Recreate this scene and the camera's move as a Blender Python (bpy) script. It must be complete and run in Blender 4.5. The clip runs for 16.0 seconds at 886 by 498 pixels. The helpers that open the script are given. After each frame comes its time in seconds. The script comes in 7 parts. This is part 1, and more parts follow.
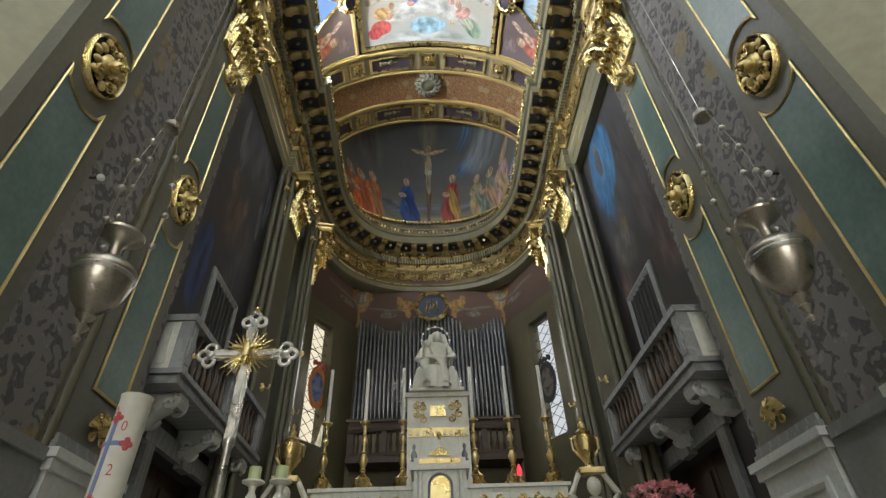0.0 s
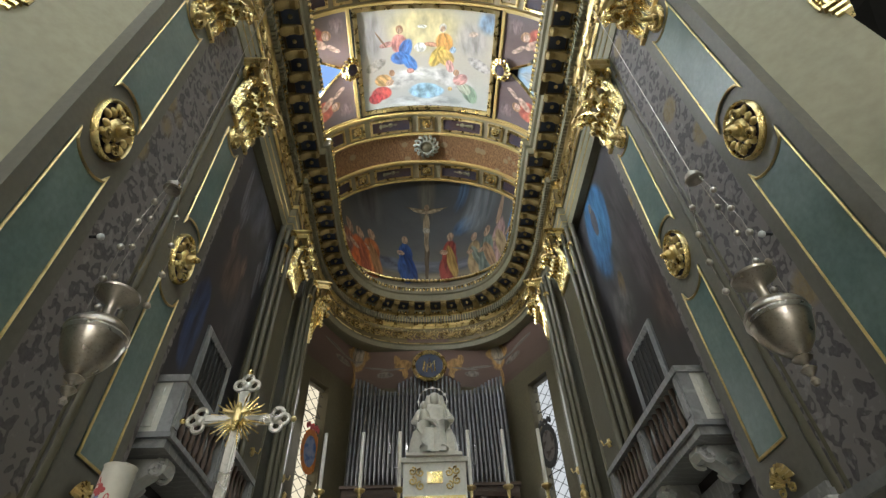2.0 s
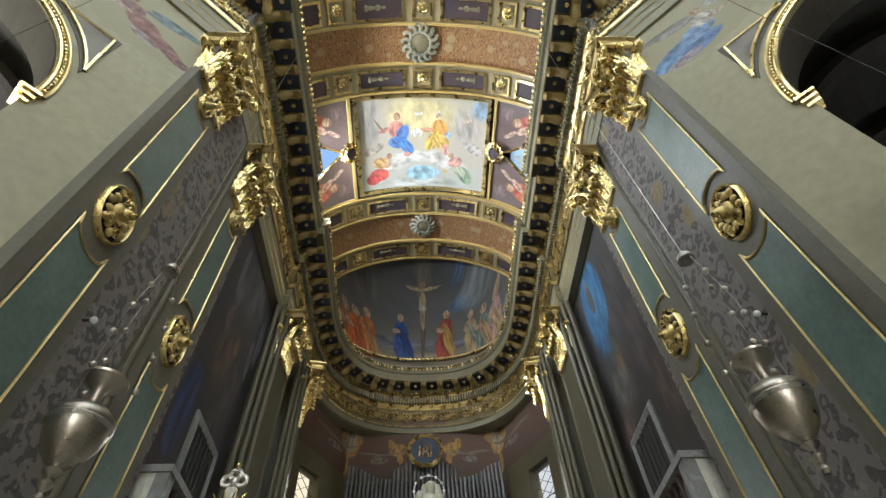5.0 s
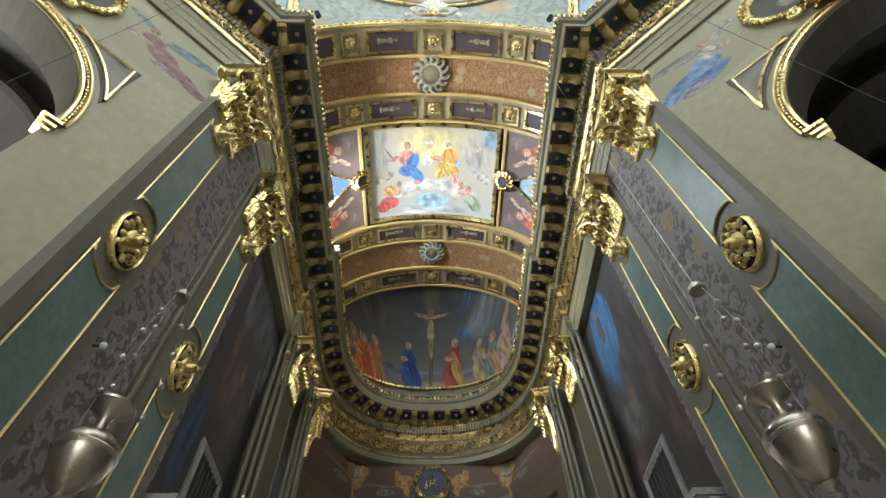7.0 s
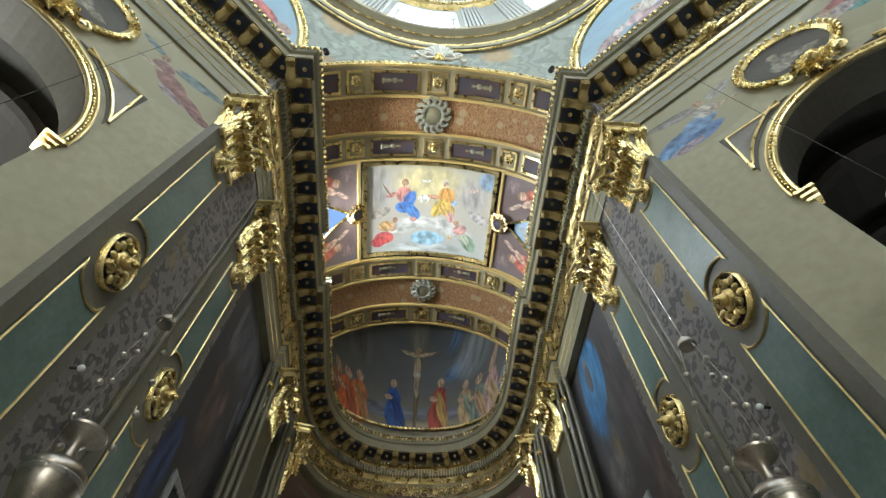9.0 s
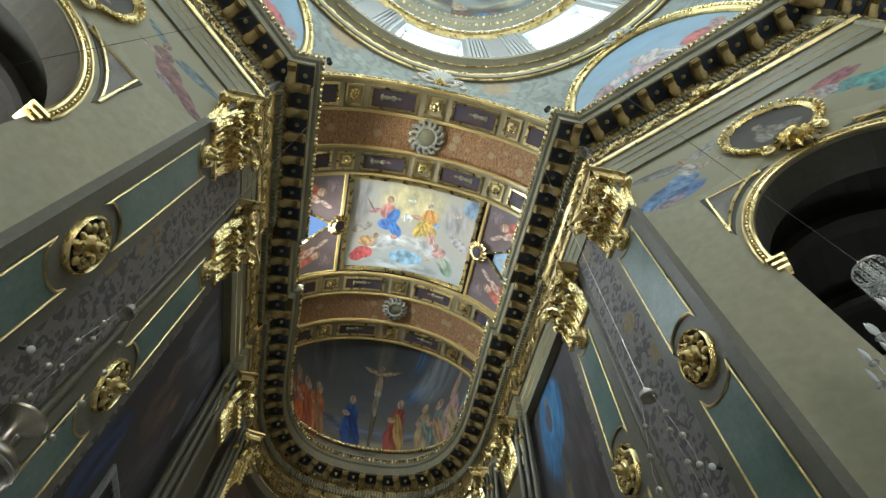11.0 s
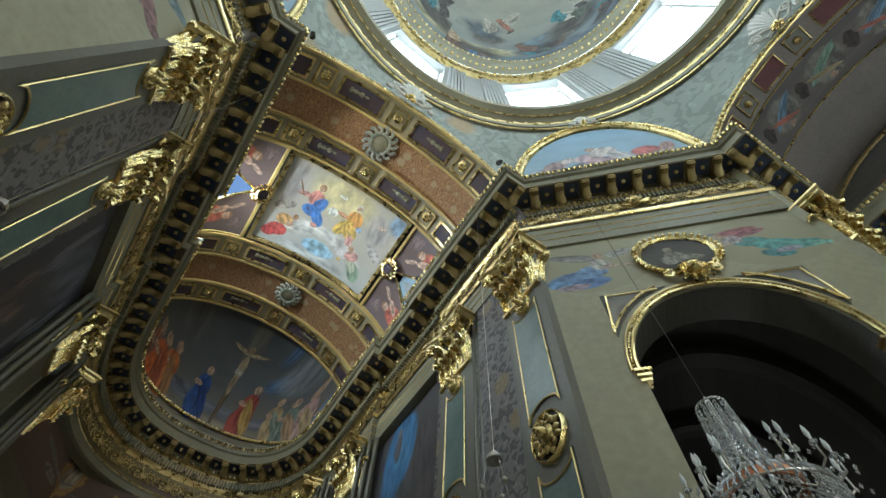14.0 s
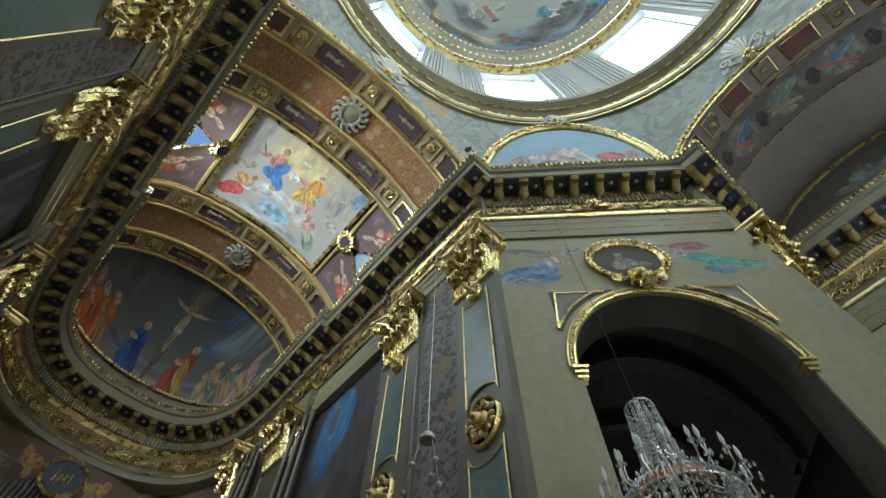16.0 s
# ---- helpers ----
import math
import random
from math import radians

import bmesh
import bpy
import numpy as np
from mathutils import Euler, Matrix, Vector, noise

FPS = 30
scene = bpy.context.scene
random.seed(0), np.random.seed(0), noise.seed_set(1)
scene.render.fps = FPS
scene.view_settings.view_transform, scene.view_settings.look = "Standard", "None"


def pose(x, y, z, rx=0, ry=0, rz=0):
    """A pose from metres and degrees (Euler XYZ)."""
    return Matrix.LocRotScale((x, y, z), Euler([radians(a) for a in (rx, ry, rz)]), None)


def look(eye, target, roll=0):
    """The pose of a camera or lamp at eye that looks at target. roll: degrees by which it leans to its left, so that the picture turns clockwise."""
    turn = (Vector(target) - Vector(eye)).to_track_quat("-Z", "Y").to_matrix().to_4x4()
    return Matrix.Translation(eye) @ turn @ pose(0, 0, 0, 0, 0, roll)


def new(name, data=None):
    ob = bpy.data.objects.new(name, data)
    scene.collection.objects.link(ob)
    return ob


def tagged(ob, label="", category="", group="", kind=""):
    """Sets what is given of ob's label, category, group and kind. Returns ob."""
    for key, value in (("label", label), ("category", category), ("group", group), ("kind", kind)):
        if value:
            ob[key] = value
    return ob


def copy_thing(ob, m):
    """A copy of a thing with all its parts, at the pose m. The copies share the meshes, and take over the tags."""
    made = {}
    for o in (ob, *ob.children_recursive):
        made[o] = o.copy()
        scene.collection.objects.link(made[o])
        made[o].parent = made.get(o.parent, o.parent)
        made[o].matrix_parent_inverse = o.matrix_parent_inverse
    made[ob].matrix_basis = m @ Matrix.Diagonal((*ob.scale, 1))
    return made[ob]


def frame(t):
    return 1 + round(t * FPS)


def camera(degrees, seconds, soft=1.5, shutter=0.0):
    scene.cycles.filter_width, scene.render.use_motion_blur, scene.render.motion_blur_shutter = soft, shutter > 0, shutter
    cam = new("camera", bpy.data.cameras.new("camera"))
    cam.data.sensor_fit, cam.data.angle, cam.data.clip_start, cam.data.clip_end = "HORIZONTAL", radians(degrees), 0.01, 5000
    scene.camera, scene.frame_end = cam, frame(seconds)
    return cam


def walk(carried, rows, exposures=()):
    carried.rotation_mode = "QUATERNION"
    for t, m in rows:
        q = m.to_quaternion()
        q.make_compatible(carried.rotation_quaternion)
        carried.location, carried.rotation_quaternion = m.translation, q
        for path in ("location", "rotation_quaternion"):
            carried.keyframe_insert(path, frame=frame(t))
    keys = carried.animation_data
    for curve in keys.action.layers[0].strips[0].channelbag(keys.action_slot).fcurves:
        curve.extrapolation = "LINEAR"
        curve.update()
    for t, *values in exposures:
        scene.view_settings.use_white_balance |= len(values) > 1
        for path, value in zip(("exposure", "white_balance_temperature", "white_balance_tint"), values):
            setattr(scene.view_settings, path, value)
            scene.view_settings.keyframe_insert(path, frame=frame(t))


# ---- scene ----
cam = camera(80.7, 16.0, soft=1.35)

# Survey unit: half the clear width between the chancel cornices; the origin lies on the axis at eye level.
S, EYE = 2.1, 1.6
FLOOR = -EYE / S

# ---- camera ----
ROWS = [
    (0, -0.126, 0.059, 1.568, 128.21, 1.86, -0.98),
    (0.5, -0.124, 0.055, 1.572, 129.68, 1.77, -1.09),
    (1, -0.122, 0.051, 1.578, 131.19, 1.78, -1.19),
    (1.5, -0.121, 0.046, 1.581, 132.98, 1.83, -1.29),
    (2, -0.120, 0.045, 1.580, 134.48, 1.93, -1.20),
    (2.5, -0.120, 0.039, 1.584, 135.98, 1.93, -1.38),
    (3, -0.118, 0.032, 1.584, 137.47, 1.98, -1.48),
    (3.5, -0.115, 0.020, 1.590, 138.92, 2.07, -1.63),
    (4, -0.115, 0.012, 1.591, 140.54, 2.38, -1.48),
    (6.5, -0.124, -0.010, 1.596, 144.97, 1.91, -1.03),
    (7, -0.119, -0.012, 1.598, 145.80, 1.34, -1.10),
    (7.5, -0.121, -0.019, 1.602, 146.59, 1.03, -1.32),
    (8, -0.120, -0.023, 1.605, 147.49, 0.38, -2.34),
    (8.5, -0.117, -0.028, 1.609, 148.58, 0.12, -3.49),
    (9, -0.119, -0.031, 1.613, 149.85, 0.23, -4.34),
    (11.5, -0.129, -0.063, 1.625, 152.68, -1.63, -15.16),
    (12, -0.129, -0.081, 1.623, 152.96, -1.79, -19.27),
    (12.5, -0.135, -0.111, 1.617, 153.17, -1.75, -23.39),
    (13, -0.141, -0.124, 1.616, 153.96, -1.72, -27.18),
    (13.5, -0.147, -0.127, 1.610, 154.56, -1.70, -30.70),
    (14, -0.152, -0.127, 1.609, 154.78, -1.82, -33.78),
    (14.5, -0.151, -0.124, 1.606, 154.67, -1.73, -36.44),
    (15, -0.150, -0.122, 1.601, 154.35, -1.43, -38.43),
    (15.5, -0.146, -0.120, 1.595, 153.77, -1.11, -40.11),
    (16, -0.136, -0.120, 1.599, 153.09, -0.68, -41.86),
]
walk(cam, [(t, pose(*row)) for t, *row in ROWS], exposures=((0.0, 1.42, 6150, 8), (8.0, 1.59, 6000, 6), (9.2, 1.38, 5950, 5), (11.5, 1.1, 5850, 2), (12.5, 0.95, 5800, 1), (16.0, 0.84, 5750, 1)))

# ---- light ----
world = bpy.data.worlds.new("world")
scene.world = world
world.use_nodes = True
wt = world.node_tree
sky = wt.nodes.new("ShaderNodeTexSky")
sky.sky_type, sky.sun_disc = "NISHITA", False
sky.sun_elevation, sky.sun_rotation = radians(48), radians(125)
wt.nodes["Background"].inputs["Strength"].default_value = 0.15
wt.links.new(sky.outputs[0], wt.nodes["Background"].inputs["Color"])


def at(x, y, z, rz=0, rx=0, ry=0):
    return pose(x * S, y * S, z * S + EYE, rx, ry, rz)


def lamp(name, kind, m, power, colour, size=(1, 1), spot=60):
    data = bpy.data.lights.new(name, kind)
    data.energy, data.color = power, colour
    if kind == "AREA":
        data.shape, data.size, data.size_y = "RECTANGLE", *size
    elif kind == "SPOT":
        data.spot_size, data.spot_blend, data.shadow_soft_size = radians(spot), 0.6, 0.12
    elif kind == "SUN":
        data.angle = radians(0.5)
    else:
        data.shadow_soft_size = size[0]
    ob = new(name, data)
    ob.matrix_world = m
    return ob


DOME_Y, RING_R, DRUM_R = -1.6, 2.66, 2.52
WINDOW_ANGLES = [-5 + 45 * k for k in range(8)]
sun = lamp("sun", "SUN", look((8, -6, 40), (0, -3, 10)), 2.5, (1.0, 0.95, 0.86))
for a in WINDOW_ANGLES:
    x, y = math.sin(radians(a)) * 2.6, DOME_Y + math.cos(radians(a)) * 2.6
    east = 1.5 if 20 < a % 360 < 150 else 0.8
    lamp("dome_window_light", "AREA", look((x * S, y * S, 8.2 * S), (0, DOME_Y * S, 5.6 * S)), 19 * east, (0.87, 0.96, 1.0), (2.0, 4.0))
# added fill lamps behind the eye; the nave walls hold no windows
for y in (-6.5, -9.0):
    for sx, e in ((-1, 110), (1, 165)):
        lamp("nave_fill_light", "AREA", look((sx * 2.55 * S, y * S, 5.0 * S), (0, y * S + 3, 0)), e, (1.0, 0.96, 0.87), (2.2, 2.2))
# unseen fill lamp added at the nave end for low surfaces that face it
lamp("nave_end_fill_light", "AREA", look((0, -10.7 * S, 2.6 * S + EYE), (0, 2 * S, 1.0 * S + EYE)), 455, (1.0, 0.95, 0.87), (5.0, 4.0))
for sx, trans, chap in ((-1, 50, 120), (1, 68, 8)):
    # fill lamp added inside each transept, no window is built there
    lamp("transept_fill_light", "AREA", look((sx * 3.5 * S, -2.8 * S, 3.4 * S + EYE), (sx * 3.4 * S, -0.8 * S, 5.2 * S + EYE)), trans, (0.95, 0.98, 1.0), (1.6, 2.0))
    # fill lamp added out of sight behind each side arch, stronger on the left
    lamp("chapel_fill_light", "AREA", look((sx * 2.9 * S, 1.5 * S, 1.2 * S + EYE), (sx * 2.2 * S, 0.2 * S, 2.4 * S + EYE)), chap, (1.0, 0.95, 0.85), (0.8, 1.4))
# lamps that stand on the chancel cornice corners and on the cornice by the vault picture
lamp("cornice_spot_light", "SPOT", look((-0.96 * S, 0.95 * S, 4.74 * S + EYE), (0.75 * S, 2.3 * S, 5.4 * S + EYE)), 100, (1.0, 0.93, 0.78), spot=68)
lamp("cornice_spot_light", "SPOT", look((0.96 * S, 0.95 * S, 4.74 * S + EYE), (-0.2 * S, 2.8 * S, 5.5 * S + EYE)), 16, (1.0, 0.93, 0.78), spot=68)
for sx, e in ((-1, 60), (1, 22)):
    lamp("cornice_spot_light", "SPOT", look((sx * 0.98 * S, 0.7 * S, 4.72 * S + EYE), (-sx * 0.6 * S, 0.2 * S, 6.4 * S + EYE)), e, (1.0, 0.93, 0.78), spot=110)
lamp("vault_window_light", "AREA", look((-1.22 * S, 2.7 * S, 5.0 * S + EYE), (1.2 * S, 3.2 * S, 4.3 * S + EYE)), 130, (0.95, 0.98, 1.0), (1.3, 0.7))
for sx, e in ((-1, 20), (1, 10)):
    lamp("apse_window_light", "AREA", look((sx * 1.12 * S, 5.33 * S, 2.3 * S + EYE), (-sx * 0.4 * S, 3.4 * S, 1.6 * S + EYE)), e, (1.0, 0.95, 0.85), (0.6, 2.6))


# ---- materials ----
class Nodes:
    """A small builder for node materials."""

    def __init__(self, name, rough=0.6, metal=0.0, spec=0.4):
        self.mat = bpy.data.materials.new(name)
        self.mat.use_nodes = True
        self.t = self.mat.node_tree
        self.b = self.t.nodes["Principled BSDF"]
        self.b.inputs["Roughness"].default_value = rough
        self.b.inputs["Metallic"].default_value = metal
        self.b.inputs["Specular IOR Level"].default_value = spec

    def node(self, kind, **kw):
        n = self.t.nodes.new("ShaderNode" + kind)
        for k, v in kw.items():
            n.inputs[k.replace("_", " ")].default_value = v
        return n

    def link(self, a, b):
        self.t.links.new(a, b)

    def coords(self, uv=False):
        return self.node("TexCoord").outputs["UV" if uv else "Object"]

    def noise(self, co, scale, detail=4, rough=0.55):
        n = self.node("TexNoise", Scale=scale, Detail=detail, Roughness=rough)
        self.link(co, n.inputs["Vector"])
        return n.outputs["Fac"]

    def span(self, val, a, b, c=0.0, d=1.0, smooth=False):
        n = self.node("MapRange", From_Min=a, From_Max=b, To_Min=c, To_Max=d)
        if smooth:
            n.interpolation_type = "SMOOTHSTEP"
        self.link(val, n.inputs["Value"])
        return n.outputs[0]

    def mix(self, fac, a, b, blend="MIX"):
        n = self.t.nodes.new("ShaderNodeMix")
        n.data_type, n.blend_type = "RGBA", blend
        for sock, v in ((n.inputs[0], fac), (n.inputs[6], a), (n.inputs[7], b)):
            if isinstance(v, (int, float)):
                sock.default_value = v
            elif isinstance(v, tuple):
                sock.default_value = (*v, 1)
            else:
                self.link(v, sock)
        return n.outputs[2]

    def colour(self, c):
        self.link(c, self.b.inputs["Base Color"])
        return self

    def bump(self, val, strength=0.3, dist=0.01):
        n = self.node("Bump", Strength=strength, Distance=dist)
        self.link(val, n.inputs["Height"])
        self.link(n.outputs[0], self.b.inputs["Normal"])
        return self

    def gloss(self, val, lo, hi):
        self.link(self.span(val, 0.3, 0.7, lo, hi), self.b.inputs["Roughness"])
        return self


def stone(name, a, b, scale=3.0, rough=0.55, bump=0.15, vein=None, spec=0.4):
    """Plaster, marble or paint: broad stains and fine grain, and veins where asked."""
    n = Nodes(name, rough, spec=spec)
    co = n.coords()
    broad, fine = n.noise(co, scale * 0.5, 5, 0.6), n.noise(co, scale * 9, 4)
    c = n.mix(n.span(broad, 0.32, 0.68), a, b)
    c = n.mix(n.span(fine, 0.35, 0.75, 0, 0.35), c, tuple(0.62 * v for v in a))
    if vein:
        w = n.node("TexWave", Scale=scale * 0.8, Distortion=9.0, Detail=4.0)
        n.link(co, w.inputs["Vector"])
        c = n.mix(n.span(w.outputs["Fac"], 0.86, 1.0, 0, 0.25), c, vein)
    n.colour(c).gloss(broad, rough - 0.1, rough + 0.12)
    return n.bump(fine, bump, 0.006).mat


def gilt(name, a, b, rough=0.3, relief=1.0):
    """Gold leaf: bright metal, with rubbed and dirty places."""
    n = Nodes(name, rough, 1.0)
    co = n.coords()
    broad, fine = n.noise(co, 6, 4), n.noise(co, 60, 3)
    c = n.mix(n.span(broad, 0.35, 0.65), a, b)
    c = n.mix(n.span(fine, 0.55, 0.75, 0, 0.5), c, tuple(v * 0.35 for v in a))
    carve = n.noise(co, 34, 4, 0.6)
    return n.colour(c).gloss(broad, rough - 0.06, rough + 0.15).bump(carve, 0.6 * relief, 0.02).mat


def damask(name, ground, figure, spots, scale=2.2):
    """Wall painted with leafy scrolls and rosettes."""
    n = Nodes(name, 0.75)
    co = n.coords()
    w = n.node("TexWave", Scale=scale, Distortion=14.0, Detail=2.5)
    w.inputs["Detail Scale"].default_value = 1.6
    n.link(co, w.inputs["Vector"])
    leaf = n.noise(co, scale * 2.6, 3)
    m = n.span(w.outputs["Fac"], 0.52, 0.68, 0, 1, True)
    c = n.mix(m, ground, figure)
    c = n.mix(n.span(leaf, 0.58, 0.64, 0, 0.55), c, tuple(v * 1.5 for v in ground))
    v = n.node("TexVoronoi", Scale=scale * 0.55)
    n.link(co, v.inputs["Vector"])
    c = n.mix(n.span(v.outputs["Distance"], 0.3, 0.2, 0, 0.75), c, spots)
    c = n.mix(n.span(n.noise(co, 24, 3), 0.4, 0.75, 0, 0.4), c, ground)
    return n.colour(c).bump(leaf, 0.1, 0.004).mat


def fresco(name, low, mid, high, patches, warp=0.06, rough=0.7, grain=9.0, speck=0.3, cloudy=0.3):
    """A painting: three tones from foot to top, clouded, with painted shapes (u, v, half width, half height, turn, colour, strength).
    Shapes of strength 0.9 and more have firm edges, the others soft ones."""
    n = Nodes(name, rough)
    uv = n.coords(True)

    def vec(op, a, b):
        m = n.node("VectorMath")
        m.operation = op
        n.link(a, m.inputs[0])
        if isinstance(b, tuple):
            m.inputs[1].default_value = b
        else:
            n.link(b, m.inputs[1])
        return m.outputs[0]

    wob = n.node("TexNoise", Scale=grain * 0.8, Detail=3.0)
    n.link(uv, wob.inputs["Vector"])
    co = vec("ADD", uv, vec("MULTIPLY", vec("SUBTRACT", wob.outputs["Color"], (0.5, 0.5, 0.5)), (warp, warp, 0)))
    sep = n.node("SeparateXYZ")
    n.link(co, sep.inputs[0])
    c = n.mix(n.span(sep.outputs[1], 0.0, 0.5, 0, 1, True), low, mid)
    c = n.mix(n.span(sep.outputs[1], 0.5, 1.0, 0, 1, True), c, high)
    cloud = n.noise(uv, grain * 0.4, 5, 0.6)
    if cloudy:
        c = n.mix(n.span(cloud, 0.4, 0.7, 0, cloudy), c, tuple(min(1, v * 1.5) for v in mid))
    if speck:
        c = n.mix(n.span(n.noise(uv, grain * 0.9, 3), 0.5, 0.75, 0, speck), c, tuple(v * 0.5 for v in mid))
    for i, (u, v, ru, rv, turn, col, k) in enumerate(patches):
        if i % 10 == 9:
            co = vec("ADD", co, vec("MULTIPLY", c, (1e-6, 1e-6, 0)))
        m = n.node("Mapping")
        m.vector_type = "TEXTURE"
        m.inputs["Location"].default_value = (u, v, 0)
        m.inputs["Rotation"].default_value = (0, 0, radians(turn))
        m.inputs["Scale"].default_value = (ru, rv, 1)
        n.link(co, m.inputs["Vector"])
        le = n.node("VectorMath")
        le.operation = "LENGTH"
        n.link(m.outputs[0], le.inputs[0])
        f = n.span(le.outputs["Value"], 1.06 if k >= 0.9 else 1.15, 0.84 if k >= 0.9 else 0.5, 0, k, True)
        crease = n.noise(vec("MULTIPLY", vec("ADD", m.outputs[0], (u * 37, v * 53, 0)), (1.9, 0.7, 1)), 1.2, 3)
        fold = n.mix(n.span(crease, 0.36, 0.64), tuple(x * 0.5 for x in col), tuple(min(1, x * 1.35) for x in col))
        c = n.mix(f, c, fold)
    c = n.mix(n.span(n.noise(uv, grain * 7, 3), 0.45, 0.8, 0, 0.14), c, tuple(x * 0.6 for x in mid))
    return n.colour(c).bump(cloud, 0.05, 0.004).mat


def draped(u, v, h, robe, mantle, aspect=0.4, lean=0, skin=(0.42, 0.28, 0.19)):
    """The shapes of one painted draped form: v is its foot, h its height; aspect turns heights into widths."""
    w = h * aspect
    s = math.sin(radians(lean)) * w * 1.4
    return [(u, v + h * 0.3, w * 0.34, h * 0.33, lean, robe, 0.95), (u - s * 0.4, v + h * 0.6, w * 0.27, h * 0.24, lean, robe, 0.95),
            (u + w * 0.13, v + h * 0.4, w * 0.17, h * 0.36, lean + 12, mantle, 0.92), (u - w * 0.2 - s * 0.3, v + h * 0.62, w * 0.16, h * 0.05, -30, skin, 0.9),
            (u - s * 0.75, v + h * 0.9, w * 0.13, h * 0.085, 0, skin, 0.95)]


GOLD = gilt("gold_leaf", (0.72, 0.54, 0.2), (0.9, 0.74, 0.38), 0.22, 0.7)
GROUND_AND_GAP_SHADE = stone("gilt_ground_and_gap_shade", (0.15, 0.115, 0.05), (0.22, 0.17, 0.075), 5.0, 0.45)
GOLD_LINE = gilt("smooth_gold_leaf", (0.68, 0.51, 0.2), (0.86, 0.7, 0.36), 0.27, 0.06)
OLD_GOLD = gilt("old_gold_leaf", (0.52, 0.39, 0.15), (0.74, 0.58, 0.27), 0.27, 0.65)
OLD_LINE = gilt("dull_gold_line", (0.5, 0.38, 0.16), (0.68, 0.53, 0.26), 0.32, 0.08)
GILT_PAINT = stone("ochre_gilt_paint", (0.5, 0.36, 0.12), (0.6, 0.45, 0.18), 4, 0.42, spec=0.6)
BEIGE = stone("beige_wall_paint", (0.34, 0.31, 0.2), (0.4, 0.37, 0.25), 1.2, 0.6, 0.06)
FASCIA = stone("olive_green_paint", (0.2, 0.185, 0.12), (0.27, 0.25, 0.165), 2.0, 0.5, 0.08)
PIL = stone("pilaster_grey_paint", (0.155, 0.147, 0.12), (0.205, 0.192, 0.155), 2.0, 0.5, 0.1)
TEAL = stone("green_scagliola", (0.1, 0.16, 0.148), (0.22, 0.29, 0.268), 2.4, 0.38, 0.06)
DARK = stone("dark_wall_paint", (0.035, 0.032, 0.03), (0.06, 0.054, 0.05), 2.0, 0.6, 0.08)
DAMASK = damask("painted_damask", (0.225, 0.205, 0.195), (0.105, 0.093, 0.096), (0.32, 0.24, 0.11), 3.0)
APSE = stone("apse_olive_paint", (0.095, 0.08, 0.045), (0.14, 0.12, 0.07), 2.0, 0.6)
BROWN = damask("brown_grotesque_paint", (0.33, 0.19, 0.09), (0.2, 0.1, 0.05), (0.4, 0.33, 0.2), 5.0)
RIB = stone("rib_olive_paint", (0.3, 0.26, 0.16), (0.38, 0.33, 0.22), 3.0, 0.5)
BLUE = stone("dark_blue_coffer", (0.034, 0.044, 0.078), (0.055, 0.072, 0.12), 5.0, 0.5)
REDDARK = stone("dark_coffer_paint", (0.09, 0.05, 0.045), (0.06, 0.06, 0.09), 6.0, 0.6)
MARBLE = stone("white_marble", (0.68, 0.66, 0.58), (0.76, 0.74, 0.66), 2.5, 0.35, 0.05, vein=(0.45, 0.45, 0.44))
PEDM = stone("pale_grey_marble", (0.54, 0.54, 0.53), (0.68, 0.67, 0.65), 3.0, 0.4, 0.06, vein=(0.45, 0.6, 0.58))
REVEAL = stone("reveal_shade_tone", (0.075, 0.07, 0.058), (0.11, 0.103, 0.085), 2.0, 0.6)
# near black: the chapel's shade is held in the colour
CHAPEL = stone("chapel_shade_tone", (0.035, 0.034, 0.03), (0.055, 0.052, 0.045), 2.0, 0.7)
GREYM = stone("grey_marble", (0.2, 0.2, 0.2), (0.31, 0.31, 0.305), 3.0, 0.4, 0.06, vein=(0.55, 0.55, 0.53))
DRUM = stone("drum_grey_paint", (0.3, 0.3, 0.28), (0.4, 0.39, 0.36), 2.0, 0.6)
RINGP = stone("dome_ring_paint", (0.23, 0.21, 0.145), (0.3, 0.275, 0.19), 2.0, 0.5)
# the floor stays out of view; paled to bounce more light up to the cornices
FLOORM = stone("floor_marble", (0.4, 0.37, 0.32), (0.5, 0.47, 0.41), 1.5, 0.3, 0.03)
BLACK = stone("black_paint_and_shade", (0.03, 0.029, 0.027), (0.05, 0.047, 0.042), 2.0, 0.7)


# ---- mesh helpers ----
def part(name, bm, material, parent=None, label="", smooth=False, keep=False):
    """Links a bmesh, in survey units, as one mesh object under its thing."""
    mesh = bpy.data.meshes.new(name)
    bm.transform(Matrix.Diagonal((S, S, S, 1)))
    bmesh.ops.recalc_face_normals(bm, faces=bm.faces)
    bm.to_mesh(mesh)
    if not keep:
        bm.free()
    mesh.materials.append(material)
    if smooth:
        for p in mesh.polygons:
            p.use_smooth = True
        mesh.set_sharp_from_angle(angle=radians(40))
    ob = new(name, mesh)
    ob.parent = parent
    if parent is None:
        ob.location.z = EYE
    if label:
        ob["label"] = label
    return ob


def piece(name, source, m, parent):
    """Another object on the mesh of source; m is in survey units, in its parent."""
    ob = new(name, source.data)
    ob.parent = parent
    m = m.copy()
    m.translation = m.translation * S
    ob.matrix_basis = m
    return ob


def thing(name, m, label, category, group="", kind=""):
    ob = new(name)
    ob.empty_display_size = 0.1
    ob.matrix_basis = m
    return tagged(ob, label, category, group, kind)


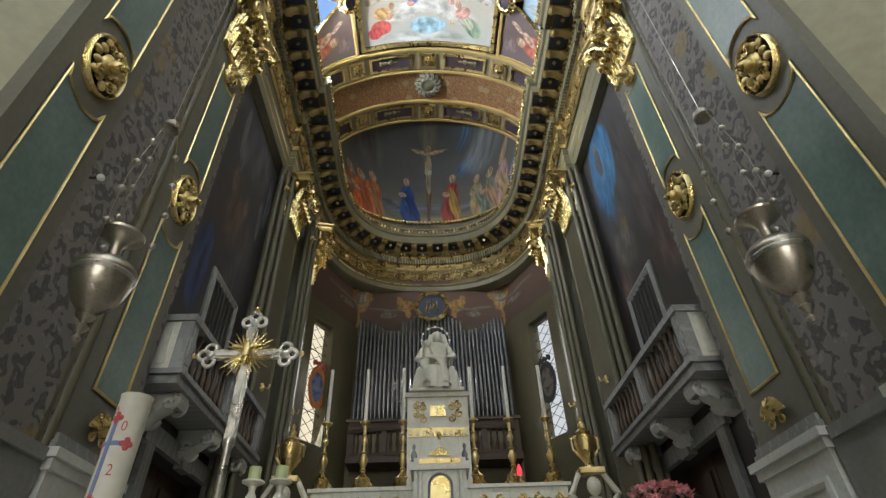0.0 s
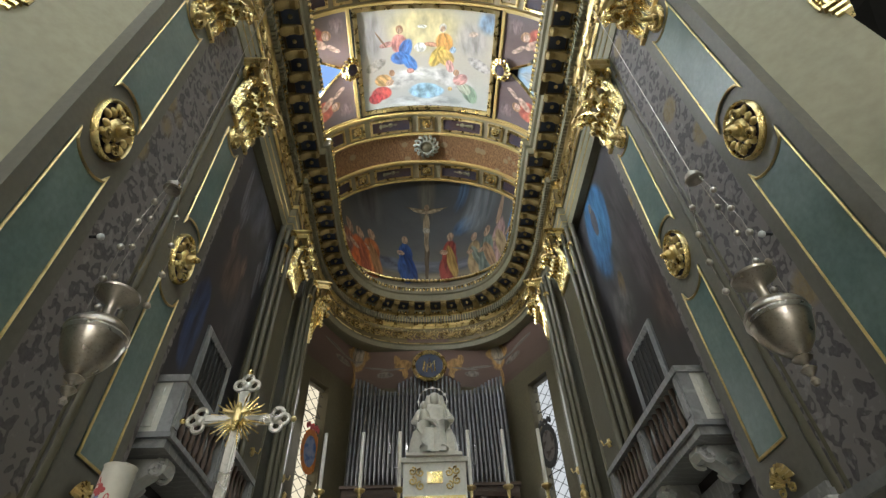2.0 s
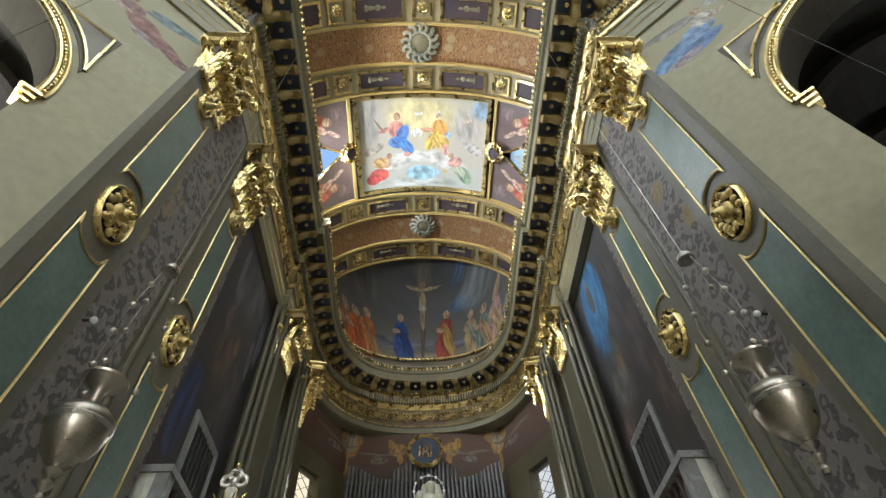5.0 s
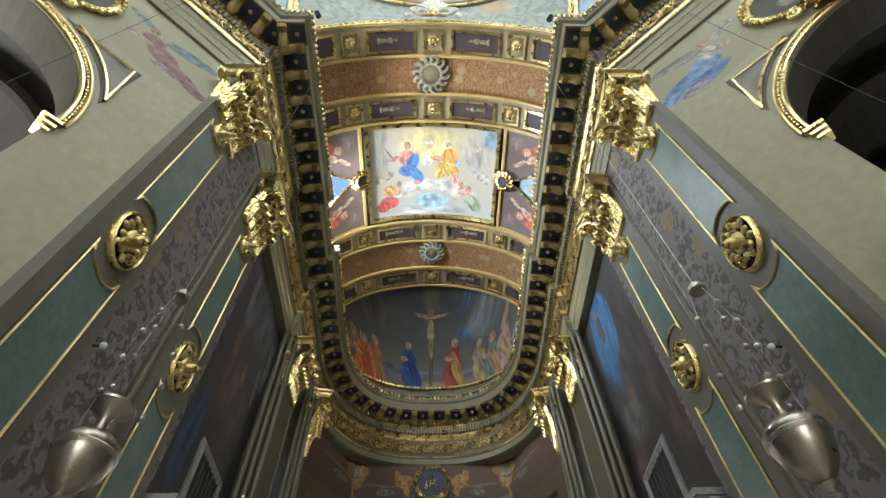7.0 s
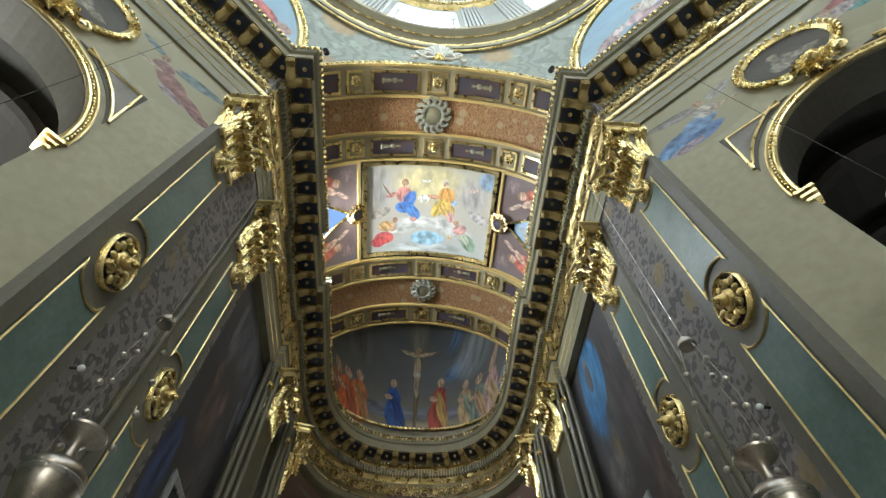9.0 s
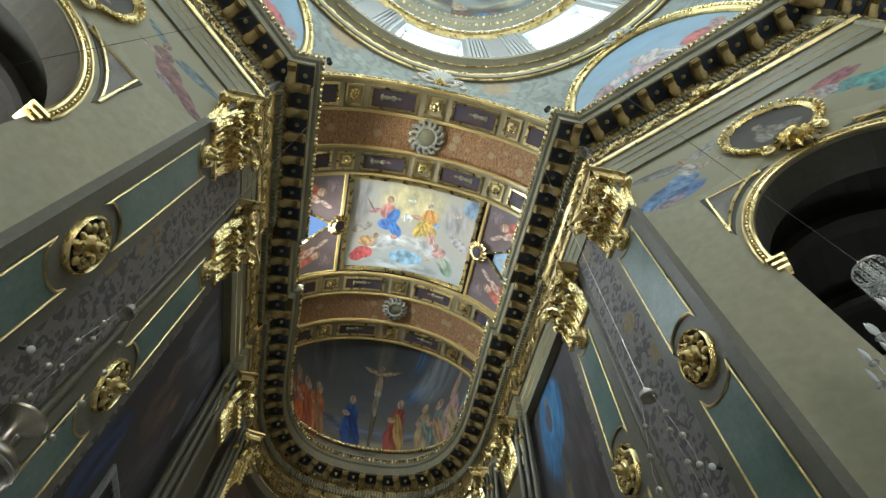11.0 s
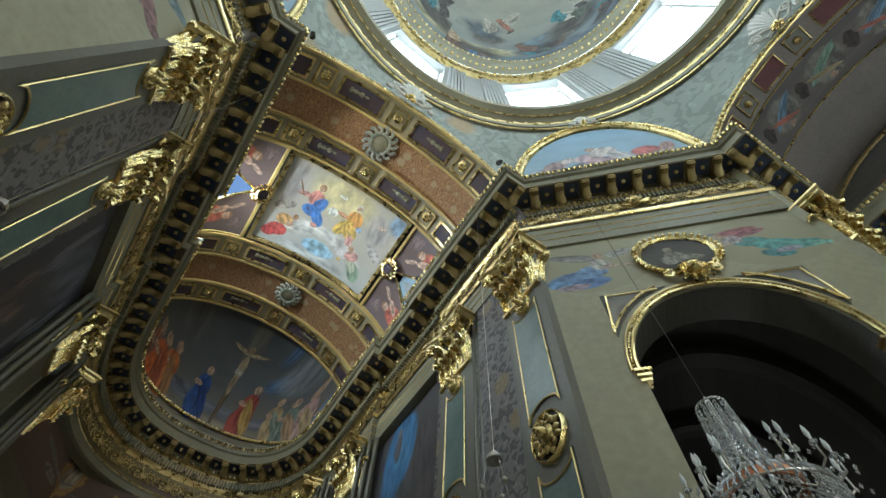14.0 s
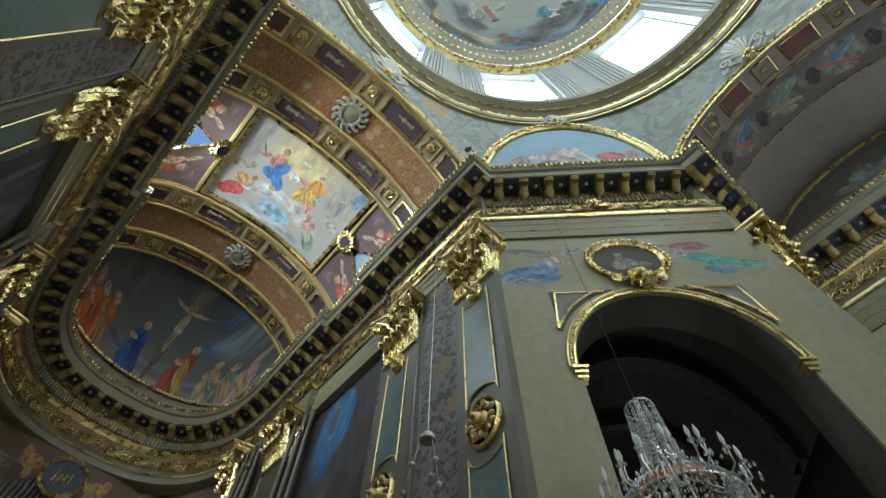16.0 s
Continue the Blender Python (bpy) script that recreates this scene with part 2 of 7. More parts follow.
def box(bm, x0, x1, y0, y1, z0, z1):
    v = [bm.verts.new(p) for p in ((x0, y0, z0), (x1, y0, z0), (x1, y1, z0), (x0, y1, z0), (x0, y0, z1), (x1, y0, z1), (x1, y1, z1), (x0, y1, z1))]
    for f in ((3, 2, 1, 0), (4, 5, 6, 7), (0, 1, 5, 4), (1, 2, 6, 5), (2, 3, 7, 6), (3, 0, 4, 7)):
        bm.faces.new([v[i] for i in f])
    return bm


def boxes(*rows):
    bm = bmesh.new()
    for r in rows:
        box(bm, *r)
    return bm


def grid(rows, bm=None, close_u=False, close_v=False, uvs=None):
    """A sheet from rows of points."""
    bm = bm or bmesh.new()
    vs = [[bm.verts.new(p) for p in r] for r in rows]
    lay = bm.loops.layers.uv.verify() if uvs else None
    nr, nc = len(vs), len(vs[0])
    for i in range(nr if close_v else nr - 1):
        for j in range(nc if close_u else nc - 1):
            q = [(i, j), (i, (j + 1) % nc), ((i + 1) % nr, (j + 1) % nc), ((i + 1) % nr, j)]
            f = bm.faces.new([vs[a][b] for a, b in q])
            if uvs:
                for lp, (a, b) in zip(f.loops, q):
                    lp[lay].uv = uvs[a][b]
    return bm


def lathe(profile, n=20, bm=None, m=None):
    """Turned body: profile of (radius, z)."""
    rows = [[Vector((r * math.cos(2 * math.pi * k / n), r * math.sin(2 * math.pi * k / n), z)) for k in range(n)] for r, z in profile]
    if m:
        rows = [[m @ p for p in r] for r in rows]
    bm = grid(rows, bm, close_u=True)
    bm.verts.ensure_lookup_table()
    return bm


def tube(pts, r, n=6, bm=None, closed=False, r_end=None):
    """A round bar along points; the radius may taper to r_end."""
    pts = [Vector(p) for p in pts]
    rows, k = [], len(pts)
    up = Vector((0.13, 0.31, 0.94))
    for i, p in enumerate(pts):
        d = pts[(i + 1) % k] - pts[i - 1] if closed else pts[min(i + 1, k - 1)] - pts[max(i - 1, 0)]
        d.normalize()
        a = d.cross(up).normalized()
        b = d.cross(a)
        rr = r if r_end is None else r + (r_end - r) * i / (k - 1)
        rows.append([p + (a * math.cos(2 * math.pi * j / n) + b * math.sin(2 * math.pi * j / n)) * rr for j in range(n)])
    bm = grid(rows, bm, close_u=True, close_v=closed)
    return bm


def blob(bm, c, r, n=8, m=4):
    """An ellipsoid; r may be one radius or three."""
    r = (r, r, r) if isinstance(r, (int, float)) else r
    c = Vector(c)
    rows = []
    for i in range(m + 1):
        th = math.pi * i / m
        s = max(math.sin(th), 0.03)
        rows.append([c + Vector((r[0] * s * math.cos(2 * math.pi * j / n), r[1] * s * math.sin(2 * math.pi * j / n), r[2] * math.cos(th))) for j in range(n)])
    return grid(rows, bm, close_u=True)


def plate(outline, y0, y1, bm=None):
    """A slab from an outline in x, z; y from y0 (front) to y1 (back)."""
    bm = bm or bmesh.new()
    f = [bm.verts.new((x, y0, z)) for x, z in outline]
    b = [bm.verts.new((x, y1, z)) for x, z in outline]
    bm.faces.new(f)
    bm.faces.new(b[::-1])
    for i in range(len(f)):
        j = (i + 1) % len(f)
        bm.faces.new((f[i], b[i], b[j], f[j]))
    return bm


def border(outline, w, y0, y1, bm=None):
    """A raised moulding that runs round an outline in x, z; w inwards."""
    n = len(outline)
    inner = []
    for i in range(n):
        p, a, b = Vector(outline[i]), Vector(outline[i - 1]), Vector(outline[(i + 1) % n])
        d1, d2 = (p - a).normalized(), (b - p).normalized()
        n1, n2 = Vector((-d1.y, d1.x)), Vector((-d2.y, d2.x))
        k = (n1 + n2)
        k = k / max(k.length_squared, 0.3) * 2
        inner.append(p + k * w)
    mid = [(Vector(o) + i) / 2 for o, i in zip(outline, inner)]
    rows = [[(p[0], y1, p[1]) for p in outline], [(p[0], y0 * 0.6 + y1 * 0.4, p[1]) for p in outline], [(p[0], y0, p[1]) for p in mid],
            [(p[0], y0 * 0.6 + y1 * 0.4, p[1]) for p in inner], [(p[0], y1, p[1]) for p in inner]]
    return grid(rows, bm, close_u=True)


def arc(cx, cz, rx, rz, a0, a1, n):
    return [(cx + rx * math.cos(radians(a0 + (a1 - a0) * i / n)), cz + rz * math.sin(radians(a0 + (a1 - a0) * i / n))) for i in range(n + 1)]


def offset_path(path, d, closed=False):
    """The path in plan, moved sideways by d to its left."""
    out, n = [], len(path)
    for i in range(n):
        p = Vector(path[i])
        d1 = (p - Vector(path[i - 1])).normalized() if i else None
        d2 = (Vector(path[i + 1]) - p).normalized() if i < n - 1 else None
        d1, d2 = d1 or d2, d2 or d1
        n1, n2 = Vector((-d1.y, d1.x)), Vector((-d2.y, d2.x))
        k = n1 + n2
        out.append(p + k * (2 * d / max(k.length_squared, 0.4)))
    return out


def run(path, profile, bm=None):
    """A moulding along a plan path: profile of (out, z), out to the left of the path."""
    rows = []
    for o, z in profile:
        rows.append([(p.x, p.y, z) for p in offset_path(path, o)])
    return grid(rows, bm)

# ---- the plan ----
P = 1.285         # pilaster faces stand this far from the axis
DIAG = 1.66       # the diagonal crossing walls, from the eye
Z_ARCH, Z_GOLD, Z_DENT, Z_SOFF, Z_TOP = 3.54, 3.90, 4.16, 4.44, 4.62
VA, VB, VZ = 1.32, 0.90, 4.65   # the vault's half width, rise and springing
ARCH_Y = 1.047


def mirror(path):
    return [(-x, y) for x, y in path][::-1]


apse_curve = []
for k in range(1, 24):
    a = math.pi * k / 24
    c, s = math.cos(a), math.sin(a)
    apse_curve.append((1.31 * math.copysign(abs(c) ** 0.8, c), 4.30 + 1.50 * s ** 0.8))
transept = [(4.21, -2.89), (4.21, -0.31), (2.69, -0.31), (2.69, -0.26)]
side = [(1.34, 1.09), (1.29, 1.09), (1.29, 2.25), (1.345, 2.25), (1.345, 3.40), (1.29, 3.40), (1.31, 4.30)]
half = transept + side
FRIEZE = half + apse_curve + mirror(half)
straight = half
# the frieze and architrave run straight past the corner blocks
half2 = transept[:2] + [(2.643, -0.31), (1.29, 1.043)] + side[2:]
FRIEZE2 = half2 + apse_curve + mirror(half2)

# entablature: architrave, frieze and cornice
entab = tagged(new("cornice_1"), "gilded entablature with bracketed cornice round the whole chancel", "cornice", kind="structure")
entab.location.z = EYE
part("cornice", run(FRIEZE, [(-0.12, Z_TOP + 0.03), (0.29, Z_TOP + 0.03), (0.30, Z_TOP), (0.285, Z_TOP - 0.02), (0.27, Z_TOP - 0.07), (0.245, Z_TOP - 0.08), (0.245, Z_SOFF), (0.06, Z_SOFF), (0.06, Z_SOFF - 0.05), (0.045, Z_SOFF - 0.06)]), FASCIA, entab)
part("bed_moulding", run(FRIEZE, [(0.045, Z_SOFF - 0.06), (0.02, Z_SOFF - 0.07), (0.02, Z_DENT + 0.03), (0.012, Z_DENT + 0.02), (0.0, Z_DENT)]), OLD_GOLD, entab, "gilded bed moulding")
part("frieze", run(FRIEZE2, [(-0.14, Z_DENT), (0.0, Z_DENT), (0.0, Z_GOLD + 0.02), (0.035, Z_GOLD + 0.015), (0.035, Z_GOLD - 0.01)]), GROUND_AND_GAP_SHADE, entab, "dark gilt frieze ground")
for pth in (half2, mirror(half2)):
    part("architrave", run(pth, [(0.028, Z_GOLD - 0.05), (0.014, Z_GOLD - 0.056), (0.014, Z_GOLD - 0.145), (0.0125, Z_GOLD - 0.147), (0.0115, Z_GOLD - 0.25), (0.01, Z_GOLD - 0.252), (0.009, Z_ARCH), (-0.14, Z_ARCH)]), FASCIA, entab, "grey-green architrave with three fascias")
    part("architrave_gilding", run(pth, [(0.035, Z_GOLD - 0.012), (0.04, Z_GOLD - 0.02), (0.036, Z_GOLD - 0.04), (0.028, Z_GOLD - 0.052)]), GOLD_LINE, entab, "gilded upper moulding")
    part("architrave_gilding", run(pth, [(0.013, Z_GOLD - 0.14), (0.019, Z_GOLD - 0.146), (0.0125, Z_GOLD - 0.152)]), OLD_LINE, entab)
    part("architrave_gilding", run(pth, [(0.011, Z_GOLD - 0.246), (0.016, Z_GOLD - 0.251), (0.01, Z_GOLD - 0.256)]), OLD_LINE, entab)
part("architrave_gilding", run([half[-1]] + apse_curve + [mirror(half)[0]], [(0.036, Z_GOLD + 0.0), (0.042, Z_GOLD - 0.006), (0.036, Z_GOLD - 0.014)]), GOLD_LINE, entab)
part("architrave", run([half[-1]] + apse_curve + [mirror(half)[0]], [(0.035, Z_GOLD - 0.01), (0.02, Z_GOLD - 0.03), (0.015, Z_GOLD - 0.09), (-0.02, Z_GOLD - 0.1), (-0.14, Z_GOLD - 0.1)]), FASCIA, entab)

# floor, pier cores and outer shell
part("floor", boxes((-6, 6, -11, 1.15, FLOOR - 0.1, FLOOR)), FLOORM)["kind"] = "structure"
part("chancel_floor", boxes((-1.6, 1.6, 1.0, 6.2, FLOOR - 0.1, FLOOR + 0.24)), FLOORM)["kind"] = "structure"
part("step", boxes((-1.3, 1.3, 0.86, 1.0, FLOOR, FLOOR + 0.16)), GREYM)["kind"] = "structure"
part("step", boxes((-1.3, 1.3, 0.72, 0.86, FLOOR, FLOOR + 0.08)), GREYM)["kind"] = "structure"
for k, sx in enumerate((1, -1)):
    def sb(x0, x1, y0, y1, z0, z1):
        return (min(sx * x0, sx * x1), max(sx * x0, sx * x1), y0, y1, z0, z1)
    w = part("wall_chancel_%d" % (k + 1), boxes(sb(1.291, 1.6, 1.02, 2.2, FLOOR, 4.6)), DAMASK)
    tagged(w, "dark painted damask wall between pilasters", "wall", kind="structure")
    w = part("wall_painted_bay_%d" % (k + 1), boxes(sb(1.41, 1.6, 2.2, 2.60, FLOOR, 4.6), sb(1.41, 1.6, 3.38, 3.5, FLOOR, 4.6), sb(1.41, 1.6, 2.60, 3.38, 0.84, 1.28), sb(1.41, 1.6, 2.60, 2.72, 1.28, 4.6), sb(1.41, 1.6, 3.19, 3.38, 1.28, 4.6), sb(1.41, 1.6, 2.72, 3.19, 1.93, 4.6), sb(1.62, 1.7, 2.2, 3.5, FLOOR, 4.6)), DARK)
    tagged(w, "dark painted wall with a balcony opening and door", "wall", kind="structure")
    w = part("wall_choir_%d" % (k + 1), boxes(sb(1.36, 1.6, 3.42, 4.45, FLOOR, 4.6)), APSE)
    tagged(w, "olive painted wall beside the apse", "wall", kind="structure")


def wall_run(name, pts, z0, z1, th, mat, holes=(), label="", cat="wall"):
    """A straight wall between two plan points with rectangular openings (from, to, low, high) along it."""
    a, b = Vector(pts[0]), Vector(pts[1])
    length = (b - a).length
    d = (b - a) / length
    m = Matrix(((d.x, -d.y, 0, a.x), (d.y, d.x, 0, a.y), (0, 0, 1, 0), (0, 0, 0, 1)))
    cuts = sorted({0.0, length, *(h[0] for h in holes), *(h[1] for h in holes)})
    bm = bmesh.new()
    for u0, u1 in zip(cuts, cuts[1:]):
        hs = [h for h in holes if h[0] <= u0 + 1e-6 and h[1] >= u1 - 1e-6]
        if hs:
            box(bm, u0, u1, 0, th, z0, hs[0][2])
            box(bm, u0, u1, 0, th, hs[0][3], z1)
        else:
            box(bm, u0, u1, 0, th, z0, z1)
    bm.transform(m)
    return tagged(part(name, bm, mat), label, cat, kind="structure"), m


# the apse: a flat back for the organ and two canted walls with windows
wall_run("wall_apse_1", ((-0.94, 5.80), (0.94, 5.80)), FLOOR, 4.6, 0.12, APSE, label="olive painted apse wall behind the organ")
CANT = 0.98
for k, (a, b) in enumerate((((0.93, 5.80), (1.40, 4.94)), ((-1.40, 4.94), (-0.93, 5.80)))):
    hole = (0.44, 0.78, 1.70, 3.07) if k == 0 else (0.20, 0.54, 1.70, 3.07)
    wall_run("wall_apse_%d" % (k + 2), (a, b), FLOOR, 4.6, 0.14, APSE, [hole], "olive painted apse wall with a tall window")
for k, (a, b) in enumerate((((1.40, 4.95), (1.33, 4.40)), ((-1.33, 4.40), (-1.40, 4.95)))):
    wall_run("wall_apse_%d" % (k + 4), (a, b), FLOOR, 4.6, 0.14, APSE, label="olive painted apse wall")


# diagonal crossing walls with arched openings
ARC_S, ARC_R, ARC_Z = 1.11, 0.55, 2.065


def arch_wall(name, m, s0, s1, z0, z1, c, r, zs, th, mat, rise=1.0):
    """A wall with a round-headed opening; x along, y into the wall."""
    bm = bmesh.new()
    n = 28
    inner = [(c - r, z0)] + [(c - r * math.cos(math.pi * i / n), zs + r * rise * math.sin(math.pi * i / n)) for i in range(n + 1)] + [(c + r, z0)]
    outer = []
    for x, z in inner:
        if z <= zs + 1e-6:
            outer.append((s0 if x < c else s1, z))
        else:
            dx, dz = x - c, z - zs
            k = min((s1 - c) / dx if dx > 1e-6 else 1e9, (s0 - c) / dx if dx < -1e-6 else 1e9, (z1 - zs) / dz)
            outer.append((c + dx * k, zs + dz * k))
    for y in (0.0, th):
        grid([[(x, y, z) for x, z in inner], [(x, y, z) for x, z in outer]], bm)
    grid([[(x, 0, z) for x, z in inner], [(x, th, z) for x, z in inner]], bm)
    box(bm, s0, s1, 0, th, z1, z1 + 0.02)
    for x0, x1, i, j in ((s0, c, 0, 1), (c, s1, 1, 0)):
        # corner left between the fan's rays and the wall's top corners
        e = s0 if i == 0 else s1
        rays = [p for p in outer if abs(p[0] - e) < 1e-6 and p[1] > zs]
        tops = [p for p in outer if abs(p[1] - z1) < 1e-6 and (p[0] < c) == (i == 0)]
        if rays and tops:
            p = max(rays, key=lambda q: q[1])
            q = min(tops, key=lambda q: abs(q[0] - e))
            for y in (0.0, th):
                bm.faces.new([bm.verts.new((u, y, v)) for u, v in (p, (e, z1), q)])
    bm.transform(m)
    return part(name, bm, mat)


def frame3(o, ang):
    """Local wall frame at o: x along the wall, y into it, z up, turned by ang degrees."""
    return Matrix.Translation(o) @ Matrix.Rotation(radians(ang), 4, "Z")


DIAGM = {}
for k, sx in enumerate((1, -1)):
    # x runs along s for the right wall; the left one is its mirror
    o = Vector((DIAG / math.sqrt(2), DIAG / math.sqrt(2), 0))
    if sx > 0:
        m = frame3(o, -45)
        s0, s1, c = 0.20, 2.09, ARC_S
    else:
        m = frame3(Vector((-o.x, o.y, 0)), 45)
        s0, s1, c = -2.09, -0.20, -ARC_S
    DIAGM[sx] = m
    w = arch_wall("wall_diagonal_%d" % (k + 1), m, s0, s1, FLOOR, Z_DENT - 0.01, c, ARC_R, ARC_Z, 0.22, BEIGE, 1.2)
    tagged(w, "beige painted crossing wall with a tall arched opening", "wall", kind="structure")
    n = 28
    # liner over the beige reveal, darkened to carry the shade under the arch
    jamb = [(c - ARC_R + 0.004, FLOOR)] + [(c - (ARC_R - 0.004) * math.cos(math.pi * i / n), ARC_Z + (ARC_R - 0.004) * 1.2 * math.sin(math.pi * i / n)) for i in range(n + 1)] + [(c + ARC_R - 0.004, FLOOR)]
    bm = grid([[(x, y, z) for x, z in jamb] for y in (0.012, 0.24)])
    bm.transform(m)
    tagged(part("trim_arch_reveal_%d" % (k + 1), bm, REVEAL), "reveal of the side arch with shade in its dark colour", "reveal", kind="structure")
    # the chapel behind; the shade of the unlit room is put into its colour
    a, b = (0.42, 2.2) if sx > 0 else (-2.2, -0.42)
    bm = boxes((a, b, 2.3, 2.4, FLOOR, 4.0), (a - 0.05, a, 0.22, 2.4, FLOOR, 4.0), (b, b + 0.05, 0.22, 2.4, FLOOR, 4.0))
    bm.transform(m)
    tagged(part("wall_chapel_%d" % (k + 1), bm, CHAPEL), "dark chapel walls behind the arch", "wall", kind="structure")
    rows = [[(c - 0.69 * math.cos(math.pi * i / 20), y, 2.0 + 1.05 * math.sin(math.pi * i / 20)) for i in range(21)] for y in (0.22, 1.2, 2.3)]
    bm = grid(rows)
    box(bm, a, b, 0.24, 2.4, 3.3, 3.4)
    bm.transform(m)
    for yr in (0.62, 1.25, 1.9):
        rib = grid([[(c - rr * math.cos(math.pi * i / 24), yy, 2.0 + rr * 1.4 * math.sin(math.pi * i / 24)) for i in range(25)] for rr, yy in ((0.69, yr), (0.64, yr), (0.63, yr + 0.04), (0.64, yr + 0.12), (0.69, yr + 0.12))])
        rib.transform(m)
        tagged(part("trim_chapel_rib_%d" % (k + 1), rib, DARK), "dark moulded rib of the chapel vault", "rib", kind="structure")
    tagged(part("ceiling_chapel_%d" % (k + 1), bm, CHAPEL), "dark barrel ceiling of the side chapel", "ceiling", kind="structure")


# the chancel vault
def vp(th, y, off=0.0):
    a = radians(th)
    return Vector(((VA - off) * math.sin(a), y, VZ + (VB - off) * math.cos(a)))


def vault_sheet(t0, t1, y0, y1, off=0.0, nt=None, ny=1, bm=None, uv=False):
    nt = nt or max(1, int(abs(t1 - t0) / 4))
    rows = [[vp(t0 + (t1 - t0) * j / nt, y0 + (y1 - y0) * i / ny, off) for j in range(nt + 1)] for i in range(ny + 1)]
    uvs = [[(j / nt, 1 - i / ny) for j in range(nt + 1)] for i in range(ny + 1)] if uv else None
    return grid(rows, bm, uvs=uvs)


def vault_bar(t0, t1, y0, y1, h, bm, base=0.0):
    """A raised bar on the vault."""
    nt = max(1, int(abs(t1 - t0) / 4))
    ts = [t0 + (t1 - t0) * j / nt for j in range(nt + 1)]
    grid([[vp(t, y0, base) for t in ts], [vp(t, y0, base + h) for t in ts], [vp(t, y1, base + h) for t in ts], [vp(t, y1, base) for t in ts]], bm)
    for t in (t0, t1):
        f = [bm.verts.new(p) for p in (vp(t, y0, base), vp(t, y0, base + h), vp(t, y1, base + h), vp(t, y1, base))]
        bm.faces.new(f)
    return bm


def vault_frame(t0, t1, y0, y1, w, h, bm=None, base=0.0):
    bm = bm or bmesh.new()
    dt = math.degrees(w / 1.15)
    vault_bar(t0, t1, y0, y0 + w, h, bm, base)
    vault_bar(t0, t1, y1 - w, y1, h, bm, base)
    vault_bar(t0, t0 + dt, y0 + w, y1 - w, h, bm, base)
    vault_bar(t1 - dt, t1, y0 + w, y1 - w, h, bm, base)
    return bm


vault = tagged(new("ceiling_vault"), "painted barrel vault with gilded coffered ribs", "vault", kind="structure")
vault.location.z = EYE
bm = vault_sheet(-90, 90, ARCH_Y, 2.25, -0.05, 40)
vault_sheet(-90, 90, 3.15, 4.45, -0.05, 40, bm=bm)
vault_sheet(-40, 90, 2.25, 3.15, -0.05, 30, bm=bm)
part("vault_shell", bm, DARK, vault)
RIBS = [(1.047, 1.36, 0.035), (1.75, 2.05, 0.03), (3.33, 3.62, 0.03), (4.04, 4.33, 0.03)]
for y0, y1, h in RIBS:
    bm = vault_bar(-90, 90, y0, y1, h, bmesh.new(), -0.02)
    part("rib", bm, RIB, vault, "olive painted vault rib")
for y0, y1 in ((1.36, 1.75), (3.62, 4.04)):
    part("web", vault_sheet(-90, 90, y0, y1, 0.0, 40), BROWN, vault, "brown painted scrollwork")
COFFERS = [(-4.5, 4.5, 1), (8, 31, 0), (-31, -8, 0), (34.5, 44, 1), (-44, -34.5, 1), (47.5, 72, 0), (-72, -47.5, 0)]
rose = bmesh.new()
blob(rose, (0, 0, -0.02), (0.022, 0.022, 0.03))
for i in range(8):
    a = math.pi * i / 4
    blob(rose, (0.042 * math.cos(a), 0.042 * math.sin(a), -0.008), (0.02, 0.02, 0.014), 6, 3)
first_rose = first_knot = None
for y0, y1, h in RIBS:
    m0 = 0.055 if y1 - y0 > 0.3 else 0.06
    for t0, t1, sq in COFFERS:
        fr = part("coffer_frame", vault_frame(t0, t1, y0 + m0, y1 - m0 + 0.02, 0.022, 0.022, base=h - 0.02), GOLD_LINE, vault)
        part("coffer_panel", vault_sheet(t0 + 1, t1 - 1, y0 + m0 + 0.02, y1 - m0, h - 0.014), RIB if sq else REDDARK, vault)
        if sq:
            tm, ym = (t0 + t1) / 2, (y0 + y1) / 2
            mm = Matrix.Translation(vp(tm, ym, h - 0.01)) @ Matrix.Rotation(radians(tm), 4, "Y")
            if first_rose is None:
                first_rose = part("rosette", rose, GOLD, vault, "gilded rosette", True)
                mm.translation *= S
                first_rose.matrix_basis = mm
            else:
                piece("rosette", first_rose, mm, vault)
        elif t1 - t0 > 20:
            tm, ym = (t0 + t1) / 2, (y0 + y1) / 2
            mm = Matrix.Translation(vp(tm, ym, h - 0.012)) @ Matrix.Rotation(radians(tm), 4, "Y")
            if first_knot is None:
                knot = bmesh.new()
                blob(knot, (0, 0, 0), (0.035, 0.03, 0.012), 8, 4)
                for e in (-1, 1):
                    blob(knot, (e * 0.075, 0, 0), (0.05, 0.022, 0.01), 8, 4)
                    blob(knot, (e * 0.12, 0, 0), (0.02, 0.035, 0.01), 8, 4)
                first_knot = part("knot_ornament", knot, FASCIA, vault, "grey painted knot", True)
                mm.translation *= S
                first_knot.matrix_basis = mm
            else:
                piece("knot_ornament", first_knot, mm, vault)
    for yy in (y0, y1):
        part("rib_moulding", vault_bar(-85, 85, yy - 0.012, yy + 0.012, h + 0.008, bmesh.new()), GILT_PAINT, vault)

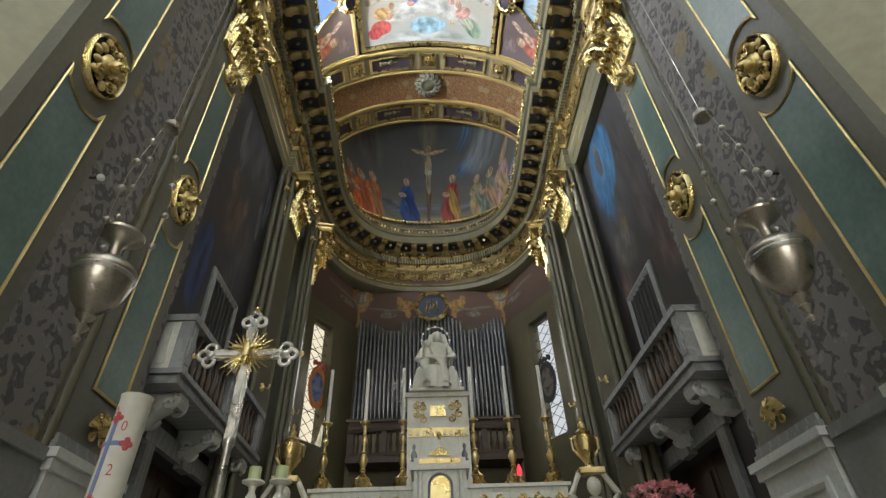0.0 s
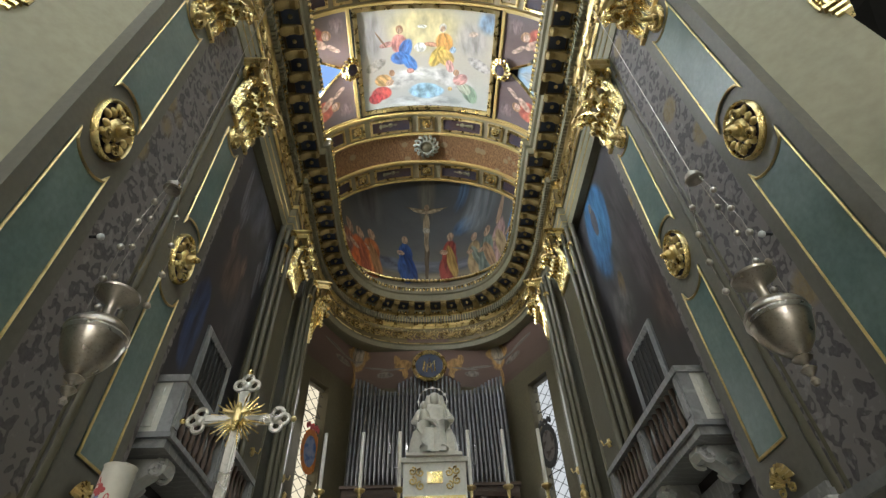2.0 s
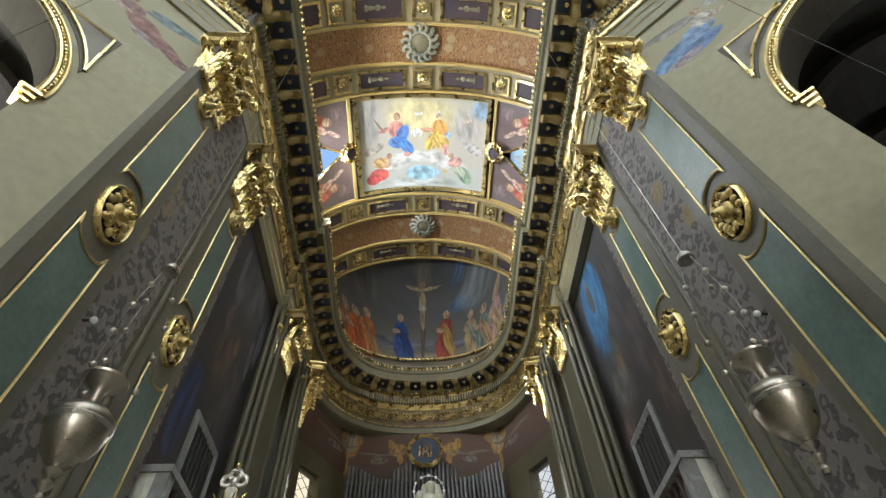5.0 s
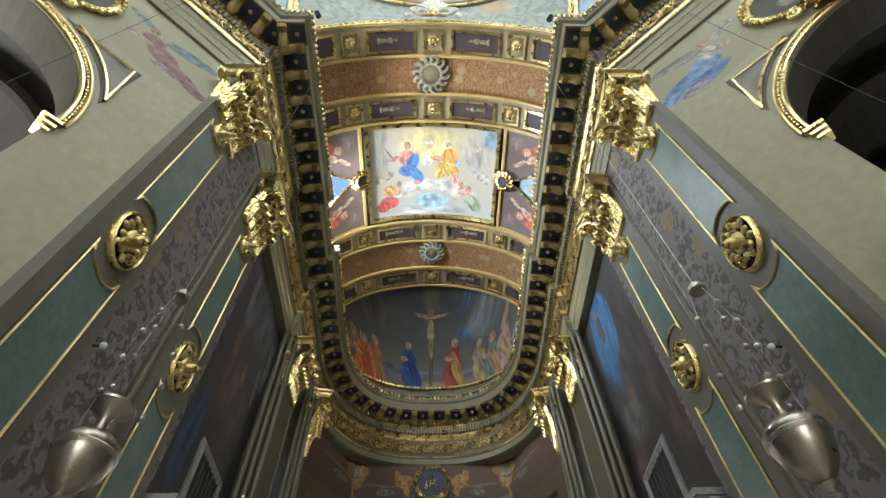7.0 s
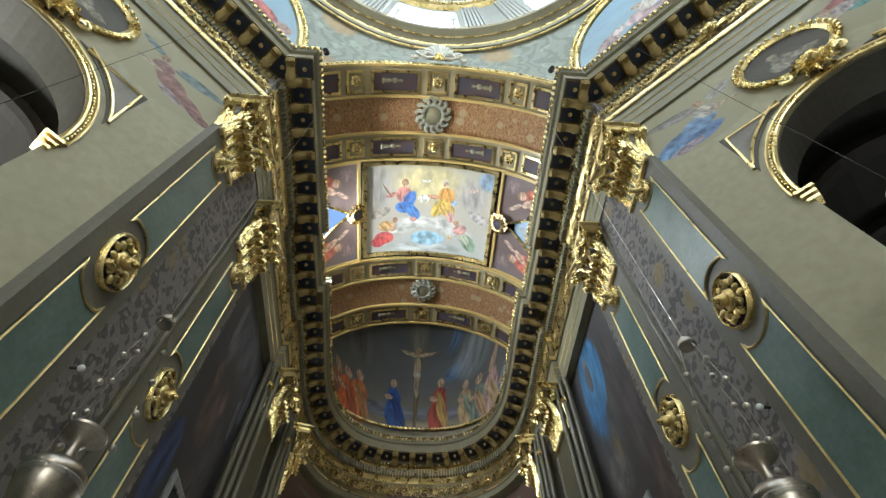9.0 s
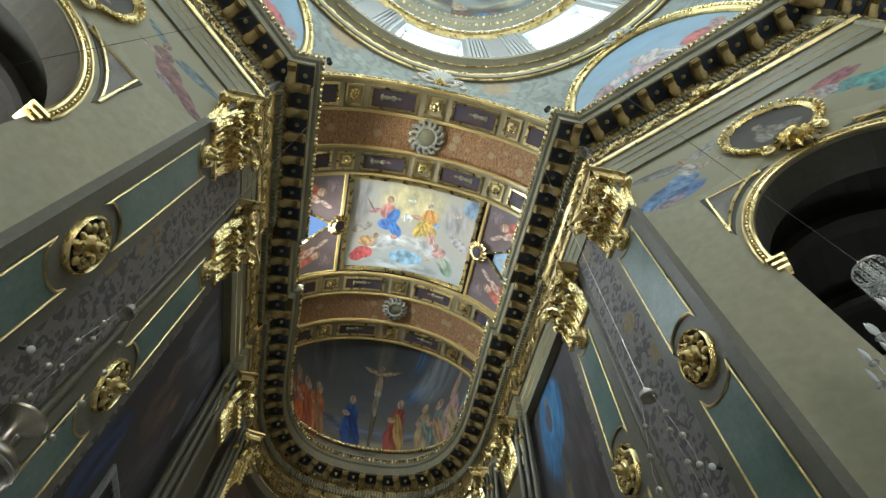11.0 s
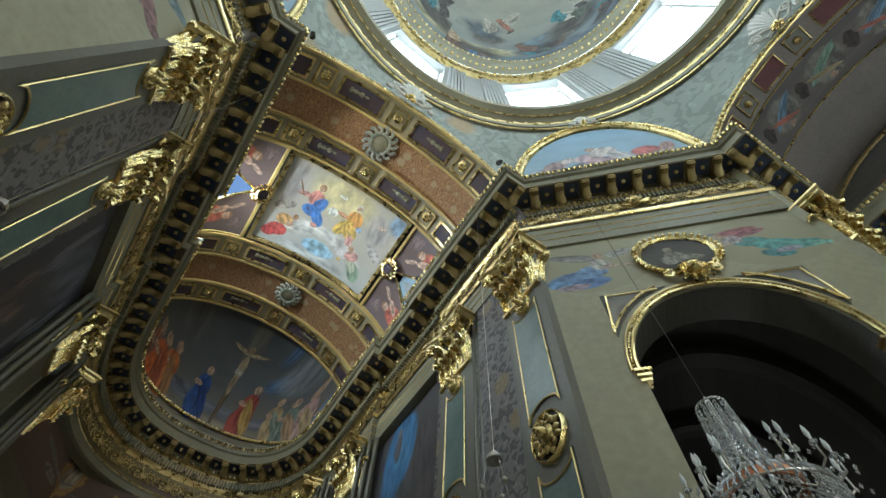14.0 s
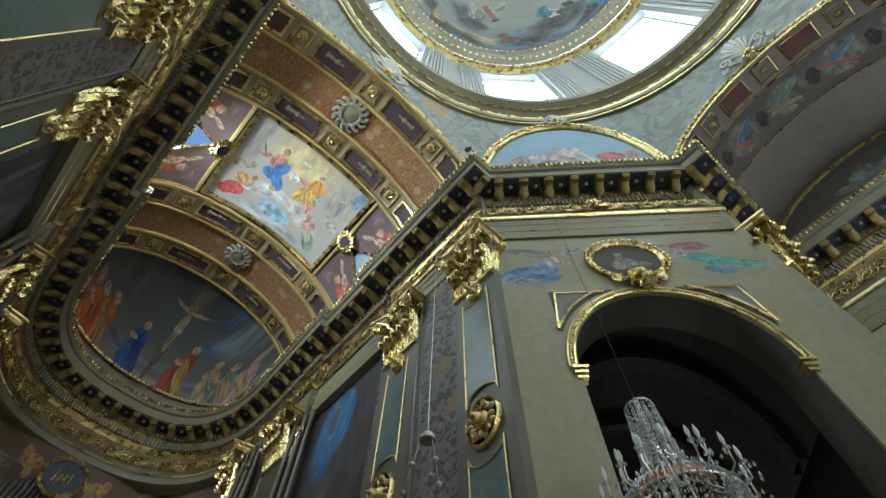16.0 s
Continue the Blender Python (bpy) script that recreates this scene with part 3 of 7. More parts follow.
# the painted middle bay: picture, side panels, window in the lunette
PY0, PY1, PT = 2.12, 3.24, 32.8
SKIN = (0.55, 0.36, 0.24)
sky_pic = fresco("vault_picture_paint", (0.5, 0.52, 0.5), (0.52, 0.48, 0.41), (0.5, 0.47, 0.38), [
    (0.49, 0.8, 0.3, 0.26, 0, (0.72, 0.62, 0.32), 0.8), (0.08, 0.75, 0.14, 0.3, 0, (0.36, 0.34, 0.34), 0.7), (0.83, 0.72, 0.13, 0.2, 10, (0.4, 0.37, 0.37), 0.7), (0.95, 0.9, 0.09, 0.12, 0, (0.22, 0.36, 0.56), 0.8),
    (0.32, 0.3, 0.24, 0.09, 22, (0.66, 0.64, 0.6), 0.85), (0.5, 0.37, 0.26, 0.07, 0, (0.74, 0.72, 0.68), 0.85), (0.68, 0.3, 0.22, 0.09, -22, (0.66, 0.64, 0.62), 0.85), (0.5, 0.06, 0.36, 0.07, 0, (0.6, 0.62, 0.62), 0.8), (0.5, 0.17, 0.14, 0.09, 0, (0.36, 0.58, 0.72), 0.92),
    (0.12, 0.47, 0.1, 0.05, 35, (0.44, 0.4, 0.34), 0.9), (0.9, 0.48, 0.11, 0.05, -35, (0.5, 0.47, 0.46), 0.9), (0.84, 0.78, 0.04, 0.03, 20, (0.6, 0.46, 0.36), 0.85), (0.47, 0.83, 0.035, 0.018, 0, (0.85, 0.82, 0.7), 0.9),
    (0.22, 0.67, 0.07, 0.03, 12, (0.6, 0.3, 0.25), 0.92), (0.17, 0.72, 0.008, 0.09, 25, (0.25, 0.15, 0.08), 0.92), (0.305, 0.67, 0.062, 0.1, 0, (0.66, 0.28, 0.24), 0.95), (0.35, 0.62, 0.05, 0.1, -15, (0.1, 0.24, 0.6), 0.95), (0.31, 0.53, 0.075, 0.07, 15, (0.09, 0.22, 0.58), 0.95), (0.375, 0.48, 0.05, 0.1, 25, (0.1, 0.25, 0.62), 0.95), (0.38, 0.39, 0.03, 0.03, 0, (0.62, 0.3, 0.24), 0.92), (0.31, 0.81, 0.028, 0.042, 0, (0.4, 0.22, 0.13), 0.95), (0.31, 0.8, 0.018, 0.026, 0, SKIN, 0.95),
    (0.46, 0.63, 0.045, 0.05, 0, (0.85, 0.82, 0.72), 0.95), (0.535, 0.66, 0.05, 0.022, -8, (0.6, 0.3, 0.2), 0.92), (0.63, 0.68, 0.065, 0.1, 0, (0.72, 0.36, 0.1), 0.95), (0.58, 0.54, 0.05, 0.12, -20, (0.76, 0.52, 0.12), 0.95), (0.64, 0.53, 0.065, 0.09, 20, (0.74, 0.5, 0.14), 0.95), (0.675, 0.44, 0.03, 0.07, 10, (0.66, 0.36, 0.33), 0.92), (0.62, 0.82, 0.028, 0.042, 0, (0.62, 0.58, 0.52), 0.95), (0.62, 0.81, 0.018, 0.025, 0, SKIN, 0.95), (0.695, 0.61, 0.024, 0.035, 0, (0.36, 0.5, 0.66), 0.95),
    (0.15, 0.17, 0.085, 0.08, 15, (0.62, 0.1, 0.09), 0.95), (0.1, 0.12, 0.06, 0.06, 0, (0.55, 0.08, 0.08), 0.95), (0.17, 0.31, 0.07, 0.07, 40, (0.68, 0.42, 0.16), 0.95), (0.24, 0.38, 0.024, 0.035, 0, (0.42, 0.24, 0.13), 0.95), (0.22, 0.28, 0.03, 0.04, -40, SKIN, 0.92),
    (0.84, 0.16, 0.06, 0.11, 20, (0.26, 0.36, 0.25), 0.95), (0.79, 0.22, 0.05, 0.08, 30, (0.52, 0.55, 0.42), 0.92), (0.76, 0.31, 0.055, 0.07, -35, (0.66, 0.36, 0.32), 0.95), (0.725, 0.38, 0.022, 0.033, 0, (0.5, 0.3, 0.18), 0.95), (0.68, 0.2, 0.02, 0.025, 0, (0.7, 0.5, 0.2), 0.9)], 0.025, grain=9, speck=0.06, cloudy=0.12)
part("picture", vault_sheet(-PT, PT, PY0, PY1, 0.004, 16, 6, uv=True), sky_pic, vault, "bright fresco of pale clouds and coloured draperies")
part("picture_frame", vault_frame(-PT - 2.2, PT + 2.2, PY0 - 0.045, PY1 + 0.045, 0.04, 0.03), GOLD_LINE, vault, "gilded picture frame")
side_a = fresco("vault_side_paint", (0.2, 0.15, 0.15), (0.16, 0.115, 0.11), (0.17, 0.14, 0.15), [
    (0.55, 0.5, 0.2, 0.3, 25, (0.6, 0.17, 0.12), 0.95), (0.66, 0.62, 0.14, 0.22, -15, (0.66, 0.3, 0.14), 0.95), (0.42, 0.42, 0.13, 0.1, 35, (0.62, 0.44, 0.34), 0.92), (0.3, 0.6, 0.07, 0.1, 0, (0.5, 0.3, 0.18), 0.95), (0.31, 0.58, 0.045, 0.07, 0, (0.62, 0.44, 0.34), 0.95),
    (0.22, 0.36, 0.1, 0.05, 30, (0.62, 0.45, 0.36), 0.92), (0.8, 0.36, 0.13, 0.2, 15, (0.18, 0.38, 0.62), 0.95), (0.7, 0.22, 0.1, 0.1, -20, (0.5, 0.5, 0.52), 0.9), (0.16, 0.76, 0.1, 0.14, 0, (0.27, 0.2, 0.2), 0.8), (0.86, 0.78, 0.12, 0.12, 0, (0.24, 0.16, 0.15), 0.8)], 0.05, speck=0.15)
lunette_blue = fresco("lunette_blue_paint", (0.3, 0.48, 0.7), (0.45, 0.58, 0.7), (0.12, 0.25, 0.55), [(0.5, 0.4, 0.25, 0.3, 0, (0.6, 0.6, 0.6), 0.7)], 0.1)
for sx in (-1, 1):
    ymid = (PY0 + PY1) / 2
    for e in (-1, 1):
        rows, uvs = [], []
        for i in range(13):
            th = 37.5 + 42.5 * i / 12
            inner = ymid + e * 0.42 * max(0.0, (th - 43) / 39)
            rows.append([vp(sx * th, inner + (ymid + e * 0.62 - inner) * k / 4, 0.002) for k in range(5)])
            uvs.append([(i / 12, k / 4) for k in range(5)])
        part("side_panel", grid(rows, uvs=uvs), side_a, vault, "fresco panel with draped shapes")
    bm = vault_bar(sx * 36.5, sx * 38, 2.06, 3.32, 0.025, bmesh.new())
    for y in (2.07, 3.31):
        vault_bar(sx * 37, sx * 85, y - 0.012, y + 0.012, 0.02, bm)
    part("panel_moulding", bm, GILT_PAINT, vault)

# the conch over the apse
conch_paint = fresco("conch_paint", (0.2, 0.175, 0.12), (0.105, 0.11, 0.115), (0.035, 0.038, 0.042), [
    (0.5, 0.1, 0.7, 0.07, 0, (0.24, 0.21, 0.15), 0.85), (0.5, 0.23, 0.6, 0.06, 0, (0.15, 0.16, 0.2), 0.85), (0.3, 0.25, 0.12, 0.05, 10, (0.11, 0.12, 0.15), 0.8), (0.5, 0.85, 0.05, 0.3, 0, (0.13, 0.12, 0.09), 0.7),
    (0.72, 0.74, 0.05, 0.12, -35, (0.08, 0.15, 0.28), 0.7), (0.7, 0.52, 0.06, 0.07, -40, (0.08, 0.17, 0.34), 0.7), (0.8, 0.56, 0.12, 0.14, -20, (0.24, 0.26, 0.28), 0.8), (0.16, 0.56, 0.12, 0.12, 0, (0.13, 0.12, 0.12), 0.75), (0.95, 0.5, 0.06, 0.16, 0, (0.14, 0.22, 0.36), 0.8),
    (0.5, 0.4, 0.013, 0.34, 0, (0.15, 0.115, 0.07), 1), (0.5, 0.71, 0.11, 0.014, 0, (0.16, 0.12, 0.07), 0.95), (0.5, 0.58, 0.018, 0.11, 0, (0.4, 0.31, 0.2), 0.95), (0.5, 0.46, 0.013, 0.1, 0, (0.36, 0.27, 0.18), 0.95), (0.46, 0.7, 0.05, 0.016, -14, (0.38, 0.29, 0.19), 0.95), (0.54, 0.7, 0.05, 0.016, 14, (0.38, 0.29, 0.19), 0.95), (0.5, 0.73, 0.014, 0.03, 0, (0.28, 0.19, 0.12), 0.95), (0.5, 0.54, 0.02, 0.025, 0, (0.46, 0.42, 0.34), 0.92)]
    + draped(0.11, 0.075, 0.273, (0.32, 0.13, 0.07), (0.2, 0.11, 0.09), 0.42) + draped(0.21, 0.075, 0.357, (0.5, 0.16, 0.05), (0.3, 0.16, 0.07), 0.42) + draped(0.155, 0.055, 0.326, (0.52, 0.13, 0.04), (0.34, 0.1, 0.05), 0.46)
    + draped(0.39, 0.095, 0.399, (0.03, 0.08, 0.26), (0.02, 0.05, 0.19), 0.36, 4) + draped(0.615, 0.095, 0.420, (0.28, 0.05, 0.035), (0.4, 0.26, 0.07), 0.36, -4)
    + draped(0.93, 0.115, 0.231, (0.13, 0.24, 0.42), (0.3, 0.2, 0.18), 0.36) + draped(0.87, 0.105, 0.315, (0.42, 0.27, 0.25), (0.4, 0.3, 0.16), 0.36) + draped(0.76, 0.105, 0.336, (0.36, 0.26, 0.13), (0.18, 0.22, 0.18), 0.36, 5) + draped(0.815, 0.075, 0.346, (0.17, 0.21, 0.18), (0.36, 0.22, 0.12), 0.36), 0.02, grain=9, speck=0.25, cloudy=0.2)
rows, uvs = [], []
NB = 14
for i in range(NB + 1):
    b = math.pi / 2 * i / NB
    rr, zz = math.cos(b), math.sin(b)
    row, ur = [], []
    for j in range(33):
        a = math.pi * j / 32
        c, s = math.cos(a), math.sin(a)
        x = -VA * math.copysign(abs(c) ** 0.85, c) * (1 - 0.0 * i)
        y = 4.30 + 1.36 * abs(s) ** 0.85
        # cross-section keeps the vault's curve, closing towards the crown of the last rib
        row.append((x * rr, 4.30 + (y - 4.30) * rr, VZ + (VB - 0.0) * zz))
        ur.append((0.5 + 0.5 * x * rr / VA, (i / NB) ** 1.15))
    rows.append(row)
    uvs.append(ur)
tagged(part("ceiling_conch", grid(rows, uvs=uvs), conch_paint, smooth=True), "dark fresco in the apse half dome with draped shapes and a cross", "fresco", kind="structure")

bm = bmesh.new()
base = [Vector(p) for p in rows[2]]
for i in range(len(base) - 1):
    for k in range(3):
        blob(bm, base[i].lerp(base[i + 1], k / 3) + Vector((0, -0.03, -0.01)), (0.03, 0.026, 0.02), 6, 4)
tagged(part("trim_conch", bm, OLD_GOLD, smooth=True), "gilded rope moulding at the foot of the half dome", "moulding", kind="structure")

# crossing: octagon, pendentives, ring, drum and dome
PEND = damask("pendentive_paint", (0.27, 0.285, 0.25), (0.205, 0.22, 0.195), (0.4, 0.26, 0.12), 1.05)
HALF = ARCH_Y - DOME_Y
CUT = DIAG + 1.6 / math.sqrt(2) + 0.02
rows_low, rows_all = [], []
NA = 160
for j in range(NA):
    a = 2 * math.pi * j / NA
    sx, cy = math.sin(a), math.cos(a)
    r = min(HALF / max(abs(sx), 1e-6), HALF / max(abs(cy), 1e-6), CUT / ((abs(sx) + abs(cy)) / math.sqrt(2)))
    x, y = r * sx, r * cy
    q = abs(x) if abs(cy) > abs(sx) else abs(y)
    z = VZ + VB * math.sqrt(max(0, 1 - (q / VA) ** 2)) if q < VA else VZ - 0.05
    low = Vector((x, y + DOME_Y, z))
    top = Vector((sx * RING_R, cy * RING_R + DOME_Y, 6.45))
    rows_all.append([low.lerp(top, k / 6) + Vector((sx, cy, 0)) * 0.05 * math.sin(math.pi * k / 6) for k in range(7)])
pend_rows = [[rows_all[j][k] for j in range(NA)] for k in range(7)]
tagged(part("ceiling_pendentives", grid(pend_rows, close_u=True, uvs=[[(abs(((j * 8 / NA) % 2) - 1), k / 6) for j in range(NA)] for k in range(7)]), PEND), "painted pendentives under the dome", "pendentive", kind="structure")


def ring_profile(prof, mat, name, parent=None, label=""):
    n = 96
    rows = [[(r * math.sin(2 * math.pi * j / n), DOME_Y + r * math.cos(2 * math.pi * j / n), z) for j in range(n)] for r, z in prof]
    return part(name, grid(rows, close_u=True), mat, parent, label, True)


dome = tagged(new("ceiling_dome"), "painted dome on a drum with tall bright windows", "dome", kind="structure")
dome.location.z = EYE
ring_profile([(2.74, 6.42), (2.60, 6.42), (2.585, 6.47), (2.60, 6.5), (2.60, 6.54)], RINGP, "ring", dome, "olive ring cornice")
ring_profile([(2.61, 6.535), (2.585, 6.54), (2.58, 6.57), (2.61, 6.58)], GOLD, "ring_gilding", dome, "bright gilt moulding")
ring_profile([(2.60, 6.58), (2.60, 6.66), (2.50, 6.72), (2.44, 6.74), (2.43, 6.82), (2.46, 6.84), (2.66, 6.86)], RINGP, "ring", dome)
for rr, zz in ((2.70, 6.418), (2.63, 6.416), (2.592, 6.50)):
    ring_profile([(rr + 0.014, zz + 0.006), (rr + 0.006, zz - 0.012), (rr - 0.006, zz - 0.012), (rr - 0.014, zz + 0.006)], GOLD_LINE, "ring_gilding", dome)
# drum wall between the windows
WZ0, WZ1, WH = 6.95, 9.45, 11.0
bm = bmesh.new()


def drum_arc(bm, a0, a1, z0, z1, r, th):
    n = max(2, int((a1 - a0) / 3))
    pts = [(math.sin(radians(a0 + (a1 - a0) * i / n)), math.cos(radians(a0 + (a1 - a0) * i / n))) for i in range(n + 1)]
    loop = [(r, z0), (r, z1), (r + th, z1), (r + th, z0)]
    grid([[(rr * s, DOME_Y + rr * c, z) for s, c in pts] for rr, z in loop], bm, close_v=True)
    for s, c in (pts[0], pts[-1]):
        bm.faces.new([bm.verts.new((rr * s, DOME_Y + rr * c, z)) for rr, z in loop])


drum_arc(bm, 0, 360, 6.84, WZ0, DRUM_R, 0.14)
drum_arc(bm, 0, 360, WZ1, 10.05, DRUM_R, 0.14)
for a in WINDOW_ANGLES:
    drum_arc(bm, a + WH, a + 45 - WH, WZ0, WZ1, DRUM_R, 0.14)
part("drum", bm, DRUM, dome, "pale grey drum wall")
for a in WINDOW_ANGLES:
    for a0, a1 in ((a + WH + 1.5, a + WH + 8.5), (a + 45 - WH - 8.5, a + 45 - WH - 1.5)):
        bm = bmesh.new()
        for i in range(6):
            w = (a1 - a0) / 6
            drum_arc(bm, a0 + w * i + 0.15 * w, a0 + w * (i + 1) - 0.15 * w, 6.95, 9.5, DRUM_R - 0.05, 0.06)
        part("drum_pilaster", bm, DRUM, dome, "fluted pale pilaster")
ring_profile([(2.43, 6.84), (2.445, 6.83), (2.46, 6.85)], GOLD, "ring_gilding", dome)
ring_profile([(2.52, 6.705), (2.515, 6.695), (2.53, 6.69)], GOLD, "ring_gilding", dome)
for rr, zz, cnt, sz in ((2.40, 9.72, 150, 0.03), (2.30, 9.9, 120, 0.028), (2.19, 10.05, 140, 0.022)):
    bm = bmesh.new()
    for i in range(cnt):
        a = 2 * math.pi * i / cnt
        blob(bm, (rr * math.sin(a), DOME_Y + rr * math.cos(a), zz), (sz, sz, sz * 1.3), 6, 4)
    tagged(part("ornament_row", bm, GOLD, dome, "row of gilded ornaments", True), kind="stuff")
ring_profile([(2.52, 9.62), (2.44, 9.66), (2.44, 9.72), (2.41, 9.78), (2.40, 9.84), (2.42, 9.86)], OLD_GOLD, "upper_cornice", dome, "gilded upper cornice")
ring_profile([(2.40, 9.86), (2.30, 9.9), (2.24, 9.98), (2.24, 10.04), (2.18, 10.08), (2.3, 10.1)], RINGP, "upper_cornice", dome)
rng = random.Random(5)
crowd = []
ROBES = ((0.1, 0.09, 0.085), (0.36, 0.17, 0.12), (0.08, 0.19, 0.34), (0.46, 0.34, 0.22), (0.13, 0.15, 0.12), (0.46, 0.42, 0.35), (0.2, 0.12, 0.09), (0.09, 0.24, 0.27))
CLOUDS = ((0.085, 0.08, 0.085), (0.13, 0.115, 0.1), (0.12, 0.14, 0.165))
for g in range(16):
    gu, gv = (0.01 + g / 16 + 0.02 * rng.random()) % 1.0, (0.12, 0.42, 0.2, 0.33)[g % 4] + 0.04 * rng.random()
    for q in range(2):
        crowd.append(((gu + rng.uniform(-0.03, 0.03)) % 1.0, gv - 0.05 + rng.uniform(-0.06, 0.05), 0.032 + 0.018 * rng.random(), 0.06 + 0.04 * rng.random(), rng.uniform(-8, 8), CLOUDS[(g + q) % 3], 0.88))
    for q in range(6):
        k = 0.7 + 0.7 * rng.random()
        crowd.append(((gu + rng.uniform(-0.035, 0.035)) % 1.0, gv + rng.uniform(-0.05, 0.08), 0.01 * k, 0.042 * k, rng.uniform(-9, 9), rng.choice(ROBES), 0.93))
dome_paint = fresco("dome_paint", (0.11, 0.16, 0.2), (0.33, 0.32, 0.27), (0.54, 0.48, 0.34), [
    (0.06 + 0.1 * i, 0.2 + 0.08 * (i % 3), 0.06, 0.06, 4 * (i % 5) - 8, ((0.5, 0.43, 0.25), (0.2, 0.26, 0.3), (0.52, 0.5, 0.42))[i % 3], 0.85) for i in range(10)] + [
    (0.05 + 0.11 * i, 0.05, 0.05, 0.06, 0, (0.075, 0.1, 0.13), 0.85) for i in range(9)] + crowd, 0.06, grain=14, cloudy=0.4)
ND = 96
drows = [[(2.22 * math.cos(b) * math.sin(2 * math.pi * j / ND), DOME_Y + 2.22 * math.cos(b) * math.cos(2 * math.pi * j / ND), 10.06 + 2.3 * math.sin(b)) for j in range(ND + 1)] for b in [math.pi / 2 * i / 16 for i in range(17)]]
part("dome_shell", grid(drows, uvs=[[(j / ND, i / 16) for j in range(ND + 1)] for i in range(17)]), dome_paint, dome, "cloudy fresco in the dome", True)

# transepts and nave beyond the crossing, closed all round; the nave part is unseen
TV = stone("transept_paint", (0.2, 0.175, 0.16), (0.27, 0.23, 0.2), 2.0, 0.6)
for k, sx in enumerate((1, -1)):
    rows = [[(sx * x, DOME_Y + VA * math.cos(math.pi * j / 24), VZ + VB * math.sin(math.pi * j / 24)) for j in range(25)] for x in (HALF, 3.1, 3.6, 4.35)]
    tagged(part("ceiling_transept_%d" % (k + 1), grid(rows), TV), "dark painted barrel vault of the transept", "vault", kind="structure")
    x0, x1 = sorted((sx * 4.22, sx * 4.4))
    tagged(part("wall_transept_%d" % (k + 1), boxes((x0, x1, -3.0, -0.2, FLOOR, 6.0)), BEIGE), "painted transept end wall", "wall", kind="structure")
    for y0, y1 in ((-0.31, -0.15), (-3.05, -2.89)):
        a, b = sorted((sx * 2.6, sx * 4.4))
        tagged(part("wall_transept_%d" % (3 + k), boxes((a, b, y0, y1, FLOOR, 4.6)), BEIGE), "beige painted transept wall", "wall", kind="structure")
    # the nave-side diagonal piers
    m = frame3((sx * 2.62, -2.9, 0), 0)
    bm = bmesh.new()
    grid([[(sx * 2.66, -2.9, z), (sx * 1.32, -4.24, z)] for z in (FLOOR, 4.65)], bm)
    tagged(part("wall_nave_pier_%d" % (k + 1), bm, BEIGE), "beige painted crossing pier", "wall", kind="structure")
    a, b = sorted((sx * 2.6, sx * 2.8))
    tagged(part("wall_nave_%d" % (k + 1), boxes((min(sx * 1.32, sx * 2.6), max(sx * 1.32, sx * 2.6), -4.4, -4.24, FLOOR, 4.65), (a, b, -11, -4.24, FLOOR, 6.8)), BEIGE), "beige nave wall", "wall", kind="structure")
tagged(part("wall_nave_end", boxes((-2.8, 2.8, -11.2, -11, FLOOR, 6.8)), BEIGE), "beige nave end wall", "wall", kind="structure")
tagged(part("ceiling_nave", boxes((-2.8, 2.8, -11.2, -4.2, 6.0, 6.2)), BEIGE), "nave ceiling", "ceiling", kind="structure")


# ---- things: pilasters and capitals ----
def leaf(bm, m, h, w, out, curl=0.3, n=15):
    """An acanthus leaf: ribbed and lobed, rising close to its bell and rolling over at the tip."""
    rows = []
    for i in range(n + 1):
        t = i / n
        if t < 0.66:
            q = t / 0.66
            y, z = -out * (0.08 + 0.4 * q * q), h * 0.86 * q
        else:
            a, r = radians((t - 0.66) / 0.34 * 215), h * 0.105
            y, z = -out * 0.48 - r * 1.25 * (1 - math.cos(a)), h * 0.86 + r * math.sin(a)
        lobe = 0.72 + 0.28 * abs(math.sin(t * math.pi * 4.5))
        ww = w * (0.5 + 0.6 * math.sin(math.pi * min(1, 0.15 + t * 0.72))) * lobe * (1.0 if t < 0.85 else 1.9 - t * 1.06)
        rows.append([m @ Vector((ww * k / 2, y + 0.035 * h * k * k * 3 - (0.012, 0.0, 0.009, 0.0, 0.014, 0.0, 0.009, 0.0, 0.012)[c], z - 0.03 * h * abs(k)))
                     for c, k in enumerate((-1, -0.75, -0.5, -0.25, 0, 0.25, 0.5, 0.75, 1))])
    return grid(rows, bm)


def spiral(c, r0, turns, n=22, flip=1, y=0.0, start=90):
    pts = []
    for i in range(n):
        t = i / (n - 1)
        a = radians(start) + flip * 2 * math.pi * turns * t
        r = r0 * (1 - 0.85 * t)
        pts.append((c[0] + r * math.cos(a), y, c[1] + r * math.sin(a)))
    return pts


CAP = {}
STRIP = stone("olive_strip_paint", (0.1, 0.09, 0.055), (0.14, 0.125, 0.08), 2.0, 0.45)


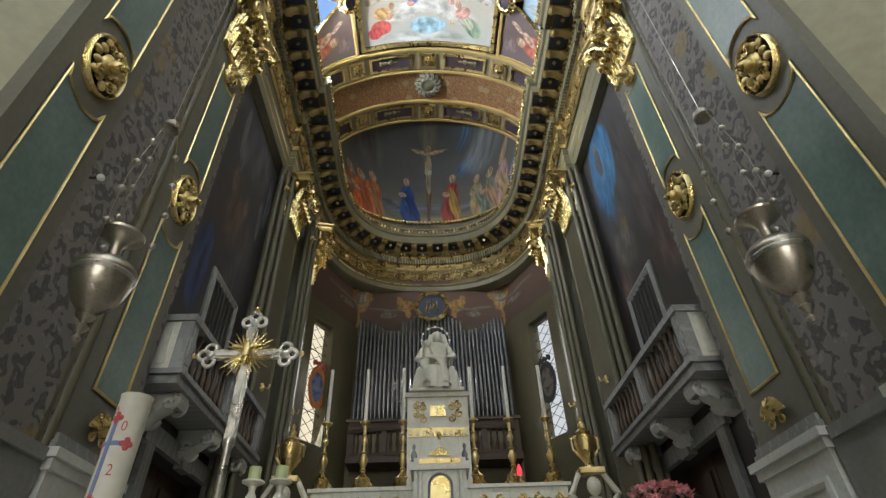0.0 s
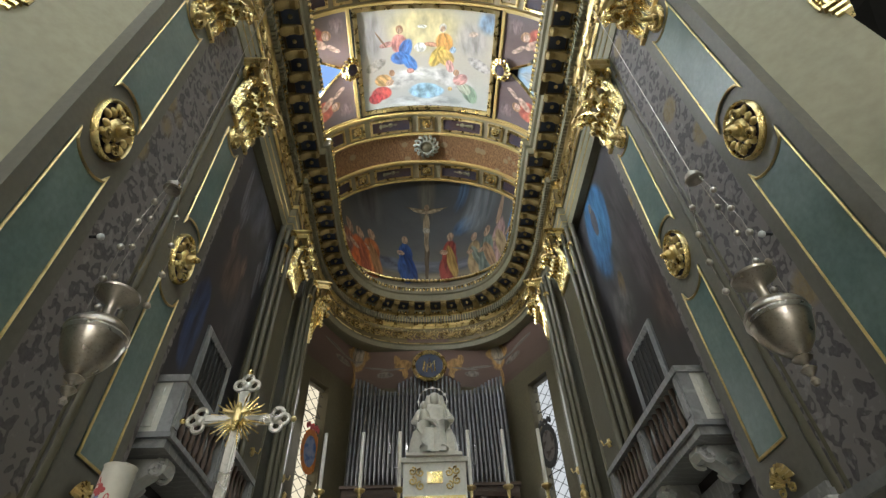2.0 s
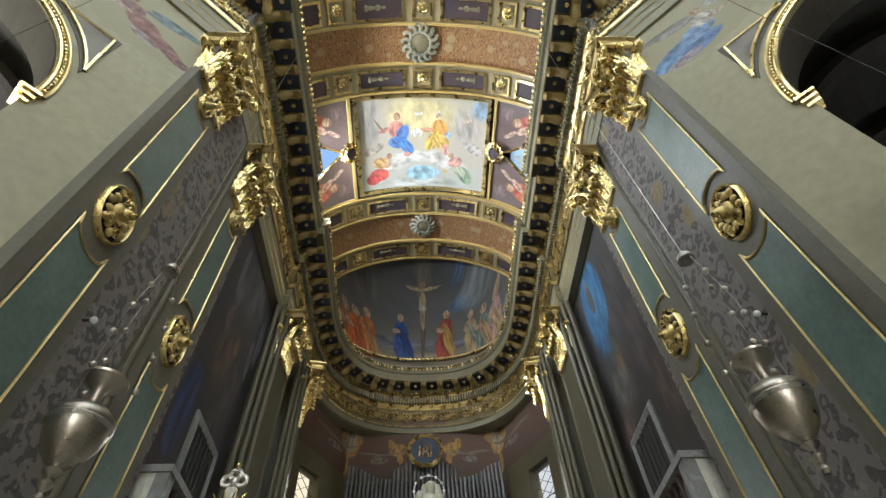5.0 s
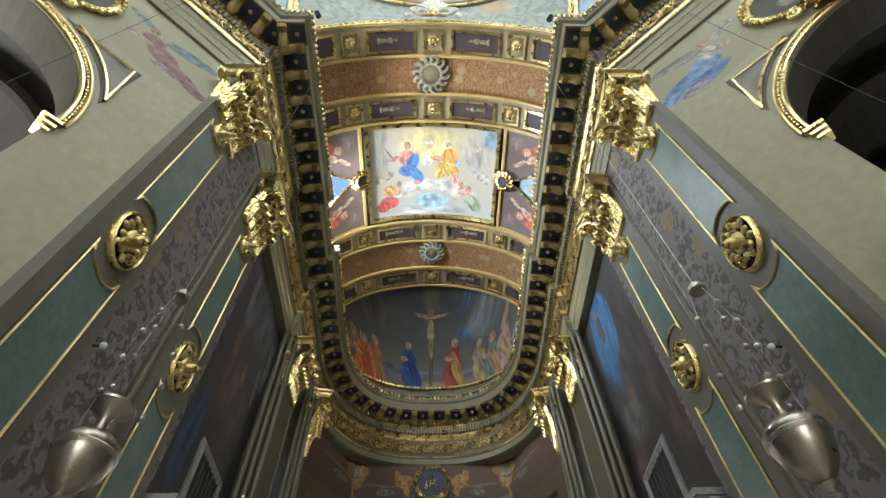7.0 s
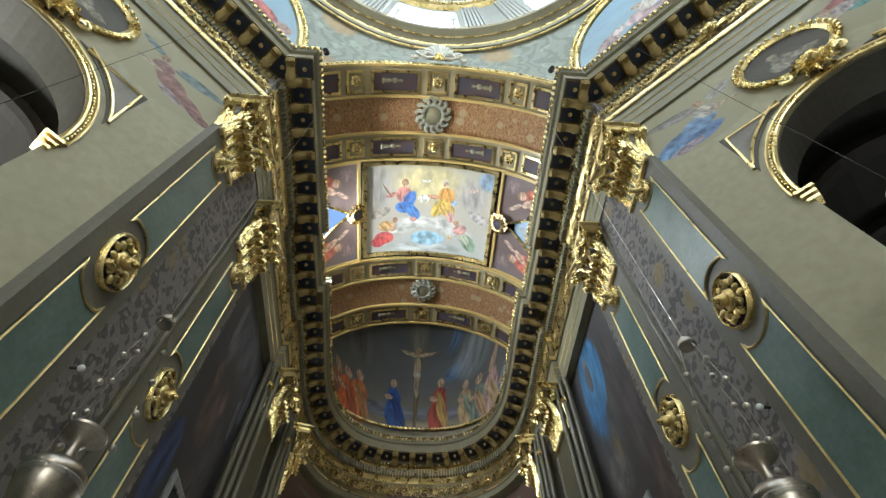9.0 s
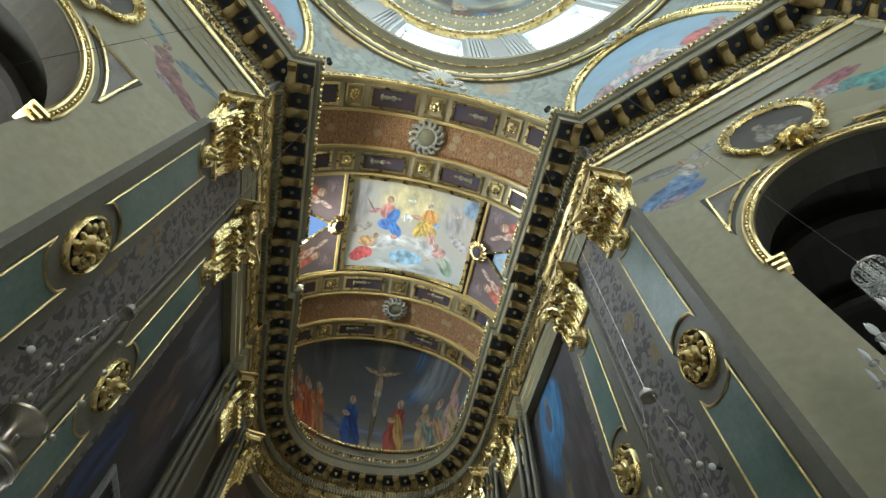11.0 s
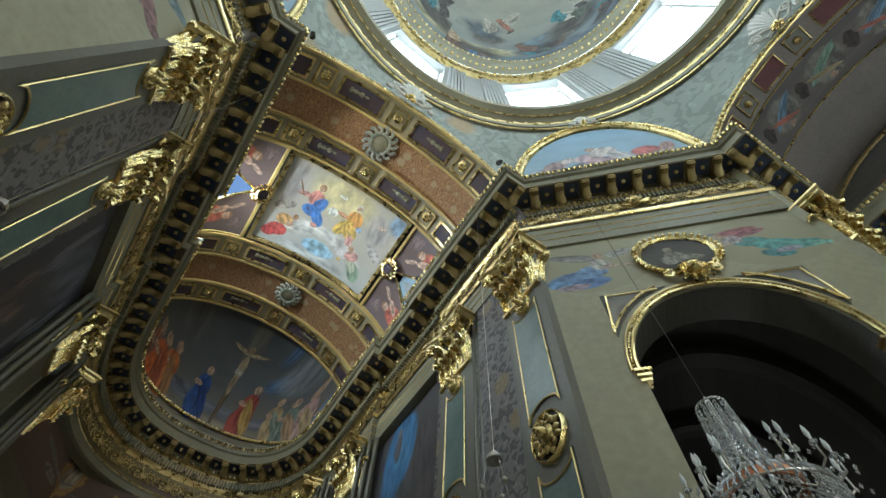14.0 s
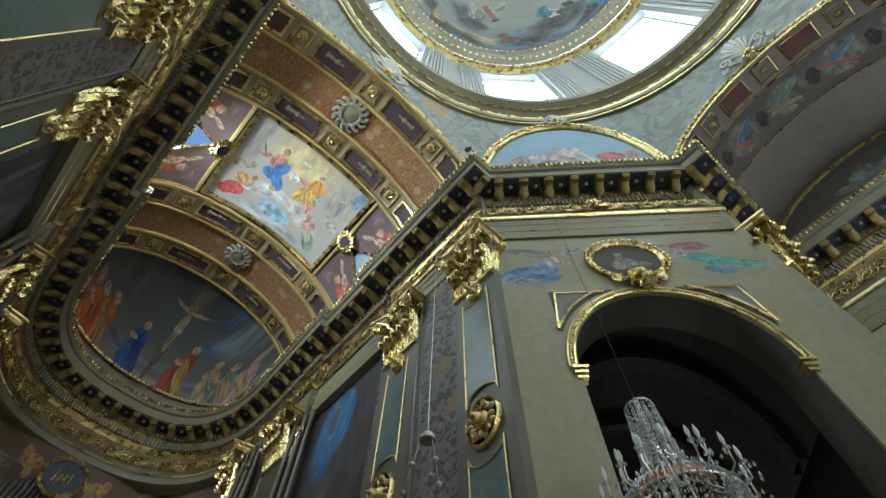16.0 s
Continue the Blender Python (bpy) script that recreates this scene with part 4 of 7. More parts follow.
def capital(parent, w, h, z, d=0.1):
    """A gilded Corinthian capital for a flat pilaster."""
    cap = new("capital")
    cap.parent = parent
    cap.location = (0, 0, z * S)
    cap["label"] = "gilded Corinthian capital"
    key = (round(w, 3), round(h, 3))
    if key in CAP:
        for name, src, m in CAP[key]:
            piece(name, src, m, cap)
        return cap
    CAP[key] = []

    def add(name, bm, mat=GOLD, smooth=False):
        CAP[key].append((name, part(name, bm, mat, cap, smooth=smooth), Matrix.Identity(4)))

    b = w * 0.47
    # bell darker than its leaves: the shade in their gaps is put into its colour
    add("bell", grid([[(sx * (b + f * w * 0.07), -0.01 - f * 0.05, f * h * 0.86) for sx in (-1, -0.5, 0, 0.5, 1)] for f in (0, 0.5, 1)] +
                     [[(sx * (b + w * 0.07), d, h * 0.86) for sx in (-1, -0.5, 0, 0.5, 1)]]), GROUND_AND_GAP_SHADE)
    add("bell_side", boxes((-b, b, -0.008, d, 0, h * 0.86)), GROUND_AND_GAP_SHADE)
    for row, (cnt, hh, z0, o) in enumerate(((5, 0.42, 0.0, 0.09), (3, 0.74, 0.02, 0.12))):
        src = None
        for i in range(cnt):
            x = (i - (cnt - 1) / 2) * (w * 0.96 / cnt) if row == 0 else (i - 1) * w * 0.42
            m = Matrix.Translation((x, -0.012, z0 * h))
            if src is None:
                src = part("leaf", leaf(bmesh.new(), Matrix.Identity(4), hh * h, w * 0.24, o), GOLD, cap, smooth=True)
                src.location = m.translation * S
            else:
                piece("leaf", src, m, cap)
            CAP[key].append(("leaf", src, m))
    for sx in (-1, 1):
        bm = tube([(sx * w * 0.1, -0.06, h * 0.5), (sx * w * 0.25, -0.1, h * 0.72)] + spiral((sx * w * 0.46, h * 0.74), 0.062, 1.6, 20, -sx, -0.135), 0.016, 6)
        tube([(p[0], -0.03, p[2]) for p in spiral((sx * w * 0.5, h * 0.74), 0.06, 1.4, 18, -sx)], 0.02, 5, bm)
        add("volute", bm, GOLD, True)
        bm = tube(spiral((sx * w * 0.13, h * 0.76), 0.04, 1.4, 16, sx, -0.1), 0.012, 5)
        add("volute", bm, GOLD, True)
        bm = leaf(bmesh.new(), Matrix.Translation((sx * (b + 0.01), d * 0.35, 0.02)) @ Matrix.Rotation(radians(90 * sx), 4, "Z"), h * 0.55, w * 0.24, 0.09)
        add("leaf", bm, GOLD, True)
    rows = []
    for zz, o in ((0.86, 0.0), (0.9, 0.015), (0.94, 0.015), (0.96, 0.035), (1.0, 0.035)):
        e = w * 0.6 + o
        rows.append([(-e, d, zz * h), (-e, -0.13 - o, zz * h)] + [(x * w * 0.6, -0.13 - o + 0.05 * (1 - x * x), zz * h) for x in (-0.8, -0.5, -0.2, 0.2, 0.5, 0.8)] + [(e, -0.13 - o, zz * h), (e, d, zz * h)])
    bm = grid(rows)
    bm.faces.new([bm.verts.new(p) for p in rows[0]])
    add("abacus", bm, GOLD_LINE)
    bm = bmesh.new()
    blob(bm, (0, -0.125, h * 0.93), (0.035, 0.025, 0.03))
    for i in range(6):
        a = math.pi * i / 3
        blob(bm, (0.035 * math.cos(a), -0.125, h * 0.93 + 0.03 * math.sin(a)), (0.02, 0.015, 0.02), 6, 3)
    add("fleuron", bm, GOLD, True)
    add("astragal", boxes((-b - 0.012, b + 0.012, -0.022, d, -0.025, 0.0)), GOLD_LINE)
    return cap


def notched(x0, x1, z0, z1, r, top=True, bottom=True):
    """A panel outline whose ends curve in round a medallion."""
    cx = (x0 + x1) / 2
    hw = (x1 - x0) / 2
    out = []
    if bottom:
        out += arc(cx, z0 - r * 0.35, hw, r, 180, 0, 10)[::-1][::-1]
        out = [(x0, z0)] + [(x, z0 + r * math.sin(math.acos(max(-1, min(1, (x - cx) / hw))))) for x in [x0 + (x1 - x0) * i / 10 for i in range(1, 10)]] + [(x1, z0)]
    else:
        out = [(x0, z0), (x1, z0)]
    if top:
        out += [(x1, z1)] + [(x, z1 - r * math.sin(math.acos(max(-1, min(1, (x - cx) / hw))))) for x in [x1 - (x1 - x0) * i / 10 for i in range(1, 10)]] + [(x0, z1)]
    else:
        out += [(x1, z1), (x0, z1)]
    return out


def medallion(parent, x, z, rx, rz, y=0.0):
    """An oval gilded boss: rim, sunk ground, leafy mask."""
    med = new("medallion")
    med.parent = parent
    med.location = (x * S, y * S, z * S)
    med["label"] = "oval gilded medallion with leafy relief"
    ring = arc(0, 0, rx, rz, 0, 360, 32)[:-1]
    part("rim", border(ring, 0.016, -0.028, 0.0), GOLD, med, smooth=True)
    part("ground", plate(arc(0, 0, rx * 0.9, rz * 0.9, 0, 360, 28)[:-1], -0.006, 0.0), REDDARK, med)
    bm = bmesh.new()
    blob(bm, (0, -0.022, 0), (rx * 0.4, 0.022, rz * 0.4), 10, 6)
    blob(bm, (0, -0.05, -rz * 0.05), (rx * 0.26, 0.04, rz * 0.2), 10, 6)
    blob(bm, (0, -0.085, -rz * 0.1), (rx * 0.15, 0.02, rz * 0.11), 8, 5)
    for i in range(14):
        a = 2 * math.pi * i / 14
        k = 0.68 if i % 2 else 0.56
        mm = Matrix.Translation((rx * k * math.cos(a), -0.022, rz * k * math.sin(a))) @ Matrix.Rotation(-a, 4, "Y")
        if i == 0:
            petal = part("petal", blob(bmesh.new(), (0, 0, 0), (rx * 0.2, 0.014, rz * 0.12), 8, 5), OLD_GOLD, med, smooth=True)
            mm.translation *= S
            petal.matrix_basis = mm
        else:
            piece("petal", petal, mm, med)
    for sx in (-1, 1):
        tube(spiral((sx * rx * 0.3, rz * 0.5), rx * 0.22, 1.2, 12, sx, -0.03), 0.008, 5, bm)
        tube(spiral((sx * rx * 0.3, -rz * 0.55), rx * 0.22, 1.2, 12, -sx, -0.035), 0.009, 5, bm)
    part("boss", bm, OLD_GOLD, med, smooth=True)
    return med


def shell(parent, x, z, r):
    bm = bmesh.new()
    for i in range(9):
        a = radians(20 + 140 * i / 8)
        tube([(x + 0.2 * r * math.cos(a), -0.012, z + 0.2 * r * math.sin(a)), (x + 0.6 * r * math.cos(a), -0.045, z + 0.6 * r * math.sin(a)), (x + r * math.cos(a), -0.02, z + r * math.sin(a))], r * 0.06, 5, bm, r_end=r * 0.17)
    for sx in (-1, 1):
        tube([(p[0], -0.02, p[2]) for p in spiral((x + sx * r * 0.5, z - 0.12 * r), r * 0.32, 1.3, 12, sx)], r * 0.07, 5, bm)
    return part("shell", bm, OLD_GOLD, parent, "gilded shell ornament", True)


def pilaster(m, w, panel, boss_z, lo, up, label, depth=0.1, cap_w=None, side_strip=0, shells=True):
    """lo, up: the low and high ends of the two green panels."""
    t = thing("pilaster", m, label, "pilaster", "chancel pilasters")
    part("shaft", boxes((-w / 2, w / 2, 0, depth, 0.5, 3.54)), PIL if panel else STRIP, t)
    if panel:
        pw = panel / 2
        for (z0, z1), tp, bt in ((lo, True, False), (up, True, True)):
            o = notched(-pw, pw, z0, z1, 0.085, tp, bt)
            part("panel", plate(o, -0.006, 0.0), TEAL, t, "green scagliola panel")
            part("panel_moulding", border(o, 0.012, -0.014, -0.002), OLD_LINE, t, "gilded moulding")
        medallion(t, 0, boss_z, pw * 1.0, 0.145)
        medallion(t, 0, up[1] + 0.035, pw * 0.62, 0.085)
        if shells:
            shell(t, 0, 0.665, 0.075)
    if side_strip:
        for k in (0, 1, 2) if not panel else (0, 1):
            for e in (1, -1) if not panel else (1,):
                bm = tube([(e * side_strip * (w / 2 + 0.022 + 0.045 * k), 0.012 + (0.012 if panel else 0.04) * k, z) for z in (0.5, 3.54)], 0.022, 10)
                part("side_shaft", bm, STRIP, t, "olive rounded strip", True)
    # base mouldings and pedestal
    e = w / 2
    part("base", boxes((-e - 0.015, e + 0.015, -0.022, depth, 0.585, 0.61), (-e - 0.025, e + 0.025, -0.03, depth, 0.555, 0.585)), GREYM, t)
    part("pedestal", boxes((-e - 0.015, e + 0.015, -0.03, depth, FLOOR, 0.51), (-e - 0.045, e + 0.045, -0.06, depth, 0.525, 0.555), (-e - 0.03, e + 0.03, -0.045, depth, 0.49, 0.525)), PEDM, t, "grey marble pedestal")
    part("pedestal_panel", border([(-e + 0.04, -0.2), (e - 0.04, -0.2), (e - 0.04, 0.42), (-e + 0.04, 0.42)], 0.03, -0.045, -0.03), PEDM, t)
    capital(t, cap_w or w * 0.98, 0.50, 3.04)
    return t


for sx in (1, -1):
    rz = -90 * sx
    pilaster(at(sx * P, 1.188, 0, rz), 0.375, 0.228, 1.81, (0.74, 1.665), (1.952, 2.915), "dark grey pilaster with green panels and gilded capital")
    pilaster(at(sx * P, 1.968, 0, rz), 0.385, 0.222, 1.85, (0.80, 1.675), (2.0, 2.905), "dark grey pilaster with green panels and gilded capital", side_strip=sx)
    for y, x in ((3.58, 1.24), (4.28, 1.19)):
        pilaster(at(sx * x, y, 0, rz - sx * (0 if y < 4 else 12)), 0.30, 0, 0, None, None, "narrow olive pilaster with gilded capital beside the apse", 0.2, 0.3, sx)


# ---- cornice ornaments ----
def along(path, out, step, inset=0.0, min_len=0.12):
    """Even places along each stretch of a path moved outwards: point, angle of the outward normal frame."""
    pts = offset_path(path, out)
    res = []
    i = 0
    while i < len(pts) - 1:
        a, b = pts[i], pts[i + 1]
        base = Vector(path[i + 1]) - Vector(path[i])
        d = b - a
        if d.dot(base) > 0 and d.length > min_len:
            ln = d.length - 2 * inset
            n = max(1, round(ln / step))
            u = d.normalized()
            for k in range(n):
                p = a + u * (inset + ln * (k + 0.5) / n)
                res.append((p, math.degrees(math.atan2(u.y, u.x)) + 180))
        i += 1
    return res


def along_curve(path, out, step):
    pts = offset_path(path, out)
    seg = [(b - a).length for a, b in zip(pts, pts[1:])]
    total = sum(seg)
    n = round(total / step)
    res = []
    for k in range(n):
        s, i = total * (k + 0.5) / n, 0
        while s > seg[i]:
            s -= seg[i]
            i += 1
        u = (pts[i + 1] - pts[i]).normalized()
        res.append((pts[i] + u * s, math.degrees(math.atan2(u.y, u.x)) + 180))
    return res


curve = [half[-1]] + apse_curve + [mirror(half)[0]]
SCROLLS = lambda step: along(half2, 0.004, step) + along_curve(curve, 0.004, step) + along(mirror(half2), 0.004, step)
STRETCHES = lambda out, step: along(straight, out, step) + along_curve(curve, out, step) + along(mirror(straight), out, step)

# scrolled brackets and blue coffers under the cornice
prof = [(-0.085, 0.0), (-0.09, -0.03), (-0.07, -0.052), (-0.045, -0.045), (-0.02, -0.034), (0.02, -0.05), (0.055, -0.078), (0.088, -0.08), (0.098, -0.055), (0.09, 0.0)]
bm = bmesh.new()
grid([[(x, y, z - 0.012 * (1 - (x / 0.036) ** 2) * (abs(z) > 0.001)) for x in (-0.033, -0.022, -0.008, 0.008, 0.022, 0.033)] for y, z in prof], bm)
for x in (-0.033, 0.033):
    bm.faces.new([bm.verts.new((x, y, z)) for y, z in prof])
for e in (-1, 1):
    tube([(e * 0.034, p[0], p[2]) for p in spiral((0.06, -0.05), 0.03, 1.3, 12, 1)], 0.007, 5, bm)
    tube([(e * 0.034, p[0], p[2]) for p in spiral((-0.062, -0.03), 0.022, 1.2, 12, -1)], 0.006, 5, bm)
box(bm, -0.04, 0.04, -0.096, 0.1, -0.012, 0.0)
SOFFIT = stone("soffit_brown_paint", (0.09, 0.065, 0.03), (0.14, 0.1, 0.05), 6, 0.5)
bracket = coffer = boss = None
BRACKET = gilt("bracket_gilding", (0.27, 0.2, 0.08), (0.46, 0.35, 0.15), 0.42)
BRACKET.node_tree.nodes["Principled BSDF"].inputs["Metallic"].default_value = 0.45
cm = bmesh.new()
box(cm, -0.062, 0.062, -0.075, 0.07, -0.008, 0.004)
rim = bmesh.new()
for x0, x1, y0, y1 in ((-0.072, 0.072, -0.087, -0.075), (-0.072, 0.072, 0.07, 0.082), (-0.072, -0.062, -0.075, 0.07), (0.062, 0.072, -0.075, 0.07)):
    box(rim, x0, x1, y0, y1, -0.016, 0.0)
bo = bmesh.new()
blob(bo, (0, 0, -0.012), (0.02, 0.02, 0.016), 8, 4)
blob(bo, (0, 0, -0.028), (0.011, 0.011, 0.016), 6, 4)
part("soffit", run(FRIEZE, [(0.236, Z_SOFF - 0.003), (0.062, Z_SOFF - 0.003)]), SOFFIT, entab, "dark gilt soffit")
spots = STRETCHES(0.152, 0.216)
for p, a in spots:
    m = Matrix.Translation((p.x, p.y, Z_SOFF)) @ Matrix.Rotation(radians(a), 4, "Z")
    if bracket is None:
        bracket = part("bracket", bm, BRACKET, entab, "gilded scrolled bracket", True)
        bracket.matrix_basis = Matrix.Translation(m.translation * S) @ m.to_3x3().to_4x4()
    else:
        piece("bracket", bracket, m, entab)
    m2 = m @ Matrix.Translation((0.108, 0, 0))
    if coffer is None:
        coffer = part("coffer", cm, BLUE, entab, "dark blue coffer")
        coffer.matrix_basis = Matrix.Translation(m2.translation * S) @ m2.to_3x3().to_4x4()
        boss = part("boss", bo, OLD_GOLD, entab, "", True)
        boss.matrix_basis = coffer.matrix_basis.copy()
        edge = part("coffer_rim", rim, SOFFIT, entab, "dull gilt coffer rim")
        edge.matrix_basis = coffer.matrix_basis.copy()
    else:
        piece("coffer", coffer, m2, entab)
        piece("boss", boss, m2, entab)
        piece("coffer_rim", edge, m2, entab)

# rows of small ornaments: leaf edge, pearls, dentils
bm = bmesh.new()
for p, a in STRETCHES(0.292, 0.048):
    m = Matrix.Translation((p.x, p.y, Z_TOP - 0.02)) @ Matrix.Rotation(radians(a), 4, "Z")
    c = m.translation
    blob(bm, c, (0.017, 0.017, 0.03), 6, 4)
tagged(part("leaf_edge", bm, GOLD, entab, "row of gilded leaf tips", True), kind="stuff")
bm = bmesh.new()
for p, a in STRETCHES(0.052, 0.05):
    blob(bm, (p.x, p.y, Z_SOFF - 0.055), (0.018, 0.018, 0.022), 6, 4)
tagged(part("pearl_row", bm, GOLD, entab, "row of gilded eggs", True), kind="stuff")
bm = bmesh.new()
for p, a in STRETCHES(0.038, 0.036):
    m = Matrix.Translation((p.x, p.y, 0)) @ Matrix.Rotation(radians(a), 4, "Z")
    b2 = boxes((-0.011, 0.011, -0.02, 0.02, Z_DENT + 0.07, Z_DENT + 0.16))
    b2.transform(m)
    me = bpy.data.meshes.new("tmp")
    b2.to_mesh(me)
    b2.free()
    bm.from_mesh(me)
    bpy.data.meshes.remove(me)
tagged(part("dentils", bm, FASCIA, entab, "row of dentils"), kind="stuff")


def scroll_motif():
    """Acanthus scrolls in relief, 0.3 long: two facing spirals with small leaves and a palmette between."""
    bm = bmesh.new()
    for cx, fl in ((-0.078, 1), (0.078, -1)):
        tube(spiral((cx, 0.004), 0.064, 2.1, 30, fl, -0.014, 250 if fl > 0 else 290), 0.0062, 5, bm, r_end=0.004)
        blob(bm, (cx, -0.022, 0.004), (0.015, 0.012, 0.015), 7, 4)
        for j in range(9):
            a = radians(40 * j + 15)
            rr = 0.06 if j % 2 else 0.044
            d = Vector((math.cos(a), 0, math.sin(a)))
            t2 = Vector((-d.z, 0, d.x)) * fl
            p = Vector((cx, -0.012, 0.004)) + d * rr
            tube([p, p + d * 0.016 + t2 * 0.012 + Vector((0, -0.008, 0)), p + d * 0.018 + t2 * 0.03], 0.0085, 5, bm, r_end=0.002)
    for k in range(-2, 3):
        a = radians(90 + 24 * k)
        tube([(0, -0.01, -0.05), (0.05 * math.cos(a), -0.024, -0.05 + 0.06 * math.sin(a)), (0.085 * math.cos(a), -0.012, -0.05 + 0.1 * math.sin(a))], 0.006, 5, bm, r_end=0.009)
    blob(bm, (0, -0.02, -0.055), (0.018, 0.014, 0.014), 7, 4)
    for e in (-1, 1):
        tube([(e * 0.15, -0.01, -0.06), (e * 0.12, -0.018, -0.03), (e * 0.135, -0.014, 0.03), (e * 0.15, -0.01, 0.055)], 0.007, 5, bm)
    return bm


scroll = None
for p, a in SCROLLS(0.30):
    m = Matrix.Translation((p.x, p.y, (Z_GOLD + Z_DENT) / 2 + 0.012)) @ Matrix.Rotation(radians(a), 4, "Z")
    if scroll is None:
        scroll = part("scrollwork", scroll_motif(), OLD_GOLD, entab, "gilded leaf scrolls", True)
        scroll.matrix_basis = Matrix.Translation(m.translation * S) @ m.to_3x3().to_4x4()
    else:
        piece("scrollwork", scroll, m, entab)

# gilded leaf edge on the four crossing arches
for k in range(4):
    bm = bmesh.new()
    for i in range(61):
        th = radians(-88 + 176 * i / 60)
        blob(bm, ((VA + 0.01) * math.sin(th), HALF - 0.01, VZ + (VB + 0.02) * math.cos(th)), (0.028, 0.022, 0.028), 6, 4)
    for sg in (0, 0.05):
        tube([((VA - 0.03 + sg * 1.6) * math.sin(radians(-88 + 4 * i)), HALF - 0.005, VZ + (VB - 0.03 + sg * 1.6) * math.cos(radians(-88 + 4 * i))) for i in range(45)], 0.011, 5, bm)
    bm.transform(Matrix.Translation((0, DOME_Y, 0)) @ Matrix.Rotation(-math.pi / 2 * k, 4, "Z"))
    tagged(part("trim_arch_%d" % (k + 1), bm, OLD_GOLD, smooth=True), "gilded leaf moulding round the crossing arch", "moulding", kind="structure")


def cartouche(m, r, mat=None, label="shell cartouche with pale centre", rim=None):
    t = thing("cartouche", m, label, "cartouche", "vault cartouches")
    part("field", lathe([(0.001, -0.05), (r * 0.45, -0.045), (r * 0.62, -0.02), (r * 0.66, 0.0)], 20), MARBLE if mat is None else mat, t, smooth=True)
    bm = bmesh.new()
    for i in range(14):
        a = 2 * math.pi * i / 14
        pts = [(r * 0.74 * math.cos(a) + 0.2 * r * math.cos(a + 0.5 * j), r * 0.78 * math.sin(a) + 0.2 * r * math.sin(a + 0.5 * j), -0.02 - 0.004 * j) for j in range(9)]
        tube(pts, r * 0.12, 6, bm, r_end=r * 0.08)
    part("scroll_rim", bm, rim or GOLD, t, smooth=True)
    return t


def vault_at(th, y, off):
    p = vp(th, y, off)
    return at(p.x, p.y, p.z) @ Matrix.Rotation(radians(th), 4, "Y")


SHELLG = stone("grey_green_stucco", (0.3, 0.3, 0.25), (0.4, 0.4, 0.33), 6, 0.5)
cartouche(vault_at(-1, 1.54, 0.01), 0.19, FASCIA, rim=SHELLG)
cartouche(vault_at(0, 3.80, 0.01), 0.16, FASCIA, rim=SHELLG)
for sx in (-1, 1):
    cartouche(vault_at(sx * 39, (PY0 + PY1) / 2, 0.02), 0.125, REDDARK, "dark rose cartouche with gilt scrolls")


def crest(t, w, h, name="crest"):
    """A stucco shell between scrolls with a gilded knob at its foot; w wide, h high, standing at z 0."""
    for i in range(9):
        a = radians(18 + 18 * i)
        part("shell_lobe", tube([(0, -0.02, h * 0.12), (w * 0.16 * math.cos(a), -0.05, h * (0.12 + 0.4 * math.sin(a))), (w * 0.26 * math.cos(a), -0.025, h * (0.12 + 0.8 * math.sin(a)))], w * 0.02, 6, r_end=w * 0.045), STUCCO, t, smooth=True)
    for e in (-1, 1):
        bm = tube([(e * w * 0.08, -0.03, h * 0.08), (e * w * 0.2, -0.04, h * 0.02)] + spiral((e * w * 0.33, h * 0.3), w * 0.11, 1.5, 18, -e, -0.04, 270), w * 0.03, 6)
        tube(spiral((e * w * 0.43, h * 0.1), w * 0.07, 1.4, 14, e, -0.03, 90), w * 0.024, 6, bm)
        tube(spiral((e * w * 0.2, h * 0.62), w * 0.07, 1.3, 14, -e, -0.035, 200), w * 0.022, 6, bm)
        part(name + "_scroll", bm, STUCCO, t, smooth=True)
    bm = blob(bmesh.new(), (0, -0.06, h * 0.05), (w * 0.07, 0.04, w * 0.07), 10, 6)
    for i in range(6):
        a = math.pi * i / 3
        blob(bm, (w * 0.085 * math.cos(a), -0.045, h * 0.05 + w * 0.085 * math.sin(a)), w * 0.035, 6, 4)
    part(name + "_knob", bm, GOLD, t, "gilded rosette", True)


STUCCO = stone("ivory_stucco", (0.5, 0.48, 0.42), (0.6, 0.58, 0.52), 5, 0.5, 0.08)
for k in range(4):
    m = at(0, DOME_Y, 0) @ Matrix.Rotation(-math.pi / 2 * k, 4, "Z") @ Matrix.Translation((0, (HALF - 0.03) * S, 5.56 * S)) @ Matrix.Rotation(radians(8), 4, "X")
    crest(thing("arch_crest", m, "ivory stucco shell crest with a gilded rosette over the arch", "crest", "arch crests"), 0.6, 0.5)


# ---- crossing: diagonal walls ----
WALLTONE = (0.325, 0.297, 0.192)
SPANDREL = stone("spandrel_dark_paint", (0.085, 0.077, 0.06), (0.12, 0.108, 0.085), 3.0, 0.6)


def fuller(shapes):
    return [(u, 0.48 + (v - 0.5) * 1.15, ru * 1.12, rv * 1.4, turn, col, k) for u, v, ru, rv, turn, col, k in shapes]


